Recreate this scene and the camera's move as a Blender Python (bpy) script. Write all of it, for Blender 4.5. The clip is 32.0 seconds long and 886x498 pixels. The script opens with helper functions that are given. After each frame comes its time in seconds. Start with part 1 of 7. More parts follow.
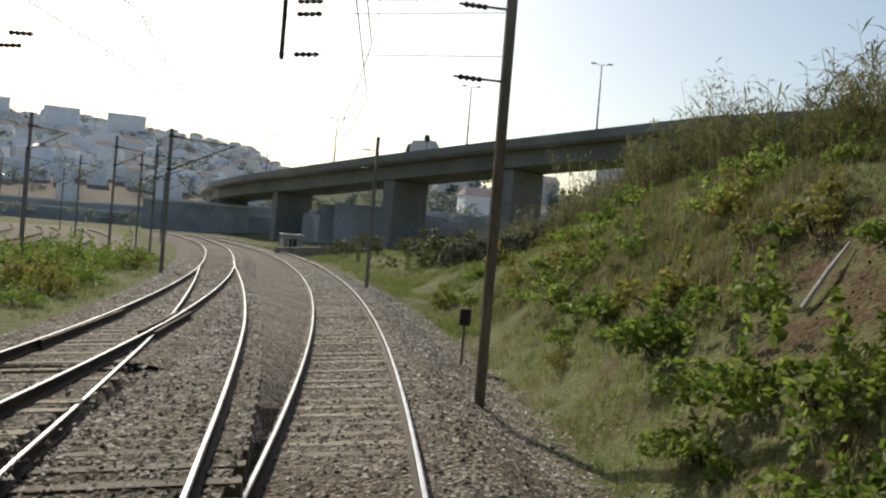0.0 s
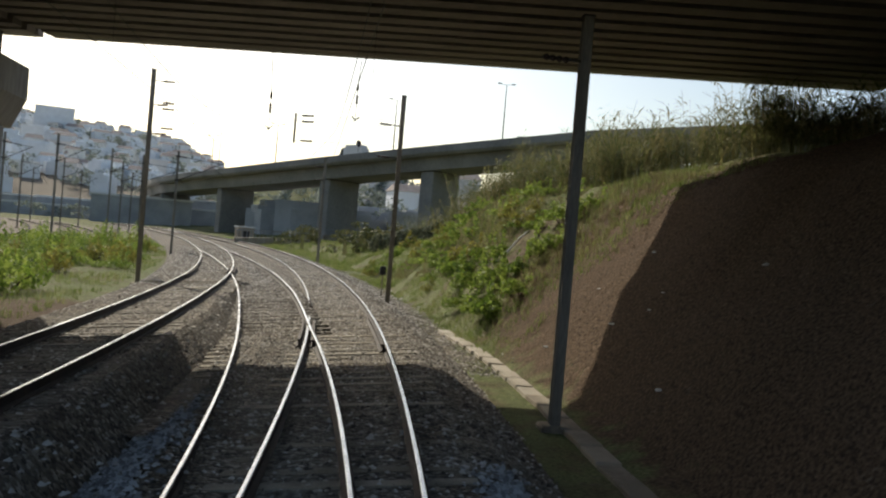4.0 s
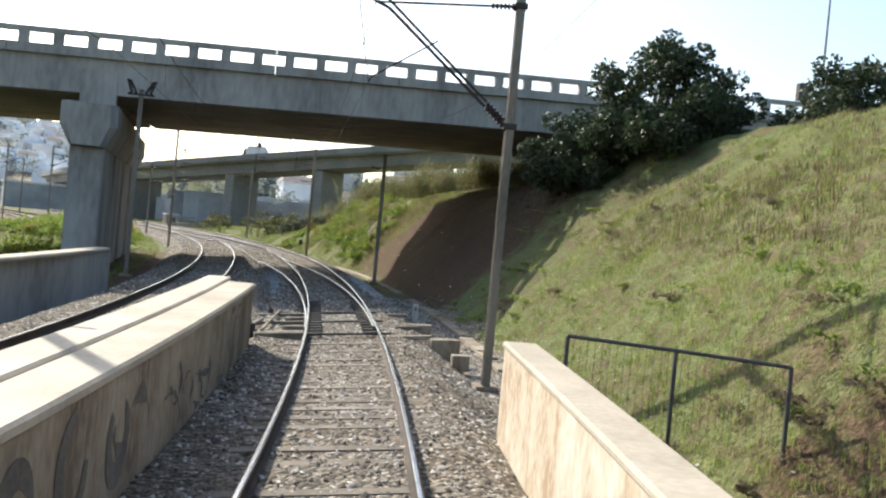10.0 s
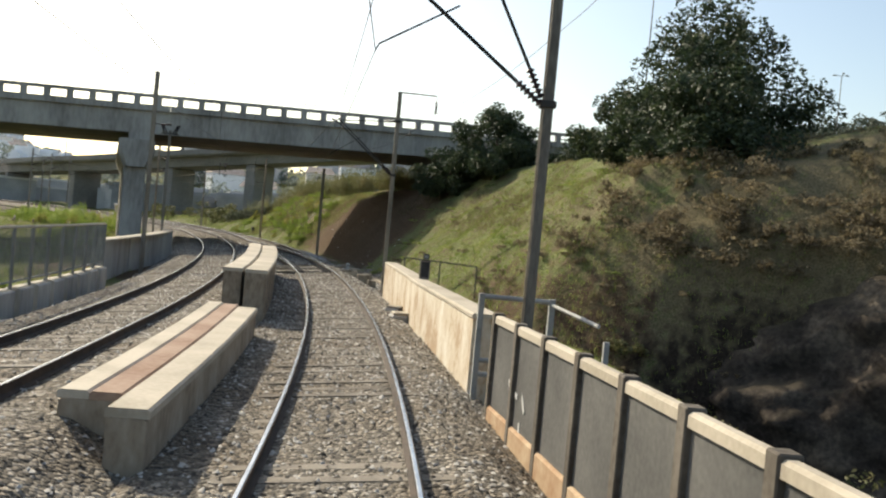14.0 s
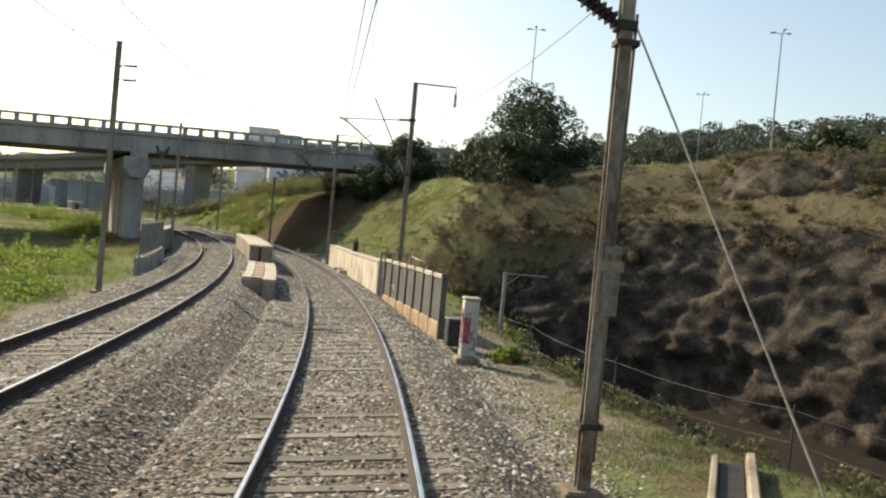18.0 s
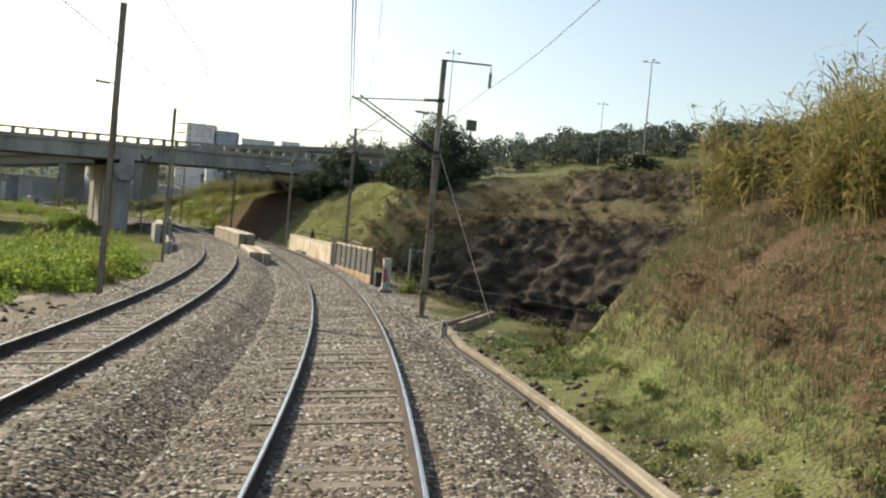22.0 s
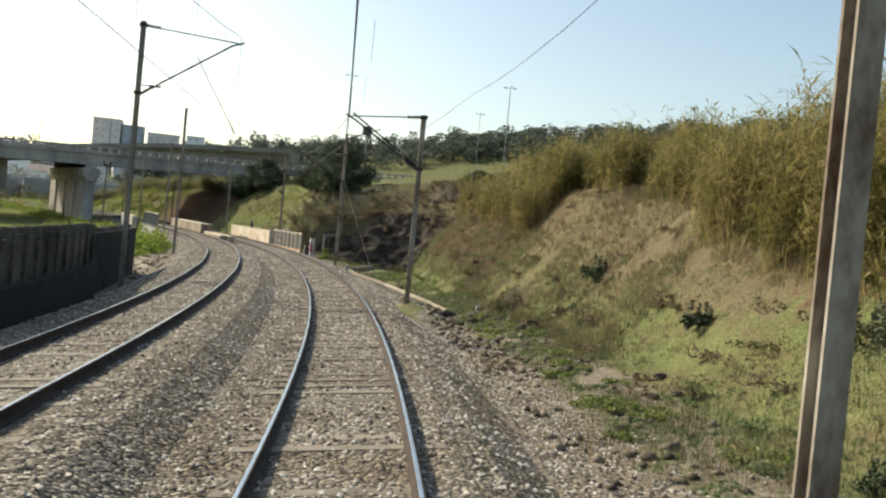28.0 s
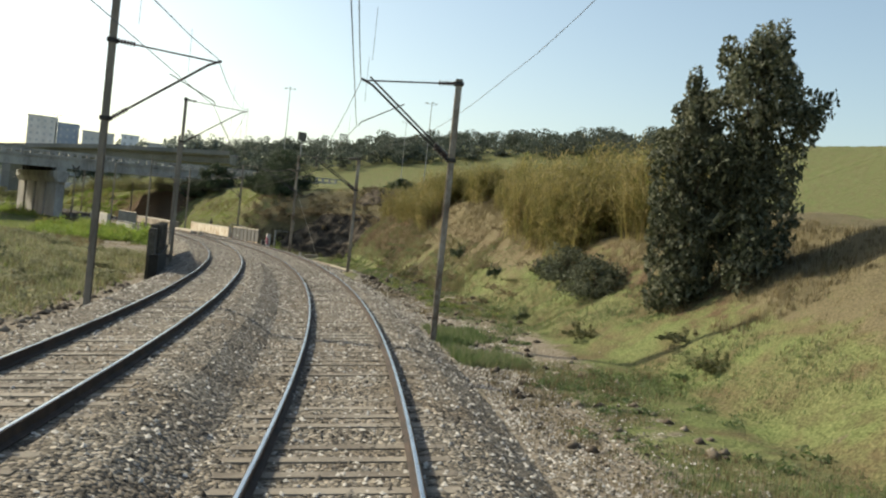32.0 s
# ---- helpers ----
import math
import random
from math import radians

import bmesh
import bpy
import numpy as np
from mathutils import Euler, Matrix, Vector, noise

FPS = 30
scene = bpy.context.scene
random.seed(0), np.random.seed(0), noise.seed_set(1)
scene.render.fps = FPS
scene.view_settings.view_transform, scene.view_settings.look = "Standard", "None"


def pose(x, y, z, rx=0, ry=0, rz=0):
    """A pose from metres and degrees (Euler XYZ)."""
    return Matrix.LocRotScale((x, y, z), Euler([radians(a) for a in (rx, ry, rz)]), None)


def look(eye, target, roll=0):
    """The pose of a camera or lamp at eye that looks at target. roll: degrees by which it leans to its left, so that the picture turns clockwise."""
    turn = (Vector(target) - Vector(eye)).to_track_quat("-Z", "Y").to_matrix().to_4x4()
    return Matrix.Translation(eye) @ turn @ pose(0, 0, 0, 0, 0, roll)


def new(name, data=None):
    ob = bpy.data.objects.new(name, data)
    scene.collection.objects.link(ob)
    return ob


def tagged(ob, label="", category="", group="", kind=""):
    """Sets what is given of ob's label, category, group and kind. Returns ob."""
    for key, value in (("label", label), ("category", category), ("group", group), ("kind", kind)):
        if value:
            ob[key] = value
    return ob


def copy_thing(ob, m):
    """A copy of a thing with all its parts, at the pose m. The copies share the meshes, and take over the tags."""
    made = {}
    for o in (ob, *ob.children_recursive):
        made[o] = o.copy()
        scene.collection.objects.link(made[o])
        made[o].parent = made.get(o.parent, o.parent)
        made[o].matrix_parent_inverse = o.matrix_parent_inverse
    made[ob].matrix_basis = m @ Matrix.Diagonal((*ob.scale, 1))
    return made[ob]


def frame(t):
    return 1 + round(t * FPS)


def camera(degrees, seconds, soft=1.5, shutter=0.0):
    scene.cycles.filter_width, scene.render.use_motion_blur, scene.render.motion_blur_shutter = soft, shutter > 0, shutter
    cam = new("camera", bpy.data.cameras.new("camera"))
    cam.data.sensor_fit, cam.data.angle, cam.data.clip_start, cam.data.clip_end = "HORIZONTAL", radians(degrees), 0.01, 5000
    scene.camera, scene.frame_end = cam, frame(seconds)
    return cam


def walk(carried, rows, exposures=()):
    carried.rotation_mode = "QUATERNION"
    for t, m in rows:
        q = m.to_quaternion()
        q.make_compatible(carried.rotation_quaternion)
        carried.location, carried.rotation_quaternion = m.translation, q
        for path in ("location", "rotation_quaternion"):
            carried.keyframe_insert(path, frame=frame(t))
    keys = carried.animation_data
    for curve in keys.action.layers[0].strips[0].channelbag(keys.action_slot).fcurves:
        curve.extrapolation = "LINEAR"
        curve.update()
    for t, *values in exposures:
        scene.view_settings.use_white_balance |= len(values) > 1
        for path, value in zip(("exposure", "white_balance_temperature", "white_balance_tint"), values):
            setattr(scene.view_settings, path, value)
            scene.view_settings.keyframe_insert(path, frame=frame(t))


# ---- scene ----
# camera and its walk
cam = camera(52.61, 32.0, soft=2.2)
# seconds, eye, target, roll
PATH = [
    (0, (0.330, 0.000, 2.551), (0.771, 9.990, 2.447), 4.69),
    (0.5, (0.319, -2.363, 2.538), (0.852, 7.622, 2.437), 4.73),
    (1, (0.287, -4.765, 2.522), (0.913, 5.215, 2.422), 4.54),
    (1.5, (0.231, -7.206, 2.504), (0.949, 2.767, 2.387), 4.58),
    (2, (0.151, -9.687, 2.483), (0.966, 0.280, 2.369), 4.63),
    (2.5, (0.045, -12.205, 2.461), (0.965, -2.248, 2.345), 4.67),
    (3, (-0.088, -14.762, 2.438), (0.923, -4.814, 2.330), 4.99),
    (3.5, (-0.249, -17.357, 2.415), (0.867, -7.420, 2.301), 4.82),
    (4, (-0.440, -19.990, 2.393), (0.781, -10.065, 2.279), 4.80),
    (4.5, (-0.662, -22.652, 2.370), (0.665, -12.741, 2.257), 4.78),
    (5, (-0.914, -25.335, 2.348), (0.520, -15.439, 2.236), 4.76),
    (5.5, (-1.196, -28.038, 2.325), (0.343, -18.158, 2.215), 4.74),
    (6, (-1.510, -30.763, 2.303), (0.133, -20.899, 2.185), 4.48),
    (6.5, (-1.856, -33.507, 2.283), (-0.120, -23.660, 2.142), 4.77),
    (7, (-2.234, -36.271, 2.264), (-0.390, -26.443, 2.128), 4.99),
    (7.5, (-2.644, -39.054, 2.247), (-0.691, -29.247, 2.115), 5.21),
    (8, (-3.087, -41.856, 2.232), (-1.038, -32.069, 2.099), 5.63),
    (8.5, (-3.563, -44.669, 2.219), (-1.413, -34.904, 2.074), 5.34),
    (9, (-4.071, -47.486, 2.207), (-1.806, -37.746, 2.073), 5.19),
    (9.5, (-4.610, -50.305, 2.198), (-2.221, -40.595, 2.061), 5.86),
    (10, (-5.181, -53.127, 2.191), (-2.682, -43.445, 2.058), 5.34),
    (10.5, (-5.785, -55.951, 2.185), (-3.190, -46.294, 2.039), 5.10),
    (11, (-6.421, -58.776, 2.180), (-3.721, -49.149, 2.019), 5.31),
    (11.5, (-7.090, -61.603, 2.177), (-4.278, -52.008, 2.014), 5.03),
    (12, (-7.792, -64.430, 2.176), (-4.874, -54.867, 2.010), 4.79),
    (12.5, (-8.525, -67.249, 2.175), (-5.504, -57.718, 2.008), 4.95),
    (13, (-9.286, -70.049, 2.176), (-6.149, -60.556, 2.008), 5.18),
    (13.5, (-10.075, -72.831, 2.178), (-6.830, -63.374, 2.009), 5.07),
    (14, (-10.891, -75.593, 2.179), (-7.548, -66.170, 1.992), 5.29),
    (14.5, (-11.734, -78.337, 2.181), (-8.297, -68.947, 2.001), 5.32),
    (15, (-12.603, -81.060, 2.182), (-9.067, -71.708, 1.999), 5.29),
    (15.5, (-13.497, -83.765, 2.183), (-9.863, -74.451, 1.996), 5.26),
    (16, (-14.418, -86.449, 2.185), (-10.685, -77.174, 1.994), 5.23),
    (16.5, (-15.361, -89.107, 2.186), (-11.531, -79.871, 1.992), 5.20),
    (17, (-16.324, -91.729, 2.186), (-12.404, -82.532, 1.997), 5.30),
    (17.5, (-17.306, -94.318, 2.186), (-13.277, -85.167, 2.008), 5.09),
    (18, (-18.305, -96.872, 2.186), (-14.179, -87.764, 2.011), 5.26),
    (18.5, (-19.322, -99.391, 2.185), (-15.104, -90.326, 2.003), 5.16),
    (19, (-20.355, -101.876, 2.183), (-16.061, -92.847, 1.994), 5.10),
    (19.5, (-21.403, -104.326, 2.181), (-17.020, -95.340, 1.996), 4.99),
    (20, (-22.465, -106.742, 2.179), (-17.994, -97.799, 1.999), 5.04),
    (20.5, (-23.543, -109.132, 2.176), (-18.984, -100.234, 2.004), 5.09),
    (21, (-24.640, -111.502, 2.174), (-20.001, -102.645, 1.998), 5.27),
    (21.5, (-25.754, -113.852, 2.171), (-21.027, -105.042, 1.990), 5.12),
    (22, (-26.886, -116.183, 2.169), (-22.082, -107.414, 1.983), 5.26),
    (22.5, (-28.034, -118.494, 2.167), (-23.142, -109.775, 1.985), 5.24),
    (23, (-29.198, -120.786, 2.165), (-24.225, -112.113, 1.980), 5.23),
    (23.5, (-30.378, -123.059, 2.163), (-25.325, -114.432, 1.972), 5.27),
    (24, (-31.575, -125.311, 2.161), (-26.448, -116.728, 1.961), 5.36),
    (24.5, (-32.791, -127.554, 2.159), (-27.575, -119.024, 1.962), 5.38),
    (25, (-34.032, -129.793, 2.156), (-28.742, -121.309, 1.963), 5.48),
    (25.5, (-35.298, -132.030, 2.154), (-29.926, -123.598, 1.964), 5.32),
    (26, (-36.590, -134.264, 2.150), (-31.141, -125.881, 1.961), 5.30),
    (26.5, (-37.907, -136.495, 2.147), (-32.382, -128.162, 1.957), 5.29),
    (27, (-39.249, -138.722, 2.143), (-33.647, -130.441, 1.954), 5.28),
    (27.5, (-40.618, -140.944, 2.139), (-34.938, -132.717, 1.949), 5.27),
    (28, (-42.014, -143.163, 2.134), (-36.246, -134.995, 1.955), 5.44),
    (28.5, (-43.439, -145.380, 2.127), (-37.596, -137.267, 1.953), 5.23),
    (29, (-44.899, -147.601, 2.119), (-38.980, -139.542, 1.962), 5.47),
    (29.5, (-46.392, -149.826, 2.108), (-40.390, -141.828, 1.962), 5.69),
    (30, (-47.920, -152.052, 2.096), (-41.845, -144.110, 1.967), 5.84),
    (30.5, (-49.484, -154.280, 2.082), (-43.326, -146.402, 1.959), 5.78),
    (31, (-51.084, -156.508, 2.065), (-44.851, -148.690, 1.939), 5.57),
    (31.5, (-52.720, -158.737, 2.047), (-46.404, -150.985, 1.920), 5.75),
    (32, (-54.394, -160.965, 2.028), (-47.998, -153.278, 1.911), 5.88),
]
EXPOSURES = [(0, -0.24, 6800, 7), (3.5, -0.28, 6800, 7), (5.6, 1.26, 6550, 8), (6, 1.46, 6550, 8), (7, 1.8, 6450, 8), (8, 1.63, 6400, 9), (9, 1.2, 6400, 9), (10, 0.87, 6550, 8), (11, 0.62, 6800, 8), (13, 0.47, 7100, 7), (19, 0.47, 7450, 6), (25, 0.47, 7350, 5), (32, 0.39, 7250, 3)]
walk(cam, [(t, look(eye, target, roll)) for t, eye, target, roll in PATH], EXPOSURES)

# ---- light ----
SUN_AZ, SUN_EL = radians(-23.0), radians(33.0)      # azimuth from +y towards +x
world = bpy.data.worlds.new("sky")
scene.world = world
world.use_nodes = True
wn, wl = world.node_tree.nodes, world.node_tree.links
sky = wn.new("ShaderNodeTexSky")
sky.sky_type = "NISHITA"
sky.sun_disc = False
sky.sun_elevation, sky.sun_rotation = SUN_EL, SUN_AZ
sky.air_density, sky.dust_density, sky.ozone_density = 1.0, 1.9, 1.0
wl.new(sky.outputs[0], wn["Background"].inputs[0])
wn["Background"].inputs[1].default_value = 0.15
sun_data = bpy.data.lights.new("sun", "SUN")
sun_data.energy, sun_data.angle, sun_data.color = 4.2, radians(0.53), (1.0, 0.93, 0.82)
sun = new("sun", sun_data)
sun_way = Vector((math.sin(SUN_AZ) * math.cos(SUN_EL), math.cos(SUN_AZ) * math.cos(SUN_EL), math.sin(SUN_EL)))
sun.matrix_world = look(sun_way * 100, (0, 0, 0))


# ---- materials ----
def material(name, colours, scale=4.0, fine=40.0, rough=0.85, bump=0.3, metal=0.0, spread=0.5, vary=0.0, island=0.0, stretch=(1, 1, 1), depth=0.02, gloss=0.35):
    """A weathered surface: colours mixed by coarse noise, broken up by fine noise, with a bump of both."""
    m = bpy.data.materials.new(name)
    m.use_nodes = True
    nodes, links = m.node_tree.nodes, m.node_tree.links
    bsdf = nodes["Principled BSDF"]
    bsdf.inputs["Roughness"].default_value, bsdf.inputs["Metallic"].default_value = rough, metal
    bsdf.inputs["Specular IOR Level"].default_value = gloss
    geo = nodes.new("ShaderNodeNewGeometry")
    mapping = nodes.new("ShaderNodeMapping")
    mapping.inputs["Scale"].default_value = stretch
    links.new(geo.outputs["Position"], mapping.inputs[0])
    big, small = nodes.new("ShaderNodeTexNoise"), nodes.new("ShaderNodeTexNoise")
    for tex, size in ((big, scale), (small, fine)):
        tex.inputs["Scale"].default_value = size
        tex.inputs["Detail"].default_value = 5
        links.new(mapping.outputs[0], tex.inputs["Vector"])
    mix = nodes.new("ShaderNodeMath")
    mix.operation = "MULTIPLY_ADD"
    links.new(small.outputs[0], mix.inputs[0])
    mix.inputs[1].default_value = spread
    links.new(big.outputs[0], mix.inputs[2])
    shift = nodes.new("ShaderNodeMath")
    shift.operation = "ADD"
    links.new(mix.outputs[0], shift.inputs[0])
    shift.inputs[1].default_value = -spread / 2
    last = shift.outputs[0]
    for amount, source in ((vary, "object"), (island, "island")):
        if amount:
            rnd = nodes.new("ShaderNodeObjectInfo").outputs["Random"] if source == "object" else geo.outputs["Random Per Island"]
            add = nodes.new("ShaderNodeMath")
            add.operation = "MULTIPLY_ADD"
            links.new(rnd, add.inputs[0])
            add.inputs[1].default_value = amount
            links.new(last, add.inputs[2])
            lower = nodes.new("ShaderNodeMath")
            lower.operation = "SUBTRACT"
            links.new(add.outputs[0], lower.inputs[0])
            lower.inputs[1].default_value = amount / 2
            last = lower.outputs[0]
    ramp = nodes.new("ShaderNodeValToRGB")
    ramp.color_ramp.elements[0].position, ramp.color_ramp.elements[1].position = 0.3, 0.7
    while len(ramp.color_ramp.elements) < len(colours):
        ramp.color_ramp.elements.new(0.5)
    for n, (e, c) in enumerate(zip(ramp.color_ramp.elements, colours)):
        e.position = 0.3 + 0.4 * n / max(1, len(colours) - 1)
        e.color = (*c, 1)
    links.new(last, ramp.inputs[0])
    links.new(ramp.outputs[0], bsdf.inputs["Base Color"])
    if bump:
        b = nodes.new("ShaderNodeBump")
        b.inputs["Strength"].default_value, b.inputs["Distance"].default_value = bump, depth
        links.new(mix.outputs[0], b.inputs["Height"])
        links.new(b.outputs[0], bsdf.inputs["Normal"])
    return m


def ballast_material():
    """Crushed stone: cells of many shades with dark gaps, over broad brown and grey patches."""
    m = bpy.data.materials.new("ballast_bed")
    m.use_nodes = True
    nodes, links = m.node_tree.nodes, m.node_tree.links
    bsdf = nodes["Principled BSDF"]
    bsdf.inputs["Roughness"].default_value = 0.95
    geo = nodes.new("ShaderNodeNewGeometry")
    cells, broad = nodes.new("ShaderNodeTexVoronoi"), nodes.new("ShaderNodeTexNoise")
    cells.inputs["Scale"].default_value, broad.inputs["Scale"].default_value = 17, 0.6
    broad.inputs["Detail"].default_value = 4
    for tex in (cells, broad):
        links.new(geo.outputs["Position"], tex.inputs["Vector"])
    shade = nodes.new("ShaderNodeValToRGB")
    while len(shade.color_ramp.elements) < 4:
        shade.color_ramp.elements.new(0.5)
    for e, (at_, c) in zip(shade.color_ramp.elements, ((0.0, (0.05, 0.043, 0.034)), (0.4, (0.135, 0.118, 0.093)), (0.75, (0.225, 0.203, 0.167)), (1.0, (0.42, 0.39, 0.34)))):
        e.position, e.color = at_, (*c, 1)
    split = nodes.new("ShaderNodeSeparateColor")
    links.new(cells.outputs["Color"], split.inputs[0])
    links.new(split.outputs[0], shade.inputs[0])
    tint, mix = nodes.new("ShaderNodeValToRGB"), nodes.new("ShaderNodeMix")
    tint.color_ramp.elements[0].position, tint.color_ramp.elements[0].color = 0.35, (0.74, 0.65, 0.55, 1)
    tint.color_ramp.elements[1].position, tint.color_ramp.elements[1].color = 0.65, (1.0, 0.98, 0.95, 1)
    links.new(broad.outputs[0], tint.inputs[0])
    mix.data_type, mix.blend_type = "RGBA", "MULTIPLY"
    mix.inputs[0].default_value = 1.0
    links.new(shade.outputs[0], mix.inputs[6])
    links.new(tint.outputs[0], mix.inputs[7])
    links.new(mix.outputs[2], bsdf.inputs["Base Color"])
    bump = nodes.new("ShaderNodeBump")
    bump.invert = True
    bump.inputs["Strength"].default_value, bump.inputs["Distance"].default_value = 1.0, 0.05
    links.new(cells.outputs["Distance"], bump.inputs["Height"])
    links.new(bump.outputs[0], bsdf.inputs["Normal"])
    return m


M_BALLAST = ballast_material()
M_STONE = material("ballast_stone", [(0.055, 0.047, 0.038), (0.145, 0.127, 0.103), (0.28, 0.255, 0.217), (0.50, 0.47, 0.42)], 1.2, 30, 0.9, 0.3, island=0.75, spread=0.3, depth=0.01)
M_RAIL_TOP = material("worn_rail_head", [(0.38, 0.40, 0.43), (0.54, 0.56, 0.59)], 2, 60, 0.24, 0.05, metal=1.0)
M_RAIL = material("rusty_rail_side", [(0.022, 0.016, 0.013), (0.06, 0.038, 0.027)], 3, 50, 0.8, 0.3)
M_SLEEPER = material("sleeper_concrete", [(0.125, 0.105, 0.082), (0.25, 0.22, 0.178)], 2, 30, 0.9, 0.5, vary=0.35)
M_TIMBER = material("sleeper_timber", [(0.16, 0.135, 0.098), (0.34, 0.30, 0.23)], 2, 30, 0.9, 0.5, vary=0.4, stretch=(1, 1, 4))
M_CONCRETE = material("bridge_concrete", [(0.215, 0.205, 0.19), (0.335, 0.32, 0.295), (0.425, 0.41, 0.375)], 0.5, 5, 0.85, 0.25, spread=0.5, stretch=(1, 1, 0.3))
M_WALL = material("cast_wall_concrete", [(0.165, 0.125, 0.088), (0.295, 0.243, 0.18), (0.40, 0.345, 0.268)], 1.0, 12, 0.9, 0.4, vary=0.1, stretch=(1, 1, 0.45))
M_STEEL = material("galvanised_pole_steel", [(0.13, 0.115, 0.095), (0.29, 0.255, 0.21)], 2, 25, 0.6, 0.15, metal=0.2, stretch=(1, 1, 0.2))
M_DARK = material("dark_iron", [(0.02, 0.02, 0.022), (0.06, 0.055, 0.05)], 5, 60, 0.7, 0.2)
def soil_material():
    """Grass, bare earth, dry grass and dark rock, mixed by masks, partly for shade and haze."""
    m = bpy.data.materials.new("grass_soil_and_rock")
    m.use_nodes = True
    nodes, links = m.node_tree.nodes, m.node_tree.links
    bsdf = nodes["Principled BSDF"]
    bsdf.inputs["Roughness"].default_value, bsdf.inputs["Specular IOR Level"].default_value = 0.95, 0.1
    geo = nodes.new("ShaderNodeNewGeometry")

    def tex(scale, detail=6):
        n = nodes.new("ShaderNodeTexNoise")
        n.inputs["Scale"].default_value, n.inputs["Detail"].default_value = scale, detail
        links.new(geo.outputs["Position"], n.inputs["Vector"])
        return n.outputs[0]

    coarse, middle, fine = tex(0.3), tex(2.2), tex(16)

    def ramp(source, *stops):
        r = nodes.new("ShaderNodeValToRGB")
        while len(r.color_ramp.elements) < len(stops):
            r.color_ramp.elements.new(0.5)
        for n, (e, c) in enumerate(zip(r.color_ramp.elements, stops)):
            e.position, e.color = 0.32 + 0.36 * n / (len(stops) - 1), (*c, 1)
        links.new(source, r.inputs[0])
        return r.outputs[0]

    def blend(amount, a, b):
        n = nodes.new("ShaderNodeMix")
        n.data_type = "RGBA"
        links.new(amount, n.inputs[0])
        links.new(a, n.inputs[6])
        links.new(b, n.inputs[7])
        return n.outputs[2]

    def calc(op, a, b, c=None):
        n = nodes.new("ShaderNodeMath")
        n.operation = op
        for k, v in enumerate((a, b, c)):
            if v is None:
                continue
            if isinstance(v, float):
                n.inputs[k].default_value = v
            else:
                links.new(v, n.inputs[k])
        return n.outputs[0]

    def mask(key):
        n = nodes.new("ShaderNodeAttribute")
        n.attribute_name = key
        broken = calc("ADD", calc("MULTIPLY_ADD", middle, 1.6, n.outputs["Fac"]), calc("MULTIPLY", fine, 0.5))
        r = nodes.new("ShaderNodeMapRange")
        r.inputs[1].default_value, r.inputs[2].default_value = 1.35, 1.75
        links.new(broken, r.inputs[0])
        return r.outputs[0]

    patch = tex(0.8, 4)
    lush = blend(ramp(coarse, (0.0, 0.0, 0.0), (1.0, 1.0, 1.0)), ramp(fine, (0.068, 0.095, 0.03), (0.185, 0.225, 0.085)), ramp(fine, (0.095, 0.102, 0.042), (0.22, 0.225, 0.105)))
    worn = ramp(tex(1.3, 8), (0.0, 0.0, 0.0), (0.0, 0.0, 0.0), (0.15, 0.15, 0.15), (0.6, 0.6, 0.6))
    lush = blend(worn, lush, ramp(fine, (0.05, 0.042, 0.022), (0.12, 0.10, 0.055)))
    grass = blend(ramp(patch, (0.0, 0.0, 0.0), (0.1, 0.1, 0.1), (0.9, 0.9, 0.9)), lush, ramp(fine, (0.085, 0.065, 0.035), (0.17, 0.135, 0.075)))
    earth = ramp(fine, (0.045, 0.03, 0.019), (0.10, 0.066, 0.041), (0.165, 0.115, 0.072))
    straw = ramp(fine, (0.10, 0.084, 0.048), (0.20, 0.168, 0.10))
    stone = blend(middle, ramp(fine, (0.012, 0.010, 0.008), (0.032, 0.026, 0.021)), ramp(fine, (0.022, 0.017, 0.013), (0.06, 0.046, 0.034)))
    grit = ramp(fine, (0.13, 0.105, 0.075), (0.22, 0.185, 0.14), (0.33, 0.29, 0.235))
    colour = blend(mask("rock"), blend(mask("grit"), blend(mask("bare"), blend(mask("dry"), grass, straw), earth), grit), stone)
    links.new(colour, bsdf.inputs["Base Color"])
    bump = nodes.new("ShaderNodeBump")
    bump.inputs["Strength"].default_value, bump.inputs["Distance"].default_value = 0.9, 0.12
    links.new(calc("MULTIPLY_ADD", fine, 0.5, middle), bump.inputs["Height"])
    links.new(bump.outputs[0], bsdf.inputs["Normal"])
    return m


M_SOIL = soil_material()


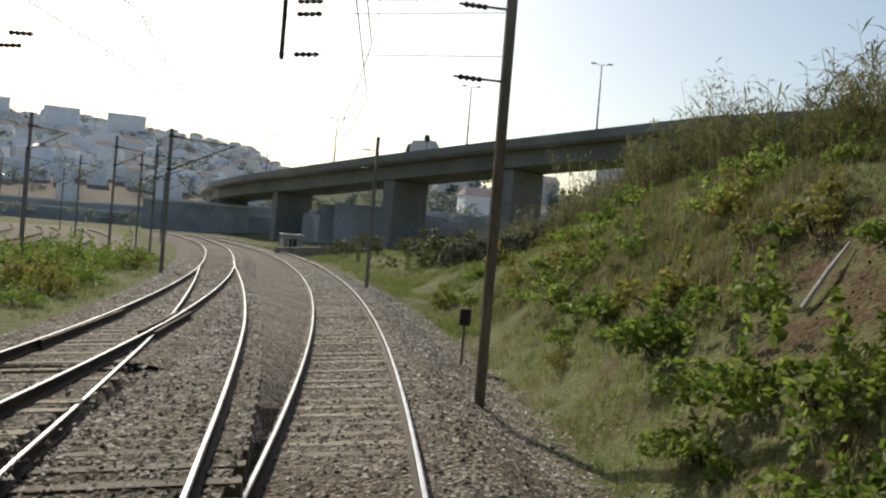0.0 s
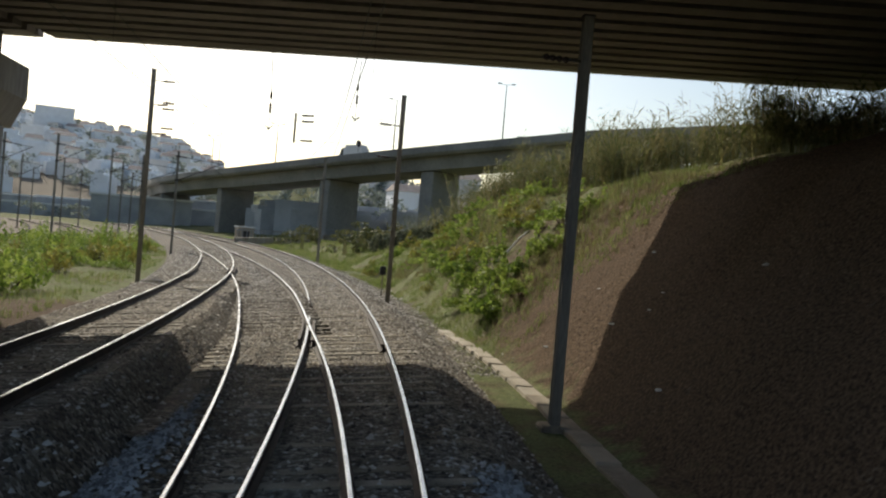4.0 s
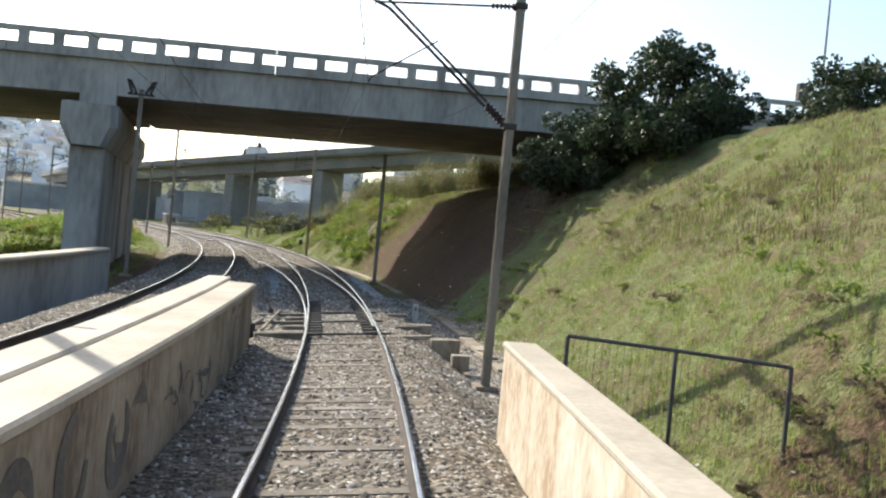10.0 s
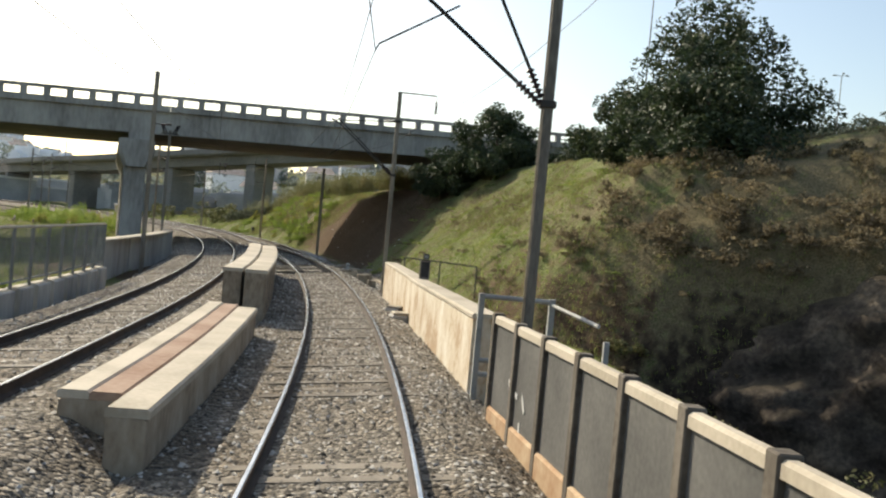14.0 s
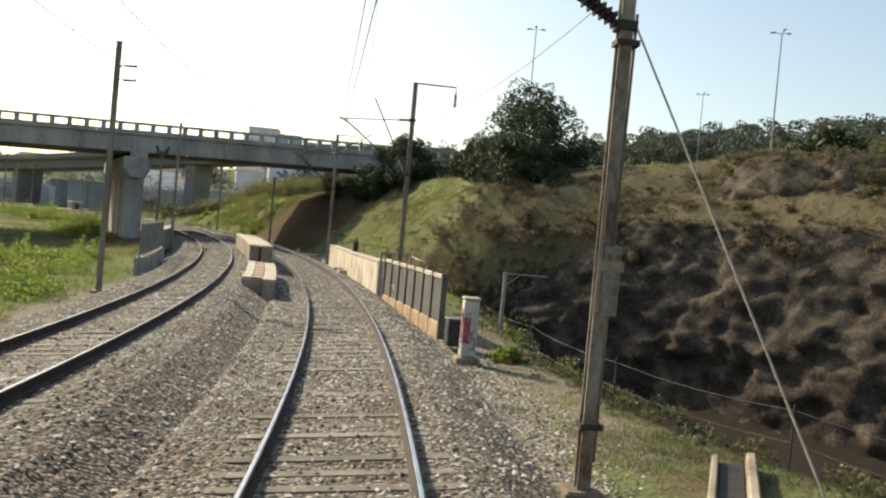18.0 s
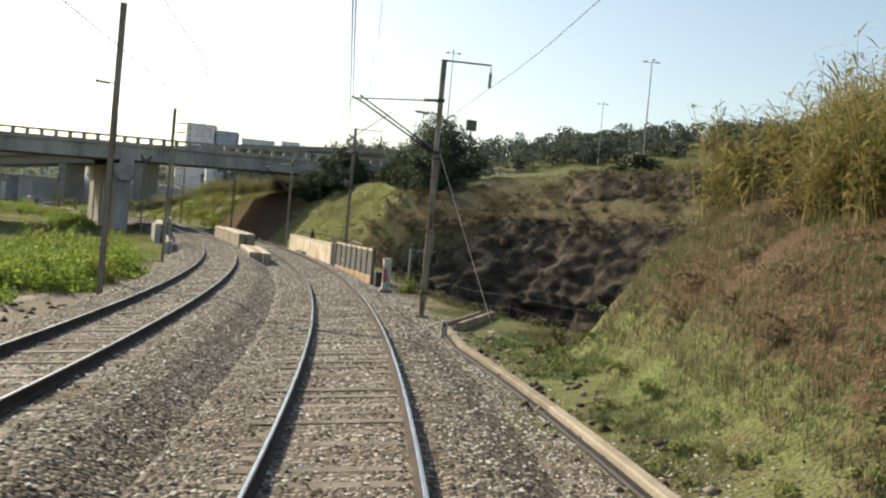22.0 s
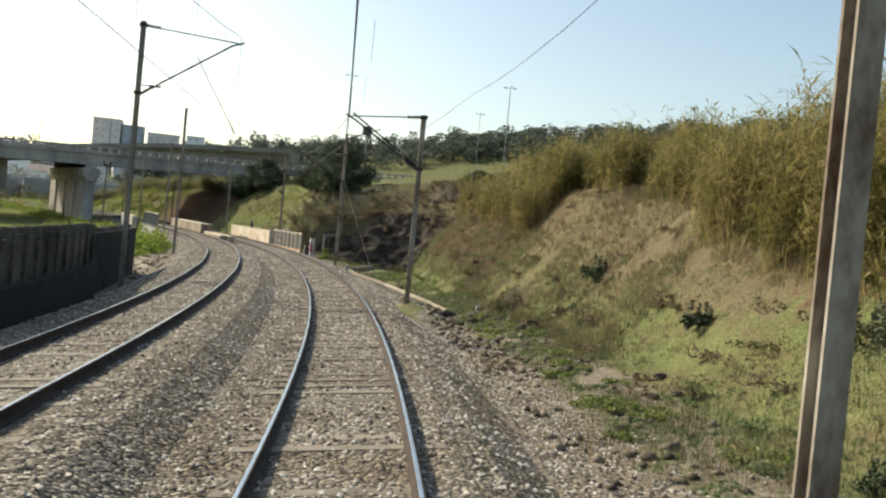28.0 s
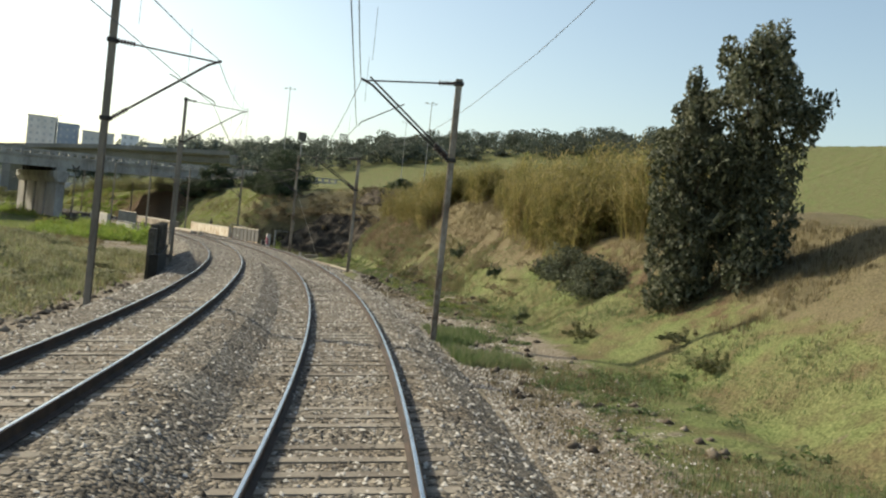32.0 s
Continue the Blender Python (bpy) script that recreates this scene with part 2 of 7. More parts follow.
def leaf_material(name, colours, glow=0.35, rough=0.6):
    """Thin leaves that let light through; each leaf takes its own shade."""
    m = bpy.data.materials.new(name)
    m.use_nodes = True
    nodes, links = m.node_tree.nodes, m.node_tree.links
    geo, ramp = nodes.new("ShaderNodeNewGeometry"), nodes.new("ShaderNodeValToRGB")
    while len(ramp.color_ramp.elements) < len(colours):
        ramp.color_ramp.elements.new(0.5)
    for n, (e, c) in enumerate(zip(ramp.color_ramp.elements, colours)):
        e.position, e.color = n / (len(colours) - 1), (*c, 1)
    patch, shift = nodes.new("ShaderNodeTexNoise"), nodes.new("ShaderNodeMath")
    patch.inputs["Scale"].default_value, patch.inputs["Detail"].default_value = 0.55, 3
    links.new(geo.outputs["Position"], patch.inputs["Vector"])
    shift.operation = "MULTIPLY_ADD"
    links.new(patch.outputs[0], shift.inputs[0])
    shift.inputs[1].default_value = 1.5
    links.new(geo.outputs["Random Per Island"], shift.inputs[2])
    lower = nodes.new("ShaderNodeMath")
    lower.operation = "SUBTRACT"
    links.new(shift.outputs[0], lower.inputs[0])
    lower.inputs[1].default_value = 0.75
    links.new(lower.outputs[0], ramp.inputs[0])
    bsdf, thin, mix = nodes["Principled BSDF"], nodes.new("ShaderNodeBsdfTranslucent"), nodes.new("ShaderNodeMixShader")
    bsdf.inputs["Roughness"].default_value = rough
    mix.inputs[0].default_value = glow
    links.new(ramp.outputs[0], bsdf.inputs["Base Color"])
    links.new(ramp.outputs[0], thin.inputs[0])
    links.new(bsdf.outputs[0], mix.inputs[1])
    links.new(thin.outputs[0], mix.inputs[2])
    links.new(mix.outputs[0], nodes["Material Output"].inputs[0])
    return m


M_GRASS = leaf_material("green_grass", [(0.085, 0.13, 0.027), (0.155, 0.21, 0.05), (0.23, 0.26, 0.088), (0.28, 0.26, 0.13)], 0.5)
M_LIME = leaf_material("sunlit_lime_grass", [(0.115, 0.17, 0.032), (0.195, 0.265, 0.055), (0.265, 0.315, 0.085), (0.31, 0.305, 0.13)], 0.5)
M_TURF = leaf_material("short_turf", [(0.062, 0.105, 0.036), (0.105, 0.158, 0.055), (0.15, 0.188, 0.08), (0.20, 0.20, 0.11)], 0.45)
M_STRAW = leaf_material("dry_grass", [(0.085, 0.07, 0.036), (0.155, 0.125, 0.064), (0.25, 0.205, 0.11)], 0.45)
M_REED = leaf_material("cane_leaves", [(0.11, 0.12, 0.035), (0.20, 0.19, 0.06), (0.30, 0.25, 0.10), (0.38, 0.31, 0.155)], 0.5)
M_CANE = leaf_material("green_cane_leaves", [(0.07, 0.09, 0.028), (0.13, 0.145, 0.05), (0.20, 0.19, 0.075), (0.28, 0.24, 0.12)], 0.5)
M_SHRUB = leaf_material("shrub_leaves", [(0.09, 0.15, 0.022), (0.19, 0.27, 0.045), (0.30, 0.36, 0.08)], 0.55)
M_YELLOW = leaf_material("yellowing_leaves", [(0.12, 0.12, 0.03), (0.22, 0.22, 0.045), (0.34, 0.30, 0.07)], 0.5)
M_TREE = leaf_material("dark_tree_leaves", [(0.018, 0.032, 0.013), (0.036, 0.058, 0.023), (0.07, 0.092, 0.042)], 0.25, 0.62)
M_GREYTREE = leaf_material("grey_green_leaves", [(0.045, 0.055, 0.03), (0.09, 0.10, 0.06), (0.17, 0.18, 0.12)], 0.3, 0.85)
M_IVY = leaf_material("ivy_leaves", [(0.03, 0.038, 0.018), (0.065, 0.076, 0.04), (0.13, 0.14, 0.085), (0.21, 0.215, 0.15)], 0.3, 0.75)
M_SAGE = leaf_material("sage_weeds", [(0.15, 0.16, 0.085), (0.25, 0.25, 0.145), (0.36, 0.34, 0.22)], 0.45, 0.8)
M_BROWN = leaf_material("brown_dead_scrub", [(0.10, 0.08, 0.048), (0.18, 0.145, 0.09), (0.28, 0.235, 0.15)], 0.45, 0.9)
M_SCRUB = leaf_material("scrub_leaves", [(0.06, 0.07, 0.025), (0.11, 0.115, 0.045), (0.17, 0.155, 0.07)], 0.35, 0.7)
# far leaves lightened and greyed: distance haze put into their colour
M_PINE = leaf_material("hazed_pine_leaves", [(0.05, 0.068, 0.05), (0.085, 0.105, 0.078), (0.12, 0.135, 0.105)], 0.25, 0.7)
M_HILLTREE = leaf_material("hazed_hill_leaves", [(0.17, 0.20, 0.17), (0.24, 0.27, 0.23), (0.31, 0.33, 0.29)], 0.35, 0.9)
M_BARK = material("bark", [(0.05, 0.035, 0.025), (0.12, 0.09, 0.065)], 3, 25, 0.95, 0.8)



# ---- plan: the railway's line and the frame that follows it ----
KNOTS = np.arange(-180, 81, 20.0)
BEND = np.array([0.004, 0.00384, 0.00353, 0.00351, 0.00388, 0.00377, 0.00378, 0.00372, 0.00398, 0.00379, 0.00345, 0.00313, 0.00277, 0.00241])
RISE = np.array([-0.597, -0.453, -0.417, -0.403, -0.382, -0.39, -0.401, -0.342, -0.182, 0.0, 0.025, 0.089, 0.136, 0.189])
GAP_AT, GAP = np.array([-180, -140, -100, -60, -20, 20, 60.0]), np.array([3.82, 4.45, 4.78, 4.99, 4.76, 4.83, 5.42])
CANT, GAUGE = 0.0881, 1.74
LINE = np.arange(-320.0, 420.0, 1.0)
_bend = np.interp(LINE, KNOTS, BEND)
_zero = int(np.argmin(abs(LINE)))
PSI = np.r_[0, np.cumsum((_bend[1:] + _bend[:-1]) / 2)]
PSI -= PSI[_zero]
LX = np.r_[0, np.cumsum(-(np.sin(PSI[1:]) + np.sin(PSI[:-1])) / 2)]
LY = np.r_[0, np.cumsum((np.cos(PSI[1:]) + np.cos(PSI[:-1])) / 2)]
LX -= LX[_zero]
LY -= LY[_zero]
LZ = np.convolve(np.pad(np.interp(LINE, KNOTS, RISE), 10, mode="edge"), np.ones(21) / 21, "valid")


def heading(s):
    return float(np.interp(s, LINE, PSI))


def at(s, lat=0.0, z=0.0):
    """The point at s metres along the near track, lat metres to its right, z over its rails."""
    a = heading(s)
    return Vector((np.interp(s, LINE, LX) + lat * math.cos(a), np.interp(s, LINE, LY) + lat * math.sin(a), np.interp(s, LINE, LZ) + z))


def frame_at(s, lat=0.0, z=0.0, turn=0.0, roll=0.0):
    """A pose whose x points right of the track and y along it."""
    p = at(s, lat, z)
    return Matrix.Translation(p) @ Matrix.Rotation(heading(s) + turn, 4, "Z") @ Matrix.Rotation(roll, 4, "Y")


def gap_at(s):
    return float(np.interp(s, GAP_AT, GAP))


# ---- building blocks ----
def thing(name, m, label, category, group="", kind=""):
    ob = new(name)
    ob.empty_display_size = 0.2
    ob.matrix_world = m
    return tagged(ob, label, category, group, kind)


def mesh_of(bm, name, mat, smooth=False):
    me = bpy.data.meshes.new(name)
    bm.to_mesh(me)
    bm.free()
    me.materials.append(mat)
    if smooth:
        me.polygons.foreach_set("use_smooth", [True] * len(me.polygons))
    return me


def part(name, bm, mat, parent, label="", smooth=False, m=None):
    me = bm if isinstance(bm, bpy.types.Mesh) else mesh_of(bm, name, mat, smooth)
    ob = new(name, me)
    ob.parent = parent
    if m is not None:
        ob.matrix_basis = m
    if label:
        ob["label"] = label
    return ob


def solid(name, bm, mat, label, category, group="", kind="", m=None, smooth=False):
    me = bm if isinstance(bm, bpy.types.Mesh) else mesh_of(bm, name, mat, smooth)
    ob = new(name, me)
    if m is not None:
        ob.matrix_world = m
    return tagged(ob, label, category, group, kind)


def box(bm, x0, x1, y0, y1, z0, z1, m=None, bevel=0.0):
    made = bmesh.ops.create_cube(bm, size=1)["verts"]
    for v in made:
        v.co = Vector(((x0 + x1) / 2 + v.co.x * (x1 - x0), (y0 + y1) / 2 + v.co.y * (y1 - y0), (z0 + z1) / 2 + v.co.z * (z1 - z0)))
    if bevel:
        edges = list({e for v in made for e in v.link_edges})
        res = bmesh.ops.bevel(bm, geom=edges, offset=bevel, segments=1, affect="EDGES", profile=0.5)
        made = list({v for f in res["faces"] for v in f.verts} | {v for v in made if v.is_valid})
    if m is not None:
        for v in made:
            v.co = m @ v.co
    return made


def cube(x0, x1, y0, y1, z0, z1, bevel=0.0):
    bm = bmesh.new()
    box(bm, x0, x1, y0, y1, z0, z1, None, bevel)
    return bm


def tube(bm, points, radii, sides=8, cap=True):
    """A round bar through points, with a radius for each or one for all."""
    points = [Vector(p) for p in points]
    if not hasattr(radii, "__len__"):
        radii = [radii] * len(points)
    rings = []
    for n, p in enumerate(points):
        way = (points[min(n + 1, len(points) - 1)] - points[max(n - 1, 0)]).normalized()
        side = way.cross(Vector((0, 0, 1)) if abs(way.z) < 0.95 else Vector((1, 0, 0))).normalized()
        up = side.cross(way)
        rings.append([bm.verts.new(p + radii[n] * (math.cos(2 * math.pi * k / sides) * side + math.sin(2 * math.pi * k / sides) * up)) for k in range(sides)])
    for a, b in zip(rings, rings[1:]):
        for k in range(sides):
            bm.faces.new((a[k], a[(k + 1) % sides], b[(k + 1) % sides], b[k]))
    if cap:
        bm.faces.new(list(reversed(rings[0])))
        bm.faces.new(rings[-1])
    return bm


def bar(points, radii, sides=8):
    return tube(bmesh.new(), points, radii, sides)


def sweep(bm, frames, profile, closed=True, ends=True):
    """A profile of (x, z) points drawn along frames."""
    rings = [[bm.verts.new(f @ Vector((x, 0, z))) for x, z in profile] for f in frames]
    n = len(profile)
    for a, b in zip(rings, rings[1:]):
        for k in range(n if closed else n - 1):
            bm.faces.new((a[k], a[(k + 1) % n], b[(k + 1) % n], b[k]))
    if closed and ends:
        bm.faces.new(list(reversed(rings[0])))
        bm.faces.new(rings[-1])
    bmesh.ops.recalc_face_normals(bm, faces=bm.faces)
    return bm


# ---- ground: one sheet to the horizon ----
def near_line(x, y):
    """Arrays of s and lat for arrays of x and y."""
    s, lat = np.empty(len(x)), np.empty(len(x))
    for k in range(0, len(x), 4000):
        dx, dy = x[k:k + 4000, None] - LX, y[k:k + 4000, None] - LY
        n = (dx * dx + dy * dy).argmin(1)
        i = np.arange(len(n))
        c, w = np.cos(PSI[n]), np.sin(PSI[n])
        lat[k:k + 4000] = dx[i, n] * c + dy[i, n] * w
        s[k:k + 4000] = LINE[n] - dx[i, n] * w + dy[i, n] * c
    return s, lat


# the bank on the right, station by station: toe, foot, cliff top, middle, brow and rear, each a distance and a height over the rails
BANK_S = np.array([-320, -160, -150, -143, -136, -130, -122, -113, -105, -99, -96.5, -93, -80, -72, -64, -58, -53.5, -50, -47, -43, -35, -25, -14, -4, 6, 16, 26, 36, 50, 70, 120, 420])
L1 = np.array([8, 8, 7.6, 7, 7.2, 7.2, 7, 6.2, 5.6, 5.8, 6.2, 26, 25.5, 24.5, 20.5, 16.5, 12, 8.2, 6, 5, 4.6, 4.4, 4.6, 4.3, 3.9, 3.8, 4.2, 5, 6, 8, 12, 40])
Z1 = np.array([-0.62, -0.5, -0.45, -0.35, -0.3, -0.25, -0.2, -0.2, -0.3, -0.3, -0.4, -4.6, -4.6, -4.6, -4.6, -4.6, -3.6, -2.2, -0.7, -0.6, -0.6, -0.6, -0.62, -0.62, -0.62, -0.62, -0.62, -0.62, -0.62, -0.62, -0.62, -0.62])
L2 = np.array([10, 10, 9.6, 9, 9, 9, 8.6, 8.4, 8, 8, 8.2, 29.6, 29.1, 28.1, 24.1, 20.1, 15.6, 10.8, 8.4, 7.6, 7, 6.8, 6.6, 6.2, 6, 6, 6.5, 7.4, 9, 12, 20, 60])
Z2 = np.array([1, 0.9, 0.8, 0.85, 1.3, 1.9, 1.5, 1.7, 2.7, 2.9, 2.6, 4.2, 4.2, 4.3, 4.4, 4.2, 4, 3.3, 2.9, 2.6, 1.9, 1.6, 1.6, 1.6, 1.9, 1.9, 1.9, 1.6, 0.9, 0.4, 0.2, 0.2])
L3 = np.array([13, 12.5, 12, 11.3, 11, 11, 11, 11, 10.8, 10.5, 10.7, 32, 31.5, 30, 26, 22, 20.5, 14, 10.5, 10.2, 10, 9.7, 9.2, 9, 8.8, 8.6, 9.2, 10.5, 13, 16, 30, 80])
Z3 = np.array([2.4, 2.2, 2.3, 2.8, 3.2, 3.9, 4.2, 5, 4.6, 4.6, 4.4, 6.2, 6.2, 6.4, 6.4, 6.1, 6, 5.6, 5.5, 5.2, 4.4, 3.9, 4.7, 4.5, 4.5, 4.5, 4.5, 3.8, 2.2, 1, 0.6, 0.6])
L4 = np.array([17, 16, 15.5, 15, 14.5, 14, 14, 14, 13.5, 13.5, 14, 34, 33.5, 32, 28, 24, 22.5, 21, 18, 15, 13.5, 13, 12.8, 12.4, 12, 12, 12.5, 14.5, 18, 22, 40, 120])
Z4 = np.array([4, 4, 4.1, 4.3, 4.6, 5.2, 5.6, 6.2, 6, 5.9, 5.8, 8, 8, 8.2, 8.2, 8.1, 8, 7.8, 7.5, 7, 7, 6.8, 7.15, 5.75, 5.6, 5.4, 5.2, 4.6, 3.2, 1.6, 1, 1])
Z5 = np.array([6, 5.2, 5.3, 5.4, 5.6, 6, 6.4, 6.8, 6.8, 6.8, 7, 8.6, 8.6, 8.8, 9, 9, 9, 9, 9.2, 9.4, 9.8, 9.6, 9.2, 8, 7.4, 7, 6.6, 5.8, 4.4, 2.4, 1.4, 1.4])
L5 = L4 + 18
# the sunken bay below the cliff begins at this distance from the track
BAY_S, BAY = np.array([-96, -93, -90, -86, -84, -81, -75, -66, -56, -50, -47.0]), np.array([14, 11, 9.2, 7.2, 6.2, 5.6, 5.6, 6.2, 7.2, 7.4, 7.4])
NOISY = noise.noise


def zone(s, lat, s0, s1, a, b, soft=3.0):
    """1 inside a stretch and a strip beside the line, falling to 0 at its edge."""
    f = lambda v: np.clip(v, 0, 1)
    return f((s - s0) / soft) * f((s1 - s) / soft) * f((lat - a) / 1.0) * f((b - lat) / 1.0)


def lift(x, y):
    """Ground height for arrays of x and y."""
    s, lat = near_line(x, y)
    base = np.interp(s, LINE, LZ) - 0.62
    rows = [(np.interp(s, BANK_S, a), np.interp(s, BANK_S, b) + 0.62) for a, b in ((L1, Z1), (L2, Z2), (L3, Z3), (L4, Z4), (L5, Z5))]
    toe, low = rows[0]
    start = np.where(low < 0, np.interp(s, BAY_S, BAY), 4.2)
    reach = np.where(low < 0, 2.6, np.maximum(toe - start, 0.3))
    up = np.where(lat > start, low * np.clip((lat - start) / reach, 0, 1), 0)
    for (a, za), (b, zb) in zip(rows, rows[1:]):
        u = np.clip((lat - a) / (b - a), 0, 1)
        u = 0.75 * u + 0.25 * (3 * u * u - 2 * u ** 3)
        up = np.where(lat > a, za + (zb - za) * u, up)
    far = np.hypot(x + 20, y + 40)
    drop = np.clip((-lat - 9.2) / 9, 0, 1)
    left = drop * np.interp(s, [-175, -150, -135, -118, -108, -60, -30, 0, 30], [1.8, 1.75, 1.6, 1.2, -0.1, -0.5, -0.9, -0.5, 0])
    turn = np.degrees(np.arctan2(-x, y + 60))
    hill = 74 * np.clip((far - 420) / 560, 0, 1) ** 0.9 * np.clip((turn - 4) / 5.5, 0, 1) * np.interp(turn, [9, 14, 18, 30], [1, 1.07, 1.15, 1.18])
    rim = np.interp(turn, [-30, -16], [150, 290])
    wood = np.clip((far - rim) / np.interp(turn, [-30, -16], [150, 60]), 0, 1) * np.interp(turn, [-75, -58, -46, -40, -35, -24, -14, 4, 9], [46, 46, 44, 40, 35, 29, 22, 19, 0])
    rough = np.array([NOISY((a * 0.35, b * 0.35, 0)) + 0.5 * NOISY((a * 1.1, b * 1.1, 3)) for a, b in zip(x, y)])
    rock = zone(s, lat - toe, -93, -46, -1.0, 3.4)
    crag = np.array([abs(NOISY((a * 0.4, b * 0.4, 9))) + 0.4 * abs(NOISY((a * 1.0, b * 1.0, 5))) if r > 0 else 0.0 for a, b, r in zip(x, y, rock)])
    bank = (lat > rows[0][0]) * 1.0
    up = up + 0.52 * np.exp(-(((s + 118.4) / 2.2) ** 2 + ((lat - 3.1) / 0.9) ** 2))
    return base + up + left + hill + wood + rough * np.clip((abs(lat + 2.3) - 7.0) / 3, 0, 1) * (0.08 + 0.22 * bank) * (far < 300) + rock * (crag - 0.35) * 1.1


def axis_lines(lo, hi, step, out):
    core = list(np.arange(lo, hi + step / 2, step))
    a, d = [hi], step
    while a[-1] < out:
        d *= 1.14
        a.append(a[-1] + d)
    b, d = [lo], step
    while b[-1] > -out:
        d *= 1.14
        b.append(b[-1] - d)
    return np.array(b[:0:-1] + core + a[1:])


gx, gy = axis_lines(-68, 36, 0.5, 3500), axis_lines(-172, 62, 0.5, 3500)
mx, my = np.meshgrid(gx, gy)
fx, fy = mx.ravel(), my.ravel()
gz = lift(fx, fy)
nx, ny = len(gx), len(gy)
cell = (np.arange(ny - 1)[:, None] * nx + np.arange(nx - 1)).ravel()
ground_mesh = bpy.data.meshes.new("ground")
ground_mesh.from_pydata(np.stack([fx, fy, gz], 1).tolist(), [], np.stack([cell, cell + 1, cell + nx + 1, cell + nx], 1).tolist())
ground_mesh.materials.append(M_SOIL)
ground_mesh.polygons.foreach_set("use_smooth", [True] * len(ground_mesh.polygons))
gs, glat = near_line(fx, fy)
over_toe, over_ledge = glat - np.interp(gs, BANK_S, L1), glat - np.interp(gs, BANK_S, L3)
COVER = {
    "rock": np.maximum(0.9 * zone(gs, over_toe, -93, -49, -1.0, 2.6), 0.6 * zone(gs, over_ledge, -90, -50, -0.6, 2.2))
    # bay floor takes the dark rock tone too, painting in the hollow's shade
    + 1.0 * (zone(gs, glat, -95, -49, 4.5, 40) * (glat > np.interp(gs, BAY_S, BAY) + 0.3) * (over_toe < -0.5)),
    # bare earth runs on below the bridge, its dark colour deepening the shadow
    "bare": np.maximum.reduce([0.7 * zone(gs, over_toe, -52, -41, -0.5, 2.2, 2.0), zone(gs, glat, -20, 8, 3.8, 12.0), 0.55 * zone(gs, glat, 4, 34, 5.0, 8.5), 1.0 * zone(gs, glat, -113, -95, 6.3, 12), 0.35 * zone(gs, glat, -132, -110, 6.5, 11.0), 0.55 * zone(gs, glat, -152, -126, 8.8, 11.5), 0.32 * zone(gs, glat, -60, -18, 4.4, 9.0),
                               0.9 * zone(gs, glat, -40, 12, -14, -6.5), 0.45 * zone(gs, glat, -91, -66, 3.6, 6.4)]),
    # grit's grey-beige also colours all ground past 400 m, standing in for haze
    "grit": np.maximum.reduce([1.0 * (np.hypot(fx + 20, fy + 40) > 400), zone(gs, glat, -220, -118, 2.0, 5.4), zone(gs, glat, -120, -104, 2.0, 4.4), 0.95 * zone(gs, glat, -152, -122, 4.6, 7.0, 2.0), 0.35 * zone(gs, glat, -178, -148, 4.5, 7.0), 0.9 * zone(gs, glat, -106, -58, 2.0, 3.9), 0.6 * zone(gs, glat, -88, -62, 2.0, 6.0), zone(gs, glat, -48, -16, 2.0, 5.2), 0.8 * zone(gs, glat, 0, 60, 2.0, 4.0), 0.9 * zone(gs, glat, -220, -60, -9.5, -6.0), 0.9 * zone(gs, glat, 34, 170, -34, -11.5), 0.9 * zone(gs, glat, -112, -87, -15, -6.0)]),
    "dry": np.maximum.reduce([zone(gs, glat, -135, -92, 8.0, 30), zone(gs, glat - np.interp(gs, BANK_S, L2), -93, -46, -4, 26) * 0.8, zone(gs, glat, -60, -20, 7, 12) * 0.5, zone(gs, glat, -200, -130, -40, -9) * 0.4, zone(gs, glat, -132, -76, -44, -14) * 0.75, zone(gs, glat, -200, -128, 10.0, 30) * 0.8, zone(gs, glat, -176, -124, 5.5, 13) * 0.1, zone(gs, glat, -128, -88, 6.2, 9.5) * 0.4]),
}
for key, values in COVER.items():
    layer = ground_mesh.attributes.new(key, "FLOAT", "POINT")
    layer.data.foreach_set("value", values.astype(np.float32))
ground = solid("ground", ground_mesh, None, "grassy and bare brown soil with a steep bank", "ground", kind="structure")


def surf(x, y):
    """Ground heights by the sheet, for arrays of x and y."""
    i, j = np.clip(np.searchsorted(gx, x) - 1, 0, nx - 2), np.clip(np.searchsorted(gy, y) - 1, 0, ny - 2)
    u, v = (x - gx[i]) / (gx[i + 1] - gx[i]), (y - gy[j]) / (gy[j + 1] - gy[j])
    k = j * nx + i
    return (gz[k] * (1 - u) + gz[k + 1] * u) * (1 - v) + (gz[k + nx] * (1 - u) + gz[k + nx + 1] * u) * v


def soil_z(x, y):
    return float(surf(np.array([float(x)]), np.array([float(y)]))[0])


def on_soil(s, lat, z=0.0):
    p = at(s, lat)
    return Vector((p.x, p.y, soil_z(p.x, p.y) + z))


# ---- ballast beds ----
def bed(name, lat_of, s0, s1, wide_l=2.0, wide_r=2.1, drop=0.8):
    bm = bmesh.new()
    tilt = math.tan(CANT)
    prof = [(-wide_l - 1.0, -0.75), (-wide_l, -0.22 - 0.3 * tilt * wide_l), (-1.1, -0.2 - 1.1 * tilt), (-0.62, -0.19 - 0.62 * tilt), (0.62, -0.19 + 0.62 * tilt), (1.4, -0.18 + 1.4 * tilt), (wide_r - 0.2, -0.22 + 0.9 * tilt), (wide_r + (1.1 if wide_r > 2 else 0.35), -drop)]
    sweep(bm, [frame_at(s, *lat_of(s)) for s in np.arange(s0, s1 + 0.1, 2.0)], prof, closed=False)
    return solid(name, bm, M_BALLAST, "grey-brown crushed stone ballast under the rails", "ballast", kind="structure")


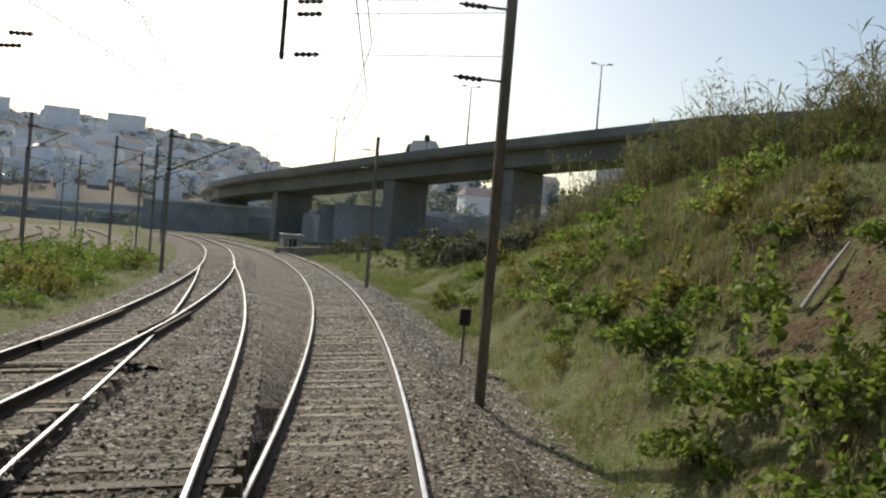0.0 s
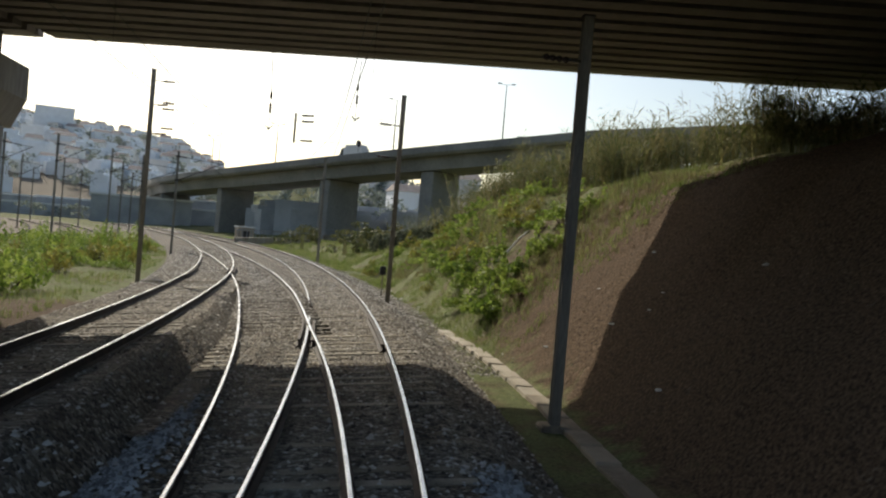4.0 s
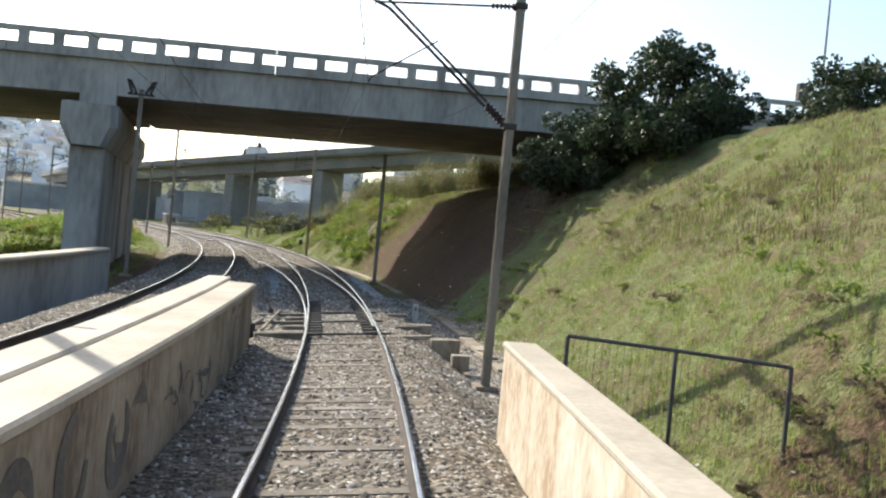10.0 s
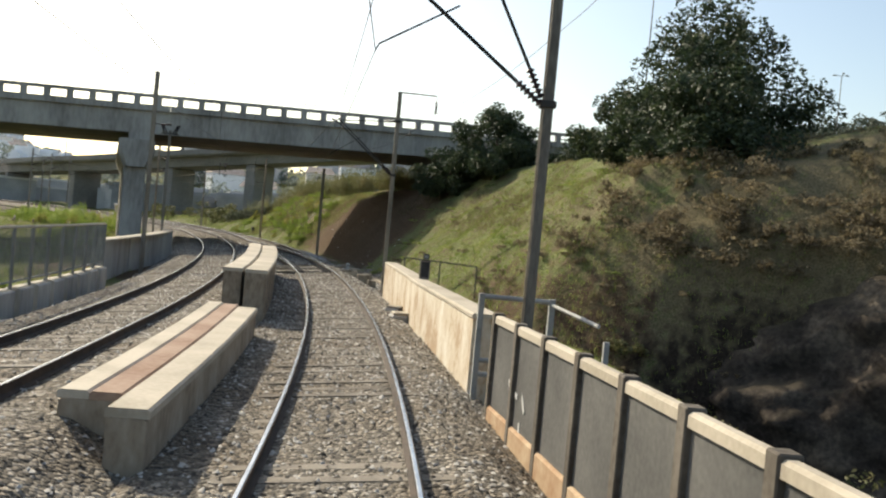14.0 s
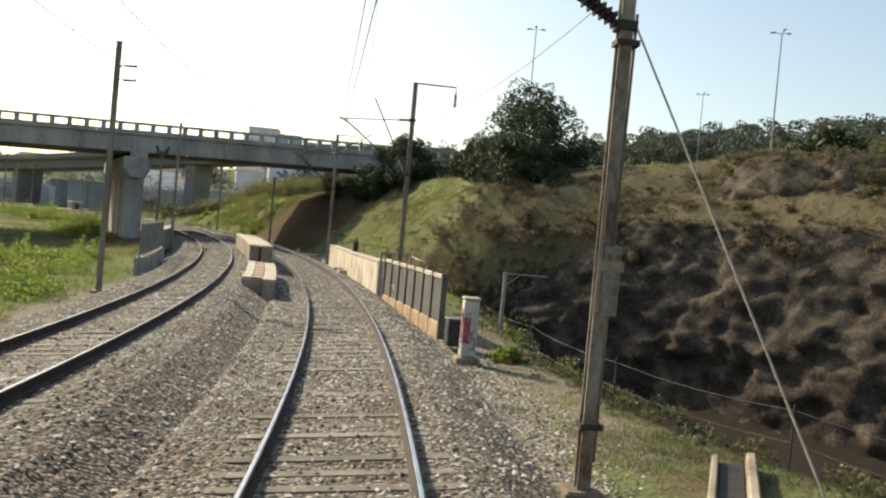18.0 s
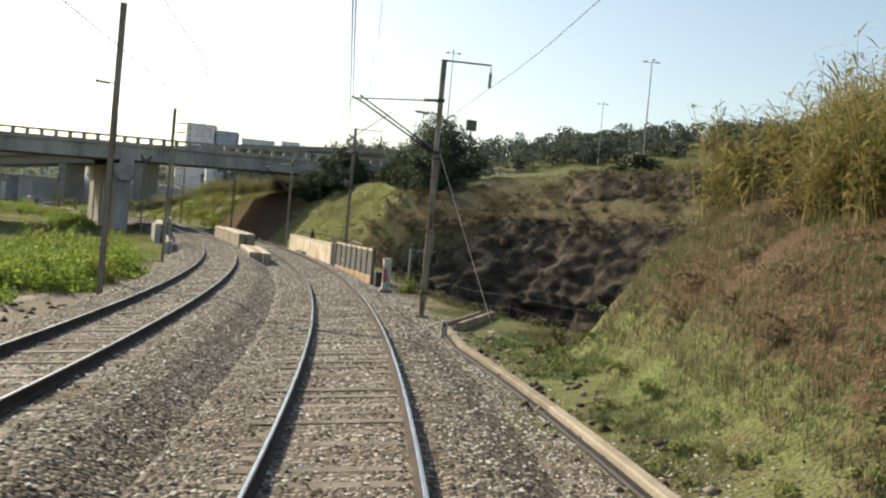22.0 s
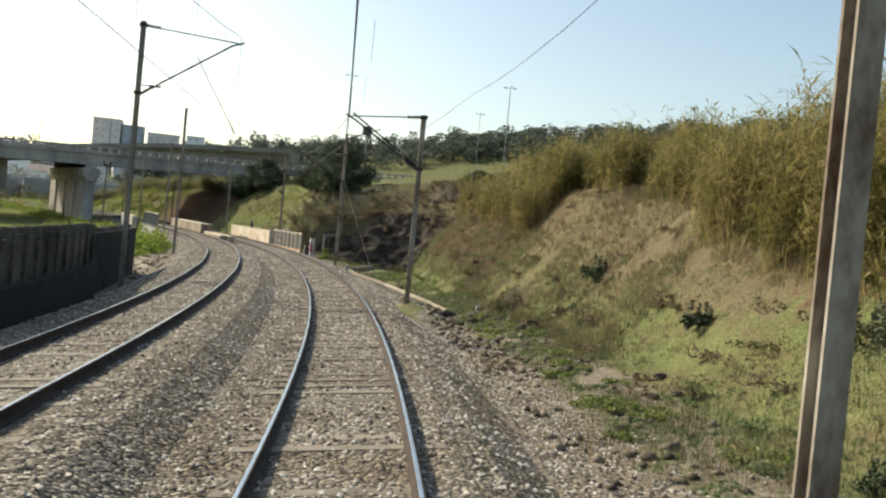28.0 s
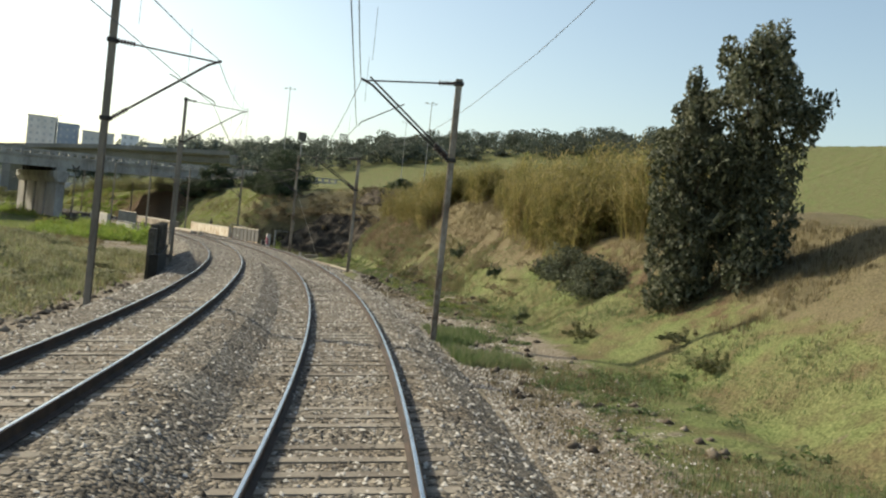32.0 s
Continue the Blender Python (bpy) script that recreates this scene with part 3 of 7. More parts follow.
FAR_Z = 0.18
bed("ballast_near_track", lambda s: (0.0, 0.0), -230, 150)
bed("ballast_far_track", lambda s: (-gap_at(s), FAR_Z), -230, -14)
bed("ballast_far_track", lambda s: (-gap_at(s), FAR_Z), -14, 15, wide_r=1.72)
bed("ballast_far_track", lambda s: (-gap_at(s), FAR_Z), 15, 150)

# ---- rails ----
RAIL_HEAD = [(-0.025, -0.0085), (-0.024, -0.003), (-0.018, 0.0), (0.018, 0.0), (0.024, -0.003), (0.025, -0.0085)]
RAIL_FOOT = [(-0.075, -0.172), (-0.075, -0.16), (-0.012, -0.135), (-0.010, -0.04), (-0.036, -0.036), (-0.036, -0.009), (0.036, -0.009), (0.036, -0.036), (0.010, -0.04), (0.012, -0.135), (0.075, -0.16), (0.075, -0.172)]
TILT = math.sin(CANT)
HALF = GAUGE / 2


def rail(place, s0, s1, group, label="steel rail with a shiny worn head and rusty sides", dull=False):
    """place(s) gives lat and height of the rail's top."""
    th = thing("rail", frame_at(s0), label, "rail", group)
    inv = th.matrix_world.inverted()
    frames = [inv @ frame_at(s, *place(s), 0, -CANT) for s in np.append(np.arange(s0, s1, 1.0), s1)]
    part("rail_head", sweep(bmesh.new(), frames, RAIL_HEAD), M_RAIL if dull else M_RAIL_TOP, th, "rusty rail head" if dull else "polished rail head")
    part("rail_web", sweep(bmesh.new(), frames, RAIL_FOOT), M_RAIL, th, "rusty web and foot")
    return th


def cross(s):
    """How far the crossover has gone from the near track to the far one, 0 to 1."""
    u = min(max((s + 31) / 86, 0), 1)
    return 3 * u * u - 2 * u ** 3


def cross_z(s):
    """Height of the crossover's middle: in the near track's plane, then in the far one's."""
    c = -gap_at(s) * cross(s)
    return float(np.interp(s, [2, 9, 14, 18, 22, 30], [0, 0.36, 0.46, 0.50, 0.54, 0.604])) + c * math.tan(CANT)


def cross_rail(side, shift=0.0):
    return lambda s: (-gap_at(s) * cross(s) + side * HALF + shift, cross_z(s) + side * HALF * TILT + 0.002)


rail(lambda s: (-HALF, -HALF * TILT), -230, 150, "near track rails")
rail(lambda s: (HALF, HALF * TILT), -230, 150, "near track rails")
rail(lambda s: (-gap_at(s) - HALF, FAR_Z - HALF * TILT), -230, 150, "far track rails")
rail(lambda s: (-gap_at(s) + HALF, FAR_Z + HALF * TILT), -230, 150, "far track rails")
LAB = "switch rail of the crossover with a worn shiny head"
rail(lambda s: (cross_rail(-1)(s)[0] - 0.05 * min(1, (s + 31) / 8) - 0.03, cross_rail(-1)(s)[1]), -31, 47, "crossover rails", LAB)
rail(lambda s: (cross_rail(1)(s)[0] - 0.075, cross_rail(1)(s)[1]), -31, 54, "crossover rails", LAB)
for s, side in ((2.5, -1), (20.5, 1)):
    base = -HALF if side < 0 else -gap_at(s) + HALF
    for off in (-0.13, 0.13):
        rail(lambda q, o=off, b=base, w=side: (b + o + (0.06 if o > 0 else -0.06) * min(1, abs(q - s) / 3) * 0.5, (FAR_Z if w > 0 else 0) + w * HALF * TILT), s - 2.4, s + 2.0, "frog wing rails", "short rusty wing rail beside the crossing frog", dull=True)
for s0, lat, z in ((-1, HALF - 0.09, HALF * TILT), (17, -gap_at(19) - HALF + 0.09, FAR_Z - HALF * TILT)):
    rail(lambda q, a=lat, b=z: (a, b), s0, s0 + 6.5, "check rails", "rusty check rail set beside the running rail", dull=True)

# ---- sleepers ----


def sleeper_mesh(half, mat, name="sleeper", wide=0.125):
    bm = bmesh.new()
    box(bm, -half, half, -wide, wide, -0.36, -0.168)
    for v in bm.verts:
        if v.co.z > -0.2:
            v.co.y *= 0.86
    return mesh_of(bm, name, mat)


SLEEPER, TIMBER, LONG = sleeper_mesh(1.32, M_SLEEPER), sleeper_mesh(1.45, M_TIMBER), sleeper_mesh(1.5, M_TIMBER)


def sleeper_row(name, lat_of, z, timber, label):
    holder = thing(name, frame_at(-60), label, "sleepers", kind="structure")
    inv = holder.matrix_world.inverted()
    rest = bmesh.new()
    for n, s in enumerate(np.arange(-166, 110, 0.6)):
        wide = timber[0] < s < timber[1]
        m = inv @ frame_at(s + random.uniform(-0.03, 0.03), lat_of(s) - (0.35 * timber[2] if wide else 0), z + random.uniform(-0.03, 0.0), random.uniform(-0.012, 0.012), -CANT)
        if n < 300:
            part("sleeper", LONG if wide else SLEEPER, None, holder, m=m)
        else:
            box(rest, -1.3, 1.3, -0.12, 0.12, -0.36, -0.17, m)
    tagged(part("distant_sleepers", rest, M_TIMBER, holder), kind="stuff")


sleeper_row("near_track_sleepers", lambda s: 0.0, 0.0, (-12, 14, 0), "row of weathered sleepers half sunk in ballast")
sleeper_row("far_track_sleepers", lambda s: -gap_at(s), FAR_Z, (8, 40, 0), "row of weathered sleepers half sunk in grey ballast")


fill, ring = bmesh.new(), []
for s in np.arange(-8, 60, 2.0):
    c, z, lean = -gap_at(s) * cross(s), cross_z(s), math.tan(CANT)
    edge = min(c + 1.2, -1.02)
    row = [(c - 2.3, z - 0.32 - 1.3 * lean), (c - 1.3, z - 0.186 - 1.3 * lean), (edge, z - 0.186 + (edge - c) * lean), (-0.99, -0.285)]
    ring.append([fill.verts.new(at(s, *p)) for p in row])
for a, b in zip(ring, ring[1:]):
    for k in range(3):
        fill.faces.new((a[k], a[k + 1], b[k + 1], b[k]))
bmesh.ops.recalc_face_normals(fill, faces=fill.faces)
solid("ballast_between_tracks", fill, M_BALLAST, "grey-brown crushed stone ballast under the crossover", "ballast", kind="structure")
cs = thing("crossover_sleepers", frame_at(12, -2.4), "row of pale timber sleepers under the crossover", "sleepers", kind="structure")
inv = cs.matrix_world.inverted()
for s in np.arange(-3.4, 27, 0.6):
    part("sleeper", TIMBER if s < 4 else SLEEPER, None, cs, m=inv @ frame_at(s, -gap_at(s) * cross(s) - 0.1, cross_z(s) - 0.014 - (0.012 if s > 9 else 0), 0.06, -CANT))


# ---- loose ballast stones ----
def quick_mesh(name, verts, faces, mat):
    """A mesh from arrays, all faces with the same number of corners."""
    me = bpy.data.meshes.new(name)
    verts, faces = np.asarray(verts, np.float32), np.asarray(faces, np.int32)
    me.vertices.add(len(verts))
    me.vertices.foreach_set("co", verts.ravel())
    me.loops.add(faces.size)
    me.loops.foreach_set("vertex_index", faces.ravel())
    me.polygons.add(len(faces))
    me.polygons.foreach_set("loop_start", np.arange(0, faces.size, faces.shape[1], dtype=np.int32))
    me.update(calc_edges=True)
    me.materials.append(mat)
    return me


rng = np.random.default_rng(7)


def along(s, lat, z):
    """World points for arrays beside the line."""
    a = np.interp(s, LINE, PSI)
    return np.stack([np.interp(s, LINE, LX) + lat * np.cos(a), np.interp(s, LINE, LY) + lat * np.sin(a), np.interp(s, LINE, LZ) + z], 1)


def stones(name, count, s, lat, z, label, low=0.018, high=0.044, mat=None):
    size = rng.uniform(low, high, count)[:, None, None]
    unit = np.array([[1, 0, 0], [-1, 0, 0], [0, 1, 0], [0, -1, 0], [0, 0, 0.7], [0, 0, -0.7]])
    jag = unit[None] * size * rng.uniform(0.6, 1.5, (count, 6, 1)) + rng.normal(0, 0.006, (count, 6, 3))
    spin = rng.uniform(0, 6.28, count)
    c, w = np.cos(spin)[:, None], np.sin(spin)[:, None]
    v = np.stack([jag[..., 0] * c - jag[..., 1] * w, jag[..., 0] * w + jag[..., 1] * c, jag[..., 2]], -1) + along(s, lat, z)[:, None]
    f = np.array([[0, 2, 4], [2, 1, 4], [1, 3, 4], [3, 0, 4], [2, 0, 5], [1, 2, 5], [3, 1, 5], [0, 3, 5]][:8 if high > 0.1 else 4])
    faces = (np.arange(count)[:, None, None] * 6 + f[None]).reshape(-1, 3)
    ob = new(name, quick_mesh(name, v.reshape(-1, 3), faces, mat or M_STONE))
    return tagged(ob, label, "ballast", kind="stuff")


TN = math.tan(CANT)
BED_X = np.array([-3.0, -2.0, -1.1, -0.62, 0.62, 1.4, 1.9, 3.2])
BED_Z = np.array([-0.75, -0.22 - 0.6 * TN, -0.2 - 1.1 * TN, -0.19 - 0.62 * TN, -0.19 + 0.62 * TN, -0.18 + 1.4 * TN, -0.22 + 0.9 * TN, -0.8])
for name, number, width in (("near_track_stones", 62000, 3.0), ("far_track_stones", 38000, 2.9)):
    ss = -168 + 225 * rng.random(number) ** 1.0
    xx = rng.uniform(-width, width + 0.1, number)
    far = name.startswith("far")
    stones(name, number, ss, xx - (np.interp(ss, GAP_AT, GAP) if far else 0), np.interp(xx, BED_X, BED_Z) + (FAR_Z if far else 0) + 0.008, "loose grey-brown ballast stones between the rails")

for name, number, s0, s1, a0, wide in (("verge_stones", 22000, -172, -106, 2.9, 1.2), ("verge_stones", 9000, -106, -56, 2.9, 0.6), ("verge_stones", 7000, -48, -14, 2.9, 0.9), ("verge_stones", 6000, 0, 56, 2.9, 0.5)):
    ss, xx = rng.uniform(s0, s1, number), a0 + np.abs(rng.normal(0, wide, number))
    p = along(ss, xx, 0 * ss)
    stones(name, number, ss, xx, surf(p[:, 0], p[:, 1]) - p[:, 2] + 0.004, "scattered stones and grit along the verge", 0.012, 0.04)

M_FRESH = material("fresh_pale_ballast", [(0.19, 0.19, 0.187), (0.32, 0.32, 0.315), (0.48, 0.48, 0.47)], 1.2, 30, 0.9, 0.3, island=0.7, spread=0.3, depth=0.01)
for mid, wide, s0, s1 in ((-2.45, 0.42, -21, -5), (1.82, 0.3, -20, -9.5)):
    ss, xx = rng.triangular(s0, (s0 + s1) / 2, s1, 5200), mid + wide * rng.normal(0, 0.6, 5200)
    stones("fresh_stones", 5200, ss, xx, np.interp(xx, BED_X, BED_Z) + 0.03 + 0.05 * rng.random(5200), "strip of fresh pale grey ballast stones beside the rails", 0.022, 0.05, M_FRESH)
M_RUBBLE = material("brown_rubble", [(0.05, 0.038, 0.028), (0.12, 0.095, 0.07), (0.24, 0.205, 0.16)], 1.5, 20, 0.95, 0.4, island=0.6)
for s0, s1, a0, a1, number in ((-131, -112, 3.2, 6.2, 420), (-160, -131, 3.2, 6.5, 160), (-112, -92, 3.4, 5.2, 120), (-172, -136, -8.6, -6.4, 380), (-112, -92, -9.6, -7.0, 120)):
    ss, xx = rng.uniform(s0, s1, number), rng.uniform(a0, a1, number)
    p = along(ss, xx, 0 * ss)
    stones("rubble", number, ss, xx, surf(p[:, 0], p[:, 1]) - p[:, 2] + 0.02, "broken brown rubble at the foot of the bank", 0.05, 0.15, M_RUBBLE)

M_CLOD = material("brown_earth_clods", [(0.062, 0.042, 0.027), (0.105, 0.07, 0.044), (0.17, 0.118, 0.075)], 1.5, 20, 0.95, 0.4, island=0.6, gloss=0.1)
ss, xx = rng.uniform(-19, 12, 5200), rng.uniform(4.4, 11.5, 5200)
p = along(ss, xx, 0 * ss)
stones("earth_clods", 5200, ss, xx, surf(p[:, 0], p[:, 1]) - p[:, 2], "crumbled clods on the bare brown slope", 0.01, 0.042, M_CLOD)

ss = rng.uniform(-4, 34, 9000)
xx, zz = rng.uniform(-1.3, 1.2, 9000), np.array([cross_z(q) for q in ss])
stones("crossover_stones", 9000, ss, np.array([-gap_at(q) * cross(q) for q in ss]) + xx, zz - 0.182 + xx * TN, "loose ballast stones under the crossover")

# ---- points of the crossover ----
pt = thing("switch_points", frame_at(-28, 0, 0, 0, -CANT), "point blades with oily slide chairs and iron stretcher bars", "railway points")
chair = cube(-0.17, 0.17, -0.075, 0.075, -0.17, -0.09, 0.01)
CHAIR = mesh_of(chair, "slide_chair", M_DARK)
for y in np.arange(-3.5, 6, 0.6):
    part("slide_chair", CHAIR, None, pt, m=pose(-HALF + 0.2, y, 0))
    part("slide_chair", CHAIR, None, pt, m=pose(HALF - 0.2, y, 0))
for y in (-3.75, -0.9, 1.5):
    part("stretcher_bar", bar([(-1.1, y, -0.12), (1.15, y, -0.12)], 0.028, 6), M_DARK, pt)
for x, y, h in ((-2.2, -3.7, 0.45), (-2.25, -2.4, 0.3), (-1.95, 1.1, 0.35)):
    lever = part("lever_box", cube(x - 0.07, x + 0.07, y - 0.09, y + 0.09, -0.4, h - 0.28, 0.02), M_DARK, pt, "black iron lever stand")
    part("lever_rod", bar([(x, y, h - 0.3), (x - 0.12, y - 0.1, h + 0.05)], 0.02, 6), M_DARK, lever)
for y, x0 in ((-3.75, -2.1), (-3.45, -2.0), (-1.2, -2.75), (0.9, -2.3), (-2.3, -1.5), (-0.2, -1.5)):
    part("rod_board", cube(x0, -0.97, y - 0.09, y + 0.09, -0.3, -0.06, 0.01), M_TIMBER, pt, "pale timber bearer under the rodding")
for x0, y0, y1 in ((-2.65, -1.7, 1.9), (-1.95, -3.6, 1.6), (-2.3, -2.5, -0.9)):
    part("point_rod", bar([(x0, y0, -0.01), (x0 + 0.25, y1, -0.02)], 0.035, 6), M_WALL, pt, "pale pull rod")
for s, lat, sx, sy, h in ((-31.8, 2.5, 0.36, 0.17, 0.3), (-28.2, 2.2, 0.42, 0.15, 0.22), (-33.2, 2.7, 0.2, 0.16, 0.14)):
    solid("cover_box", cube(-sx, sx, -sy, sy, -0.3, h - 0.1, 0.02), M_WALL, "concrete box with a pale lid beside the points", "box", "boxes beside the points", m=frame_at(s, lat, -0.22, random.uniform(-0.15, 0.15), -0.03))
for s, sx in ((-31.6, 0.55), (-29.6, 0.5), (-26.6, 0.4)):
    solid("bearer_board", cube(-sx, sx, -0.09, 0.09, -0.1, 0.0, 0.01), M_TIMBER, "pale timber bearer beside the points", "board", "bearers beside the points", m=frame_at(s, 1.65, -0.02, random.uniform(-0.05, 0.05), -CANT))

# ---- overhead line poles ----
M_INSUL = material("insulator_glaze", [(0.03, 0.022, 0.02), (0.07, 0.05, 0.045)], 8, 40, 0.25, 0.05)
M_WIRE = material("copper_wire", [(0.03, 0.028, 0.026), (0.07, 0.06, 0.05)], 3, 30, 0.5, 0.0, metal=0.6)
M_POLE_OLD = material("old_painted_pole", [(0.11, 0.07, 0.045), (0.24, 0.21, 0.17), (0.38, 0.35, 0.30)], 1.6, 14, 0.8, 0.3, stretch=(1, 1, 0.5))


def insulator(length, sheds=6, r=0.085):
    """A string of dark discs along +x."""
    pts, rad = [], []
    for n in range(sheds):
        x = length * (n + 0.1) / sheds
        pts += [(x, 0, 0), (x + length * 0.3 / sheds, 0, 0), (x + length * 0.45 / sheds, 0, 0), (x + length * 0.85 / sheds, 0, 0)]
        rad += [0.03, r, r * 0.9, 0.03]
    return bar(pts, rad, 8)


M_GUARD = material("weathered_guard_plate", [(0.16, 0.14, 0.12), (0.30, 0.27, 0.23)], 3, 25, 0.8, 0.2)


def h_shaft(high, w=0.085, d=0.10, t=0.03):
    """A rolled steel upright with two flanges and a web."""
    out = [(-w, -d), (w, -d), (w, -d + t), (0.02, -d + t), (0.02, d - t), (w, d - t), (w, d), (-w, d), (-w, d - t), (-0.02, d - t), (-0.02, -d + t), (-w, -d + t)]
    bm = bmesh.new()
    a, b = [bm.verts.new((x, y, 0)) for x, y in out], [bm.verts.new((x, y, high)) for x, y in out]
    for k in range(12):
        bm.faces.new((a[k], a[(k + 1) % 12], b[(k + 1) % 12], b[k]))
    bm.faces.new(b)
    return bm


def aim(a, b):
    """A pose at a whose x axis runs to b."""
    way = Vector(b) - Vector(a)
    return Matrix.Translation(a) @ way.to_track_quat("X", "Z").to_matrix().to_4x4()


def pole(s, lat, high, reach=0.0, arm_z=6.9, strut_z=4.8, bracket=0.0, old=False, stubs=(), fan=False):
    """An overhead line pole; reach is how far its arm goes to the right of it (left if negative)."""
    foot = on_soil(s, lat)
    zero = at(s, lat).z
    th = thing("catenary_pole", Matrix.Translation((foot.x, foot.y, zero)) @ Matrix.Rotation(heading(s), 4, "Z"),
               "rust-streaked old overhead line pole on a concrete foot" if old else "grey steel overhead line pole on a concrete foot", "pole", "overhead line poles")
    low = foot.z - zero - 0.1
    part("shaft", h_shaft(high - low), M_POLE_OLD if old else M_STEEL, th, m=pose(0, 0, low))
    part("foot", cube(-0.26, 0.26, -0.26, 0.26, -0.5, 0.06 if s < -100 else 0.2, 0.04), M_WALL, th, "pale concrete foot", m=pose(0, 0, low))
    part("cap", cube(-0.1, 0.1, -0.115, 0.115, high, high + 0.03), M_DARK, th)
    if reach:
        side = 1 if reach > 0 else -1
        tip, low_tip = (reach, 0, arm_z - 0.25), (reach * 0.9, 0, arm_z - 0.35)
        root, low_root = (side * 0.12, 0, arm_z), (side * 0.12, 0, strut_z)
        top = part("top_arm", bar([(side * 0.6, 0, arm_z - 0.05), tip], 0.025, 6), M_DARK, th)
        part("insulator", insulator(0.5), M_INSUL, top, "ribbed dark insulator", m=aim(root, tip))
        strut = part("strut", bar([Vector(low_root).lerp(Vector(low_tip), 0.17), low_tip, (reach * 1.02, 0, arm_z - 0.2)], 0.035, 6), M_DARK, th)
        part("insulator", insulator(0.55), M_INSUL, strut, "ribbed dark insulator", m=aim(low_root, low_tip))
        if lat > 0:
            peak = (reach * 0.55, 0, arm_z + 0.75) if fan else (reach * 0.93, 0, arm_z - 0.12)
            upper = part("upper_strut", bar([Vector(low_root).lerp(Vector(peak), 0.14) + Vector((0, 0, 0.1)), peak], 0.03, 6), M_DARK, th)
            part("insulator", insulator(0.55), M_INSUL, upper, "ribbed dark insulator", m=aim((side * 0.12, 0, strut_z + 0.1), peak))
        part("steady_arm", bar([(reach * 0.55, 0, (arm_z + strut_z) / 2 + 0.35), (reach * 0.98, 0, 5.62), (reach, 0, 5.5)], 0.018, 6), M_DARK, th)
        for z in (arm_z, strut_z):
            part("clamp", cube(-0.13, 0.13, -0.14, 0.14, z - 0.06, z + 0.06, 0.01), M_DARK, th)
    if bracket:
        br = part("feeder_bracket", bar([(0, 0, high + 0.02), (bracket, 0, high + 0.04), (bracket, 0, high - 0.25)], 0.035, 6), M_STEEL, th)
        part("insulator", insulator(0.55), M_INSUL, br, "hanging dark insulator", m=aim((bracket, 0, high - 0.25), (bracket, 0, high - 1)))
    for z, length in stubs:
        stub = part("stub_arm", bar([(0, 0, z), (length, 0, z + 0.02)], 0.022, 6), M_DARK, th)
        part("insulator", insulator(0.45, 4, 0.06), M_INSUL, stub, "short dark insulator", m=aim((length * 0.45, 0, z), (length, 0, z + 0.02)))
    return th


pole(48, 2.6, 7.6, stubs=((6.9, -0.8), (5.9, -0.8)))
pole(16, 2.4, 7.95, stubs=((6.75, -0.95), (5.45, -0.95)))
pole(-5.2, 3.55, 6.35, stubs=((5.6, -0.6),))
pole(-35, 3.0, 8.75, -3.0, 7.4, 4.9, bracket=1.75)
pole(-61.5, 3.05, 8.75, -3.0, 7.2, 4.9, bracket=1.75, fan=True)
signed = pole(-87.9, 3.15, 8.75, -3.15, 7.3, 5.4, bracket=1.75, old=True, stubs=((6.8, -0.9),))
part("conduit", bar([(0.15, 0.1, -0.2), (0.15, 0.1, 3.2), (0.17, 0.1, 5.6)], 0.022, 6), M_STEEL, signed, "grey cable pipe")
for z in (0.25, 5.15):
    part("strap", cube(-0.12, 0.18, -0.125, 0.14, z, z + 0.07), M_DARK, signed)
part("guard_plate", cube(-0.02, 0.2, -0.13, -0.112, 1.72, 2.6, 0.004), M_GUARD, signed, "weathered plate with rows of slots")
for z in np.arange(1.78, 2.5, 0.2):
    for x in (0.02, 0.115):
        part("slot", cube(x, x + 0.065, -0.136, -0.1305, z, z + 0.13), M_POLE_OLD, signed)
part("white_plate", cube(-0.1, 0.24, -0.15, -0.137, 2.28, 2.42, 0.004), M_WALL, signed, "small white plate")
part("paint_band", cube(-0.096, -0.04, -0.112, -0.1005, 1.75, 3.4), M_WALL, signed, "peeling white paint")
pole(-118.2, 2.72, 6.75, -2.8, 6.7, 4.8, old=True)
pole(-146.2, 2.85, 7.2, -2.85, 7.1, 4.8, old=True)
pole(48, -8.0, 6.95, 3.2, 6.6, 4.9)
pole(19, -7.7, 8.35, stubs=((7.9, 0.9), (6.9, 0.5), (5.7, 0.5)))
pole(-36, -7.7, 8.2, stubs=((6.0, 0.7),))
pole(-66, -8.1, 8.2, stubs=((7.4, 0.5), (6.9, 0.5)))
pole(-89.5, -7.75, 9.0, stubs=((6.4, -0.5),))
pole(-116.5, -7.72, 9.2, 3.6, 9.1, 6.6, stubs=((6.9, 0.8),))
pole(-147, -6.95, 9.4, 2.9, 6.95, 4.8)
pole(75, -10.5, 8.0, 4.0, 7.2, 5.4)

def wire(parent, name, points, sag, r=0.011, mat=None):
    inv, pts = parent.matrix_world.inverted(), []
    for a, b in zip(points, points[1:]):
        a, b = at(*a), at(*b)
        pts += [inv @ (a.lerp(b, u) - Vector((0, 0, 4 * sag * u * (1 - u)))) for u in np.linspace(0, 1, 7)[:-1]]
    pts.append(inv @ at(*points[-1]))
    return part(name, bar(pts, r, 5), mat or M_WIRE, parent)


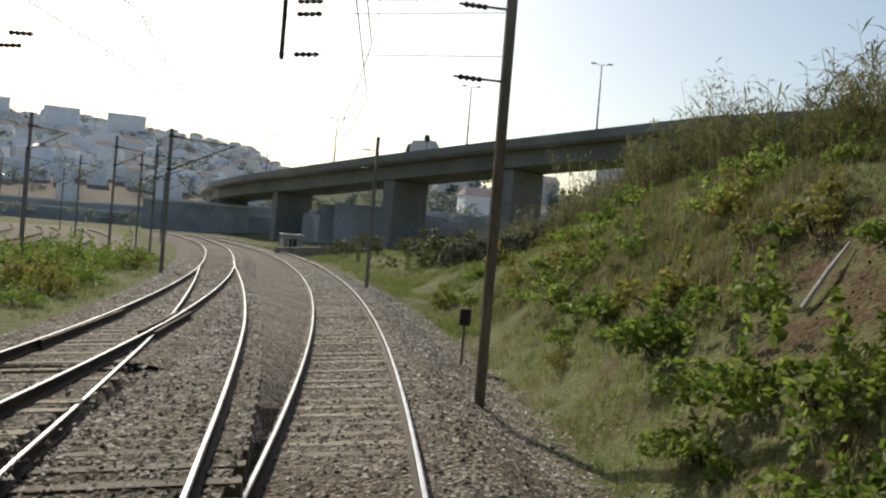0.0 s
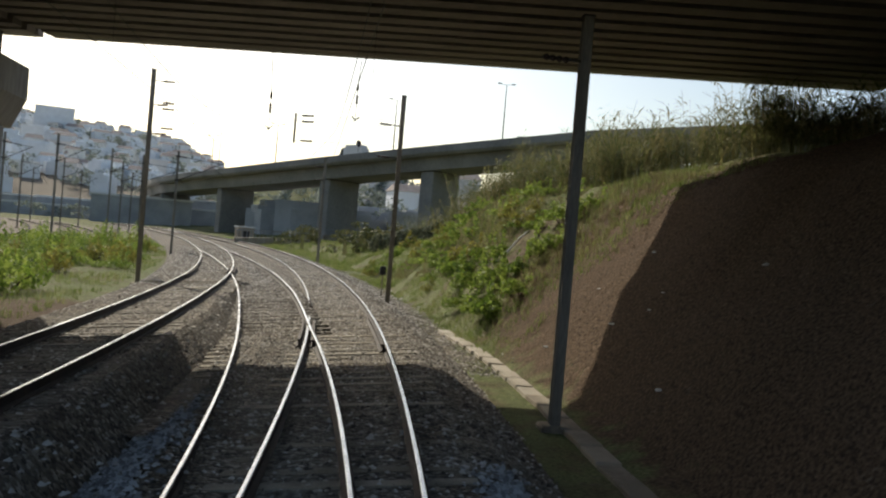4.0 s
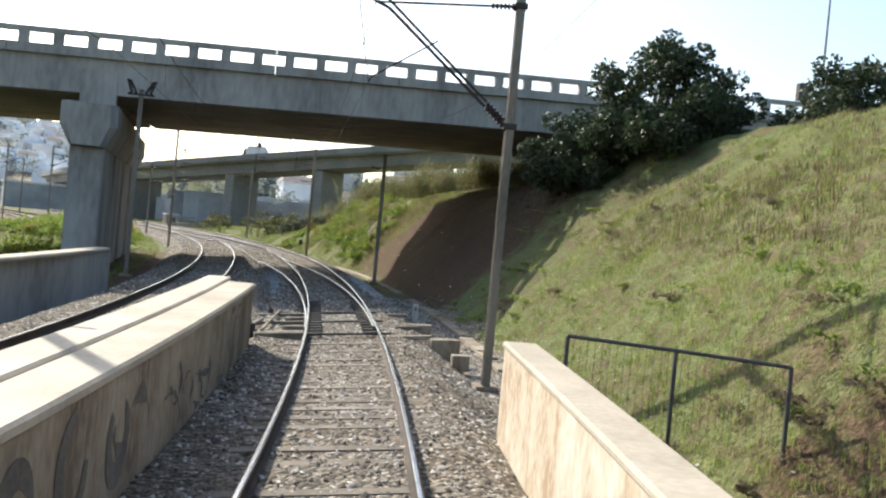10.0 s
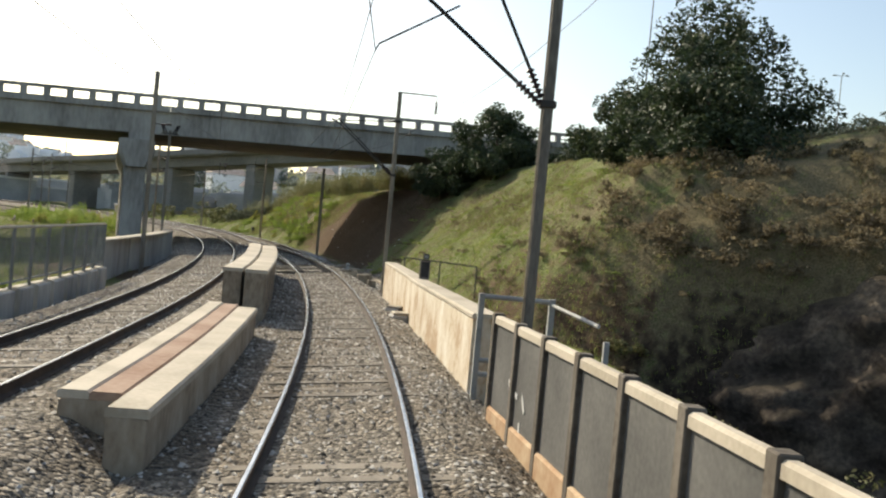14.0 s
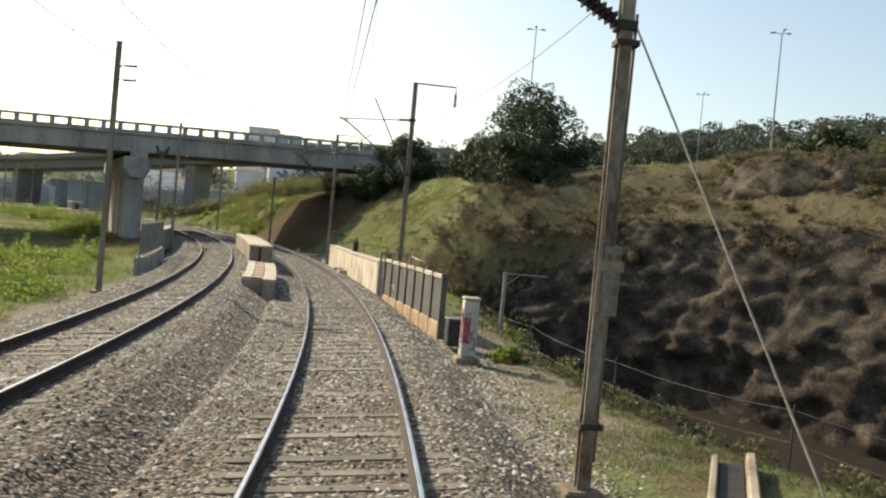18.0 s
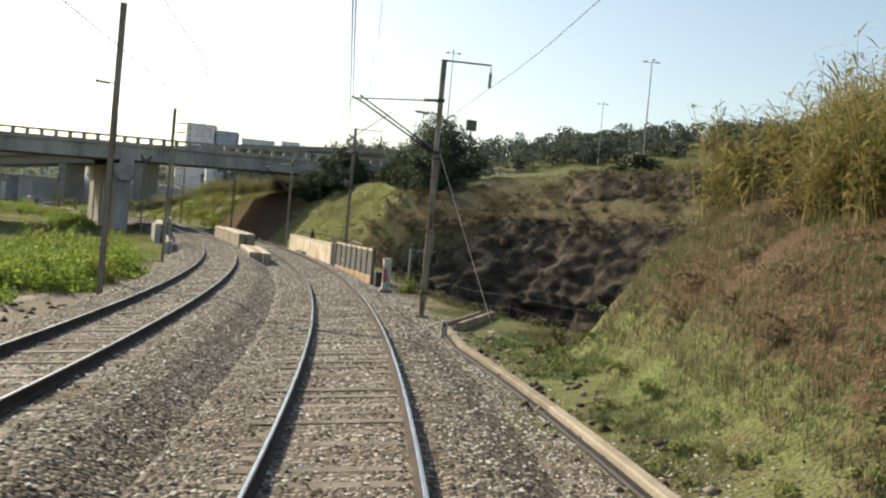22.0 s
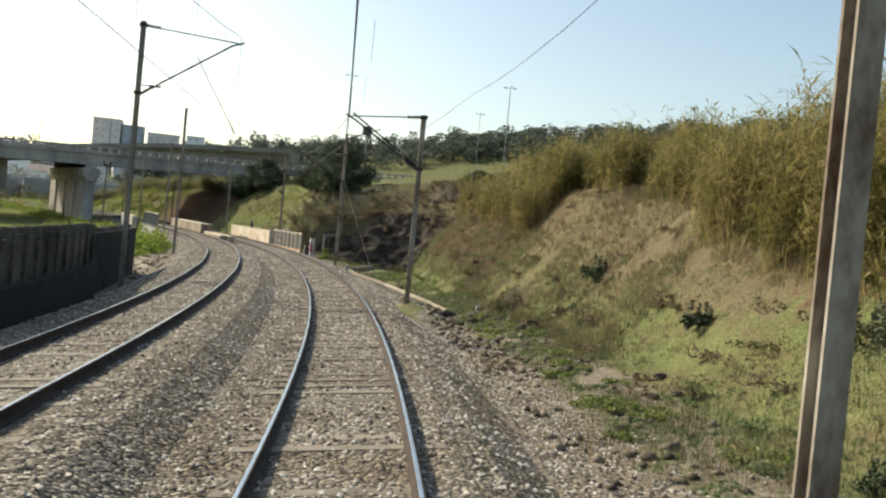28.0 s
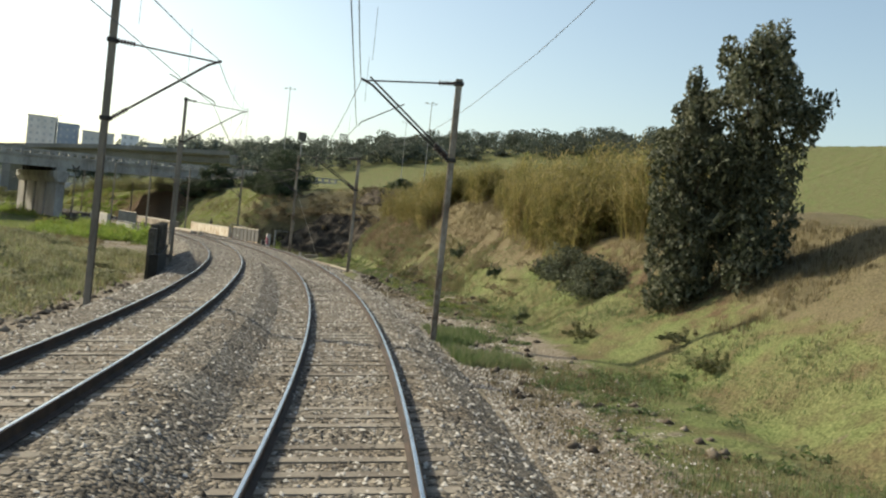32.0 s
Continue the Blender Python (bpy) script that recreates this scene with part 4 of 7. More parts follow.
for key, hold in (("near", [(-205, 0.1, 6.9), (-173, -0.1, 6.9), (-146, -0.05, 6.85), (-118.2, 0.0, 6.45), (-87.9, 0.0, 7.05), (-61.5, 0.05, 6.95), (-35, 0.0, 7.1), (-8, 0.1, 6.7), (20, 0.0, 6.7), (48, -0.1, 6.7), (78, 0, 6.7)]),
                  ("far", [(-205, -3.7, 6.9), (-173, -3.8, 6.9), (-147, -4.1, 6.8), (-117.5, -4.1, 8.9), (-92, -4.8, 7.2), (-66, -5.0, 7.2), (-36, -4.9, 7.1), (-8, -4.8, 6.7), (19, -4.8, 6.7), (48, -5.2, 6.4), (75, -6.4, 6.9)])):
    ow = thing("overhead_wire", frame_at(-60, 0 if key == "near" else -5), "dark catenary wires hung above the track", "overhead wire", "overhead wires")
    wire(ow, "messenger_wire", hold, 0.45)
    wire(ow, "contact_wire", [(s, lat, 5.5) for s, lat, z in hold], 0.02, 0.009)
    inv = ow.matrix_world.inverted()
    for (s0, a0, z0), (s1, a1, z1) in zip(hold, hold[1:]):
        for u in (0.2, 0.4, 0.6, 0.8):
            s, lat, z = s0 + (s1 - s0) * u, a0 + (a1 - a0) * u, z0 + (z1 - z0) * u - 4 * 0.45 * u * (1 - u)
            part("dropper", bar([inv @ at(s, lat, 5.5), inv @ at(s, lat, z)], 0.004, 4), M_WIRE, ow)
fw = thing("feeder_wire", frame_at(-60, 4.7), "single thin feeder wire on the pole brackets", "overhead wire", "overhead wires")
wire(fw, "wire", [(-205, 4.0, 8.0), (-173, 4.2, 8.0), (-146, 4.4, 7.6), (-118.2, 4.5, 7.8), (-87.9, 4.9, 7.95), (-61.5, 4.8, 7.95), (-35, 4.75, 7.95), (-14, 4.6, 7.6)], 0.5, 0.009)

hs = thing("head_span", frame_at(17.5, -1.8), "drop tube with dark insulators slung on cross wires between two poles", "overhead support")
inv = hs.matrix_world.inverted()
part("drop_tube", bar([inv @ at(18.2, -1.8, 5.85), inv @ at(18.2, -1.8, 7.1)], 0.045, 8), M_DARK, hs, "dark steel drop tube")
for high, side in ((7.0, 0), (6.75, 0), (5.95, 0)):
    a, b, c = inv @ at(18.9, -7.6, high), inv @ at(18.2, -1.8, high), inv @ at(16.2, 2.4, high)
    part("cross_wire", bar([a, b, c], 0.006, 4), M_WIRE, hs)
    part("insulator", insulator(0.55, 4, 0.06), M_INSUL, hs, "ribbed dark insulator", m=aim(b.lerp(c, 0.06), c))
    part("insulator", insulator(0.5, 4, 0.06), M_INSUL, hs, "ribbed dark insulator", m=aim(a.lerp(b, 0.06), b))
for k, (lat, low) in enumerate(((-2.6, 5.35), (0.1, 5.9))):
    pw = thing("wire_pulley", frame_at(9.0, lat, low), "dark pulley and insulator hung from the bridge's edge", "pulley", "pulleys under the bridge")
    part("hanger", bar([(0, 0, 0.0), (0, 0, 1.25), (0, -1.1, 1.75 if k else 2.3)], 0.012, 5), M_WIRE, pw)
    part("wheel", bar([(-0.03, 0, 1.1), (0.03, 0, 1.1)], 0.11, 14), M_DARK, pw)
    part("insulator", insulator(0.3, 3, 0.05), M_INSUL, pw, m=aim((0, 0, 0.85), (0, 0, 0.3)))
    part("clevis", bar([(-0.12, 0, 0.16), (0, 0, 0.02), (0.12, 0, 0.16)], 0.022, 5), M_DARK, pw)

# ---- road bridge over the tracks ----
br = thing("road_bridge", frame_at(-12), "grey concrete road bridge with a pierced parapet over the tracks", "bridge")
SLOPE, FALL = 0.033, 0.026


def slab(x0, x1, y0, y1, z0, z1):
    """A block that follows the bridge's slope."""
    bm = bmesh.new()
    for v in box(bm, x0, x1, y0, y1, z0, z1):
        v.co.z += SLOPE * v.co.x + FALL * v.co.y
    return bm


M_GIRDER = material("girder_concrete", [(0.17, 0.15, 0.13), (0.27, 0.245, 0.21)], 0.4, 6, 0.9, 0.2, vary=0.12)
part("deck", slab(-70, 40, 0.02, 20.4, 8.45, 8.95), M_CONCRETE, br)
SPANS = ((-70, -40.3), (-40.0, -10.35), (-10.05, 16.0))
for a, b in SPANS:
    part("edge_beam", slab(a + 0.03, b - 0.03, 0.0, 0.45, 7.42, 8.446), M_CONCRETE, br, "pale concrete edge beam")
    part("edge_beam", slab(a + 0.03, b - 0.03, 19.9, 20.35, 7.42, 8.446), M_CONCRETE, br, "pale concrete edge beam")
    for y in np.arange(0.75, 19.3, 1.02):
        part("girder", slab(a + 0.05, b - 0.05, y, y + 0.62, 7.40 + random.uniform(-0.01, 0.01), 8.446), M_GIRDER, br, "plain precast girder")
for y0, y1 in ((-0.22, 0.5), (19.9, 20.6)):
    for a in np.arange(-70, 40, 5.6):
        part("kerb_beam", slab(a + 0.015, a + 5.585, y0, y1, 8.955, 9.36), M_CONCRETE, br)
for y in (-0.12, 20.2):
    rail_y = (y, y + 0.34)
    for a in np.arange(-70, 40, 5.6):
        part("parapet_rail", slab(a + 0.01, a + 5.59, *rail_y, 9.86, 10.08), M_CONCRETE, br)
    post = slab(-0.2, 0.2, 0.02, 0.32, 9.362, 9.858)
    POST = mesh_of(post, "parapet_post", M_CONCRETE)
    for x in np.arange(-69.4, 40, 1.4):
        part("parapet_post", POST, None, br, m=pose(x, y, SLOPE * x + FALL * y))
part("road_surface", slab(-70, 40, 0.52, 19.88, 8.952, 9.05), material("asphalt", [(0.04, 0.04, 0.042), (0.065, 0.063, 0.06)], 2, 40, 0.9, 0.3), br)
for x in (-10.2, -40.15):
    part("end_block", slab(x - 0.75, x + 0.75, -0.06, 0.44, 6.9, 8.446), M_CONCRETE, br, "pale end block over the pier")
# pier: a crosshead on two columns
PIER_TURN = pose(-10.3, -1.3, 0, 0, 0, 3.7) @ pose(10.3, 1.3, 0)
pier = thing("bridge_pier", frame_at(-12) @ PIER_TURN, "concrete pier with a flared crosshead under the bridge", "pier", "bridge piers")
bm = bmesh.new()
sweep(bm, [pose(-10.3, y, 0) @ Matrix.Diagonal((w, 1, 1, 1)) for y, w in ((-1.3, 0.75), (-0.9, 1.0), (19.8, 1.0), (20.4, 0.75))], [(-0.72, 4.75), (-1.15, 5.6), (-1.15, 6.55), (1.15, 6.55), (1.15, 5.6), (0.72, 4.75)])
part("crosshead", bm, M_CONCRETE, pier)
for y, deep in ((-0.75, 4.6), (5.0, 4.2), (10.4, 4.2), (15.8, 3.6)):
    part("column", cube(-11.0, -9.6, y, y + deep, -2.6, 4.76, 0.06), M_CONCRETE, pier)
for y in np.arange(1.0, 20, 2.04):
    part("bearing", cube(-10.7, -9.9, y - 0.2, y + 0.2, 6.55, 7.08 + FALL * y), M_DARK, pier)
copy_thing(pier, frame_at(-12) @ pose(-30, 0, -0.95) @ PIER_TURN)
# abutment in the bank
abut = thing("bridge_abutment", frame_at(-12), "concrete abutment half buried in the bank", "abutment")
part("wall", slab(16.0, 17.4, 0.3, 13.0, 2.0, 7.38), M_GIRDER, abut)
part("bearing_shelf", slab(15.4, 15.98, 0.3, 13.0, 6.6, 7.3), M_GIRDER, abut)
# pole with a fan of insulators before the bridge's face
fan = pole(-13, -8.3, 7.35)
for k, (x, lean) in enumerate(((-0.62, -0.25), (-0.3, -0.4), (0.3, 0.4), (0.62, 0.25))):
    part("insulator", insulator(0.62, 5, 0.09), M_INSUL, fan, "ribbed dark insulator", m=aim((x * 0.6, -0.1, 7.2), (x * 0.6 + lean, -0.1, 7.9)))
part("fan_bar", cube(-0.55, 0.55, -0.14, -0.04, 7.12, 7.2), M_DARK, fan)

# ---- parapet walls of the small bridge under the tracks ----
M_STAINED = material("stained_wall_concrete", [(0.40, 0.29, 0.19), (0.54, 0.46, 0.35), (0.61, 0.55, 0.45), (0.68, 0.65, 0.58)], 1.3, 11, 0.9, 0.4, vary=0.15, stretch=(1, 1, 0.65))
M_COPING = material("pale_coping", [(0.35, 0.305, 0.235), (0.51, 0.45, 0.36)], 0.8, 14, 0.85, 0.3, vary=0.12)
M_RUST_TOP = material("rusty_coping", [(0.24, 0.14, 0.095), (0.38, 0.27, 0.2)], 0.7, 10, 0.9, 0.3)


def run(parent, name, s0, s1, a0, a1, z0, z1, mat, label="", b0=None, b1=None):
    """A straight-sided block that follows the line from s0 to s1, from lat a to lat b."""
    inv, bm = parent.matrix_world.inverted(), bmesh.new()
    steps = max(2, int((s1 - s0) / 2.5) + 1)
    b0, b1 = a0 if b0 is None else b0, a1 if b1 is None else b1
    rings = []
    for u in np.linspace(0, 1, steps):
        s, l0, l1 = s0 + (s1 - s0) * u, a0 + (b0 - a0) * u, a1 + (b1 - a1) * u
        rings.append([bm.verts.new(inv @ at(s, l, z)) for l, z in ((l0, z0), (l0, z1 - 0.03), (l0 + 0.03, z1), (l1 - 0.03, z1), (l1, z1 - 0.03), (l1, z0))])
    for a, b in zip(rings, rings[1:]):
        for k in range(6):
            bm.faces.new((a[k], a[(k + 1) % 6], b[(k + 1) % 6], b[k]))
    bm.faces.new(list(reversed(rings[0])))
    bm.faces.new(rings[-1])
    bmesh.ops.recalc_face_normals(bm, faces=bm.faces)
    return part(name, bm, mat, parent, label)


w = thing("parapet_wall", frame_at(-42, -2.5), "twin concrete parapet wall with graffiti between the tracks", "wall", "underbridge walls")
run(w, "wall_leaf", -51.8, -32, -3.2, -2.72, -1.0, 0.98, M_WALL)
run(w, "wall_leaf", -51.95, -33.4, -2.62, -2.05, -1.0, 0.98, M_WALL)
run(w, "coping", -51.8, -32, -3.24, -2.7, 0.984, 1.08, M_COPING, "sunlit pale coping")
run(w, "coping", -51.95, -33.4, -2.64, -2.01, 0.984, 1.08, M_COPING, "sunlit pale coping")
PAINTED = w
M_PAINT = material("faded_grey_paint", [(0.085, 0.078, 0.07), (0.19, 0.17, 0.15)], 2, 20, 0.8, 0.1)
inv = w.matrix_world.inverted()
for k in range(13):
    # faded, smeared strokes of paint on the side facing the near track
    bm, ring = bmesh.new(), []
    s, z, way = -35.2 - 0.78 * k + random.uniform(-0.3, 0.3), random.uniform(0.1, 0.5), random.uniform(0, 6.28)
    bend, thick = random.uniform(-0.5, 0.5), random.uniform(0.05, 0.12)
    for q in range(11):
        out = thick * (0.6 + 0.5 * math.sin(q * 0.7 + k))
        ring.append([bm.verts.new(inv @ at(s + e * out * math.sin(way), -2.046, min(0.9, max(-0.25, z + e * out * math.cos(way))))) for e in (-1, 1)])
        s, z = s + 0.14 * math.cos(way), min(0.85, max(-0.2, z + 0.11 * math.sin(way)))
        way += bend
    for a, b in zip(ring, ring[1:]):
        bm.faces.new((a[0], a[1], b[1], b[0]))
    part("paint_stroke", bm, M_PAINT, w, "faded grey spray paint")
LEAF = (-66.0, -66.8)
for k, (s, z, r, turn) in enumerate(((-51.2, 0.36, 0.34, 0.4), (-50.2, 0.3, 0.36, 2.0), (-49.3, 0.42, 0.3, 1.0), (-48.2, 0.34, 0.38, 2.9), (-47.2, 0.3, 0.3, 0.2), (-46.0, 0.4, 0.34, 1.6), (-44.7, 0.35, 0.3, 2.4))):
    bm, ring = bmesh.new(), []
    for q in range(17):
        a, thick = turn + q * 0.29, 0.05 + 0.055 * math.sin(q * 0.2)
        ring.append([bm.verts.new(inv @ at(s + (r + e * thick) * math.cos(a), -2.044, z + 1.25 * (r + e * thick) * math.sin(a))) for e in (-1, 1)])
    for a, b in zip(ring, ring[1:]):
        bm.faces.new((a[0], a[1], b[1], b[0]))
    part("paint_loop", bm, M_PAINT, PAINTED, "broad loop of faded grey spray paint")
w = thing("low_parapet_wall", frame_at(-60, -2.6), "low rust-stained concrete wall between the tracks", "wall", "underbridge walls")
run(w, "wall_leaf", LEAF[0], -54.4, -3.22, -2.5, -1.1, 0.27, M_WALL)
run(w, "wall_leaf", LEAF[1], -55.2, -2.46, -2.03, -1.1, 0.27, M_WALL)
run(w, "coping", LEAF[0], -54.4, -3.24, -2.88, 0.274, 0.38, M_COPING, "sunlit pale coping")
run(w, "coping", LEAF[0], -54.6, -2.875, -2.49, 0.274, 0.375, M_RUST_TOP, "rusty brown coping")
run(w, "coping", LEAF[1], -55.2, -2.48, -2.0, 0.274, 0.385, M_COPING, "sunlit pale coping")
w = thing("side_parapet_wall", frame_at(-50, 2.5), "rust-streaked concrete parapet wall beside the track", "wall", "underbridge walls")
run(w, "wall_block", -52.1, -40.8, 2.05, 2.5, -1.0, 1.05, M_STAINED, b0=2.25, b1=2.7)
run(w, "wall_block", -60.3, -52.2, 2.3, 2.78, -1.0, 1.05, M_STAINED, b0=2.03, b1=2.5)
run(w, "coping", -60.34, -52.18, 2.27, 2.81, 1.054, 1.14, M_COPING, "sunlit cream coping", b0=2.0, b1=2.53)
run(w, "coping", -52.12, -40.76, 2.02, 2.53, 1.054, 1.12, M_COPING, "sunlit cream coping", b0=2.22, b1=2.73)
w = thing("outer_parapet_wall", frame_at(-33, -8.4), "grey concrete parapet wall beside the far track", "wall", "underbridge walls")
run(w, "wall_block", -40.4, -33.9, -9.0, -8.55, -1.2, 0.95, M_CONCRETE)
run(w, "wall_block", -33.8, -22.8, -8.95, -8.5, -1.2, 0.95, M_CONCRETE, b0=-7.8, b1=-7.35)
run(w, "coping", -40.4, -22.9, -9.0, -8.5, 0.954, 1.04, M_COPING, "pale coping", b0=-7.85, b1=-7.33)
M_MESH = material("grey_mesh_wire", [(0.16, 0.165, 0.16), (0.27, 0.27, 0.26)], 2, 20, 0.6, 0.05, metal=0.3)
mf = thing("mesh_fence", frame_at(-50, -8), "grey mesh fence on separate concrete blocks beside the far track", "fence")
inv = mf.matrix_world.inverted()
st = np.linspace(-56.6, -43.3, 10)
for n, s in enumerate(st):
    part("post", bar([inv @ at(s, -8.05, -0.6), inv @ at(s, -8.05, 1.74)], 0.045, 6), M_MESH, mf)
    if n:
        q = st[n - 1]
        run(mf, "block", q + 0.2, s - 0.2, -8.3, -7.85, -1.2, 0.2, M_CONCRETE, "grey concrete block")
        run(mf, "block_top", q + 0.3, s - 0.3, -8.2, -7.95, 0.203, 0.24, M_COPING, "pale block top")
        run(mf, "top_rail", q, s, -8.08, -8.02, 1.7, 1.77, M_COPING, "pale top rail")
        run(mf, "low_rail", q + 0.05, s - 0.05, -8.07, -8.03, 0.36, 0.41, M_MESH)
        for u in np.linspace(q + 0.09, s - 0.09, 13):
            part("mesh_bar", bar([inv @ at(u, -8.05, 0.4), inv @ at(u, -8.05, 1.7)], 0.011, 3), M_MESH, mf)

# panel fence and steel frame at the end of the side wall
M_PANEL = material("grey_fence_panel", [(0.07, 0.07, 0.067), (0.14, 0.137, 0.128)], 0.9, 15, 0.7, 0.15, vary=0.15)
M_POST = material("weathered_post_concrete", [(0.075, 0.062, 0.048), (0.16, 0.14, 0.115)], 1.5, 12, 0.9, 0.3, vary=0.2)
M_PLINTH = material("orange_stained_concrete", [(0.34, 0.20, 0.11), (0.50, 0.38, 0.25)], 1.4, 9, 0.9, 0.3)
fence = thing("panel_fence", frame_at(-67, 2.7), "fence of dark grey plates between weathered posts with graffiti", "fence")
inv = fence.matrix_world.inverted()
st = np.linspace(-72.4, -62.4, 8)
for n, s in enumerate(st):
    lat = 2.4 + 0.7 * (-62.4 - s) / 10
    part("post", cube(-0.09, 0.09, -0.1, 0.1, -1.0, 1.36, 0.015), M_POST, fence, "dark weathered post", m=inv @ frame_at(s, lat))
    if n:
        q = st[n - 1]
        lat2 = 2.4 + 0.7 * (-62.4 - q) / 10
        run(fence, "plinth", q + 0.1, s - 0.1, lat2 - 0.08, lat2 + 0.06, -0.9, -0.12, M_PLINTH, "orange-stained concrete plinth", b0=lat - 0.08, b1=lat + 0.06)
        run(fence, "panel", q + 0.1, s - 0.1, lat2 - 0.03, lat2 + 0.03, -0.118, 1.2, M_PANEL, b0=lat - 0.03, b1=lat + 0.03)
        run(fence, "top_rail", q + 0.1, s - 0.1, lat2 - 0.07, lat2 + 0.07, 1.204, 1.33, M_COPING, "pale rail", b0=lat - 0.07, b1=lat + 0.07)
M_CHALK = material("white_spray_paint", [(0.5, 0.5, 0.48), (0.66, 0.66, 0.63)], 4, 20, 0.8, 0.0)
for s, z, a in ((-63.6, 0.35, 0.5), (-63.95, 0.35, -0.5), (-64.4, 0.3, 0.1), (-63.7, -0.15, 0.0), (-64.3, -0.15, 0.8)):
    part("paint_bar", cube(-0.004, 0.004, -0.16, 0.16, -0.035, 0.035), M_CHALK, fence, "white spray paint", m=inv @ frame_at(s, 2.4 + 0.7 * (-62.4 - s) / 10 - 0.036, z) @ Matrix.Rotation(a + 0.6, 4, "X"))
gate = thing("steel_frame", frame_at(-61, 2.5), "galvanised steel access frame at the end of the wall", "steel frame")
M_GALV = material("galvanised_steel", [(0.25, 0.25, 0.24), (0.40, 0.40, 0.38)], 3, 25, 0.75, 0.1, metal=0.2)
inv = gate.matrix_world.inverted()
for lat, s in ((2.35, -60.75), (3.6, -60.9)):
    part("upright", cube(-0.05, 0.05, -0.05, 0.05, -0.8, 1.55), M_GALV, gate, m=inv @ frame_at(s, lat))
for z in (1.5, 0.35, 0.1):
    part("crossbar", bar([inv @ at(-60.75, 2.35, z), inv @ at(-60.9, 3.6, z)], 0.05, 6), M_GALV, gate)
part("side_rail", bar([inv @ at(-60.9, 3.6, 1.45), inv @ at(-62.9, 3.9, 1.32)], 0.035, 6), M_GALV, gate)
for s in (-63.5,):
    part("upright", cube(-0.04, 0.04, -0.04, 0.04, -1.0, 1.15), M_GALV, gate, m=inv @ frame_at(s, 3.6 + 1.2 * (-60.9 - s) / 11.6))
gf = thing("gauge_post", frame_at(-68, 7, -0.6), "weathered grey steel post with a short arm below the rocks", "post")
part("upright", bar([(-1.0, 0, -3.4), (-1.0, 0, 2.0)], 0.075, 8), M_GALV, gf)
part("arm", bar([(-1.09, 0, 1.96), (0.55, 0, 1.96)], 0.03, 6), M_GALV, gf)
part("arm_tie", bar([(-1.0, 0, 1.5), (-0.45, 0, 1.95)], 0.02, 5), M_GALV, gf)
# two slack strands along the edge of the sunken bay
wf = thing("wire_fence", frame_at(-78, 5.5), "slack two-strand wire fence on thin posts above the hollow", "fence")
inv = wf.matrix_world.inverted()
FENCE = ((-70, 4.9), (-76, 5.0), (-81.5, 5.5), (-86, 6.9), (-90.5, 9.0))
for s, lat in FENCE:
    p = inv @ on_soil(s, lat)
    part("post", bar([p - Vector((0, 0, 0.3)), p + Vector((0, 0, 1.05))], 0.018, 5), M_DARK, wf)
for high in (0.45, 0.95):
    pts = []
    for a, b in zip(FENCE, FENCE[1:]):
        p, q = inv @ on_soil(*a, high), inv @ on_soil(*b, high)
        pts += [p.lerp(q, u) - Vector((0, 0, 0.36 * u * (1 - u))) for u in (0, 0.25, 0.5, 0.75)]
    part("strand", bar(pts + [inv @ on_soil(*FENCE[-1], high)], 0.006, 4), M_DARK, wf)
M_RAILPIPE = material("dull_grey_pipe", [(0.06, 0.06, 0.058), (0.13, 0.125, 0.115)], 3, 25, 0.6, 0.1, 0.3)
rl = thing("pipe_railing", frame_at(-42, 4), "dark pipe railing with wire mesh behind the side wall", "railing")
inv = rl.matrix_world.inverted()
ENDS = [inv @ at(-42.0, 2.85, 1.4), inv @ at(-42.3, 4.2, 1.36), inv @ at(-42.6, 5.6, 1.3)]
for p in ENDS:
    part("post", bar([p - Vector((0, 0, 2.6)), p], 0.03, 6), M_RAILPIPE, rl)
part("rail", bar(ENDS, 0.028, 6), M_RAILPIPE, rl)
for a, b in zip(ENDS, ENDS[1:]):
    for u in np.linspace(0.06, 0.94, 14):
        p = a.lerp(b, u)
        part("mesh_wire", bar([p - Vector((0, 0, 1.03)), p - Vector((0, 0, 0.02))], 0.003, 3), M_RAILPIPE, rl)

# signal box on the side wall
sg = thing("signal_box", frame_at(-50.4, 2.42, 1.33) @ Matrix.Scale(0.68, 4), "small black signal unit in a pale frame on the wall", "signal")
part("case", cube(-0.2, 0.2, -0.12, 0.14, -0.3, 0.55, 0.03), M_DARK, sg)
part("frame", cube(-0.22, 0.22, -0.15, -0.121, -0.3, 0.5), M_STEEL, sg, "grey metal frame")
part("face", cube(-0.17, 0.17, -0.17, -0.152, -0.22, 0.44), M_DARK, sg)
part("hood", cube(-0.13, 0.13, -0.3, -0.1, 0.58, 0.8, 0.03), M_DARK, sg)
part("lamp_plate", cube(-0.09, 0.09, -0.31, -0.301, 0.62, 0.74), M_GALV, sg)

# stay wire of the old pole
stay = thing("pole_stay", frame_at(-87.9, 3.15), "taut steel stay wire from the old pole to the ground", "stay wire")
inv = stay.matrix_world.inverted()
part("wire", bar([inv @ at(-87.9, 3.25, 5.5), inv @ on_soil(-91.0, 5.2, 0.0)], 0.014, 6), M_COPING, stay)
part("anchor", cube(-0.18, 0.18, -0.18, 0.18, -0.2, 0.12, 0.03), M_WALL, stay, m=inv @ Matrix.Translation(on_soil(-91.0, 5.2, -0.08)))

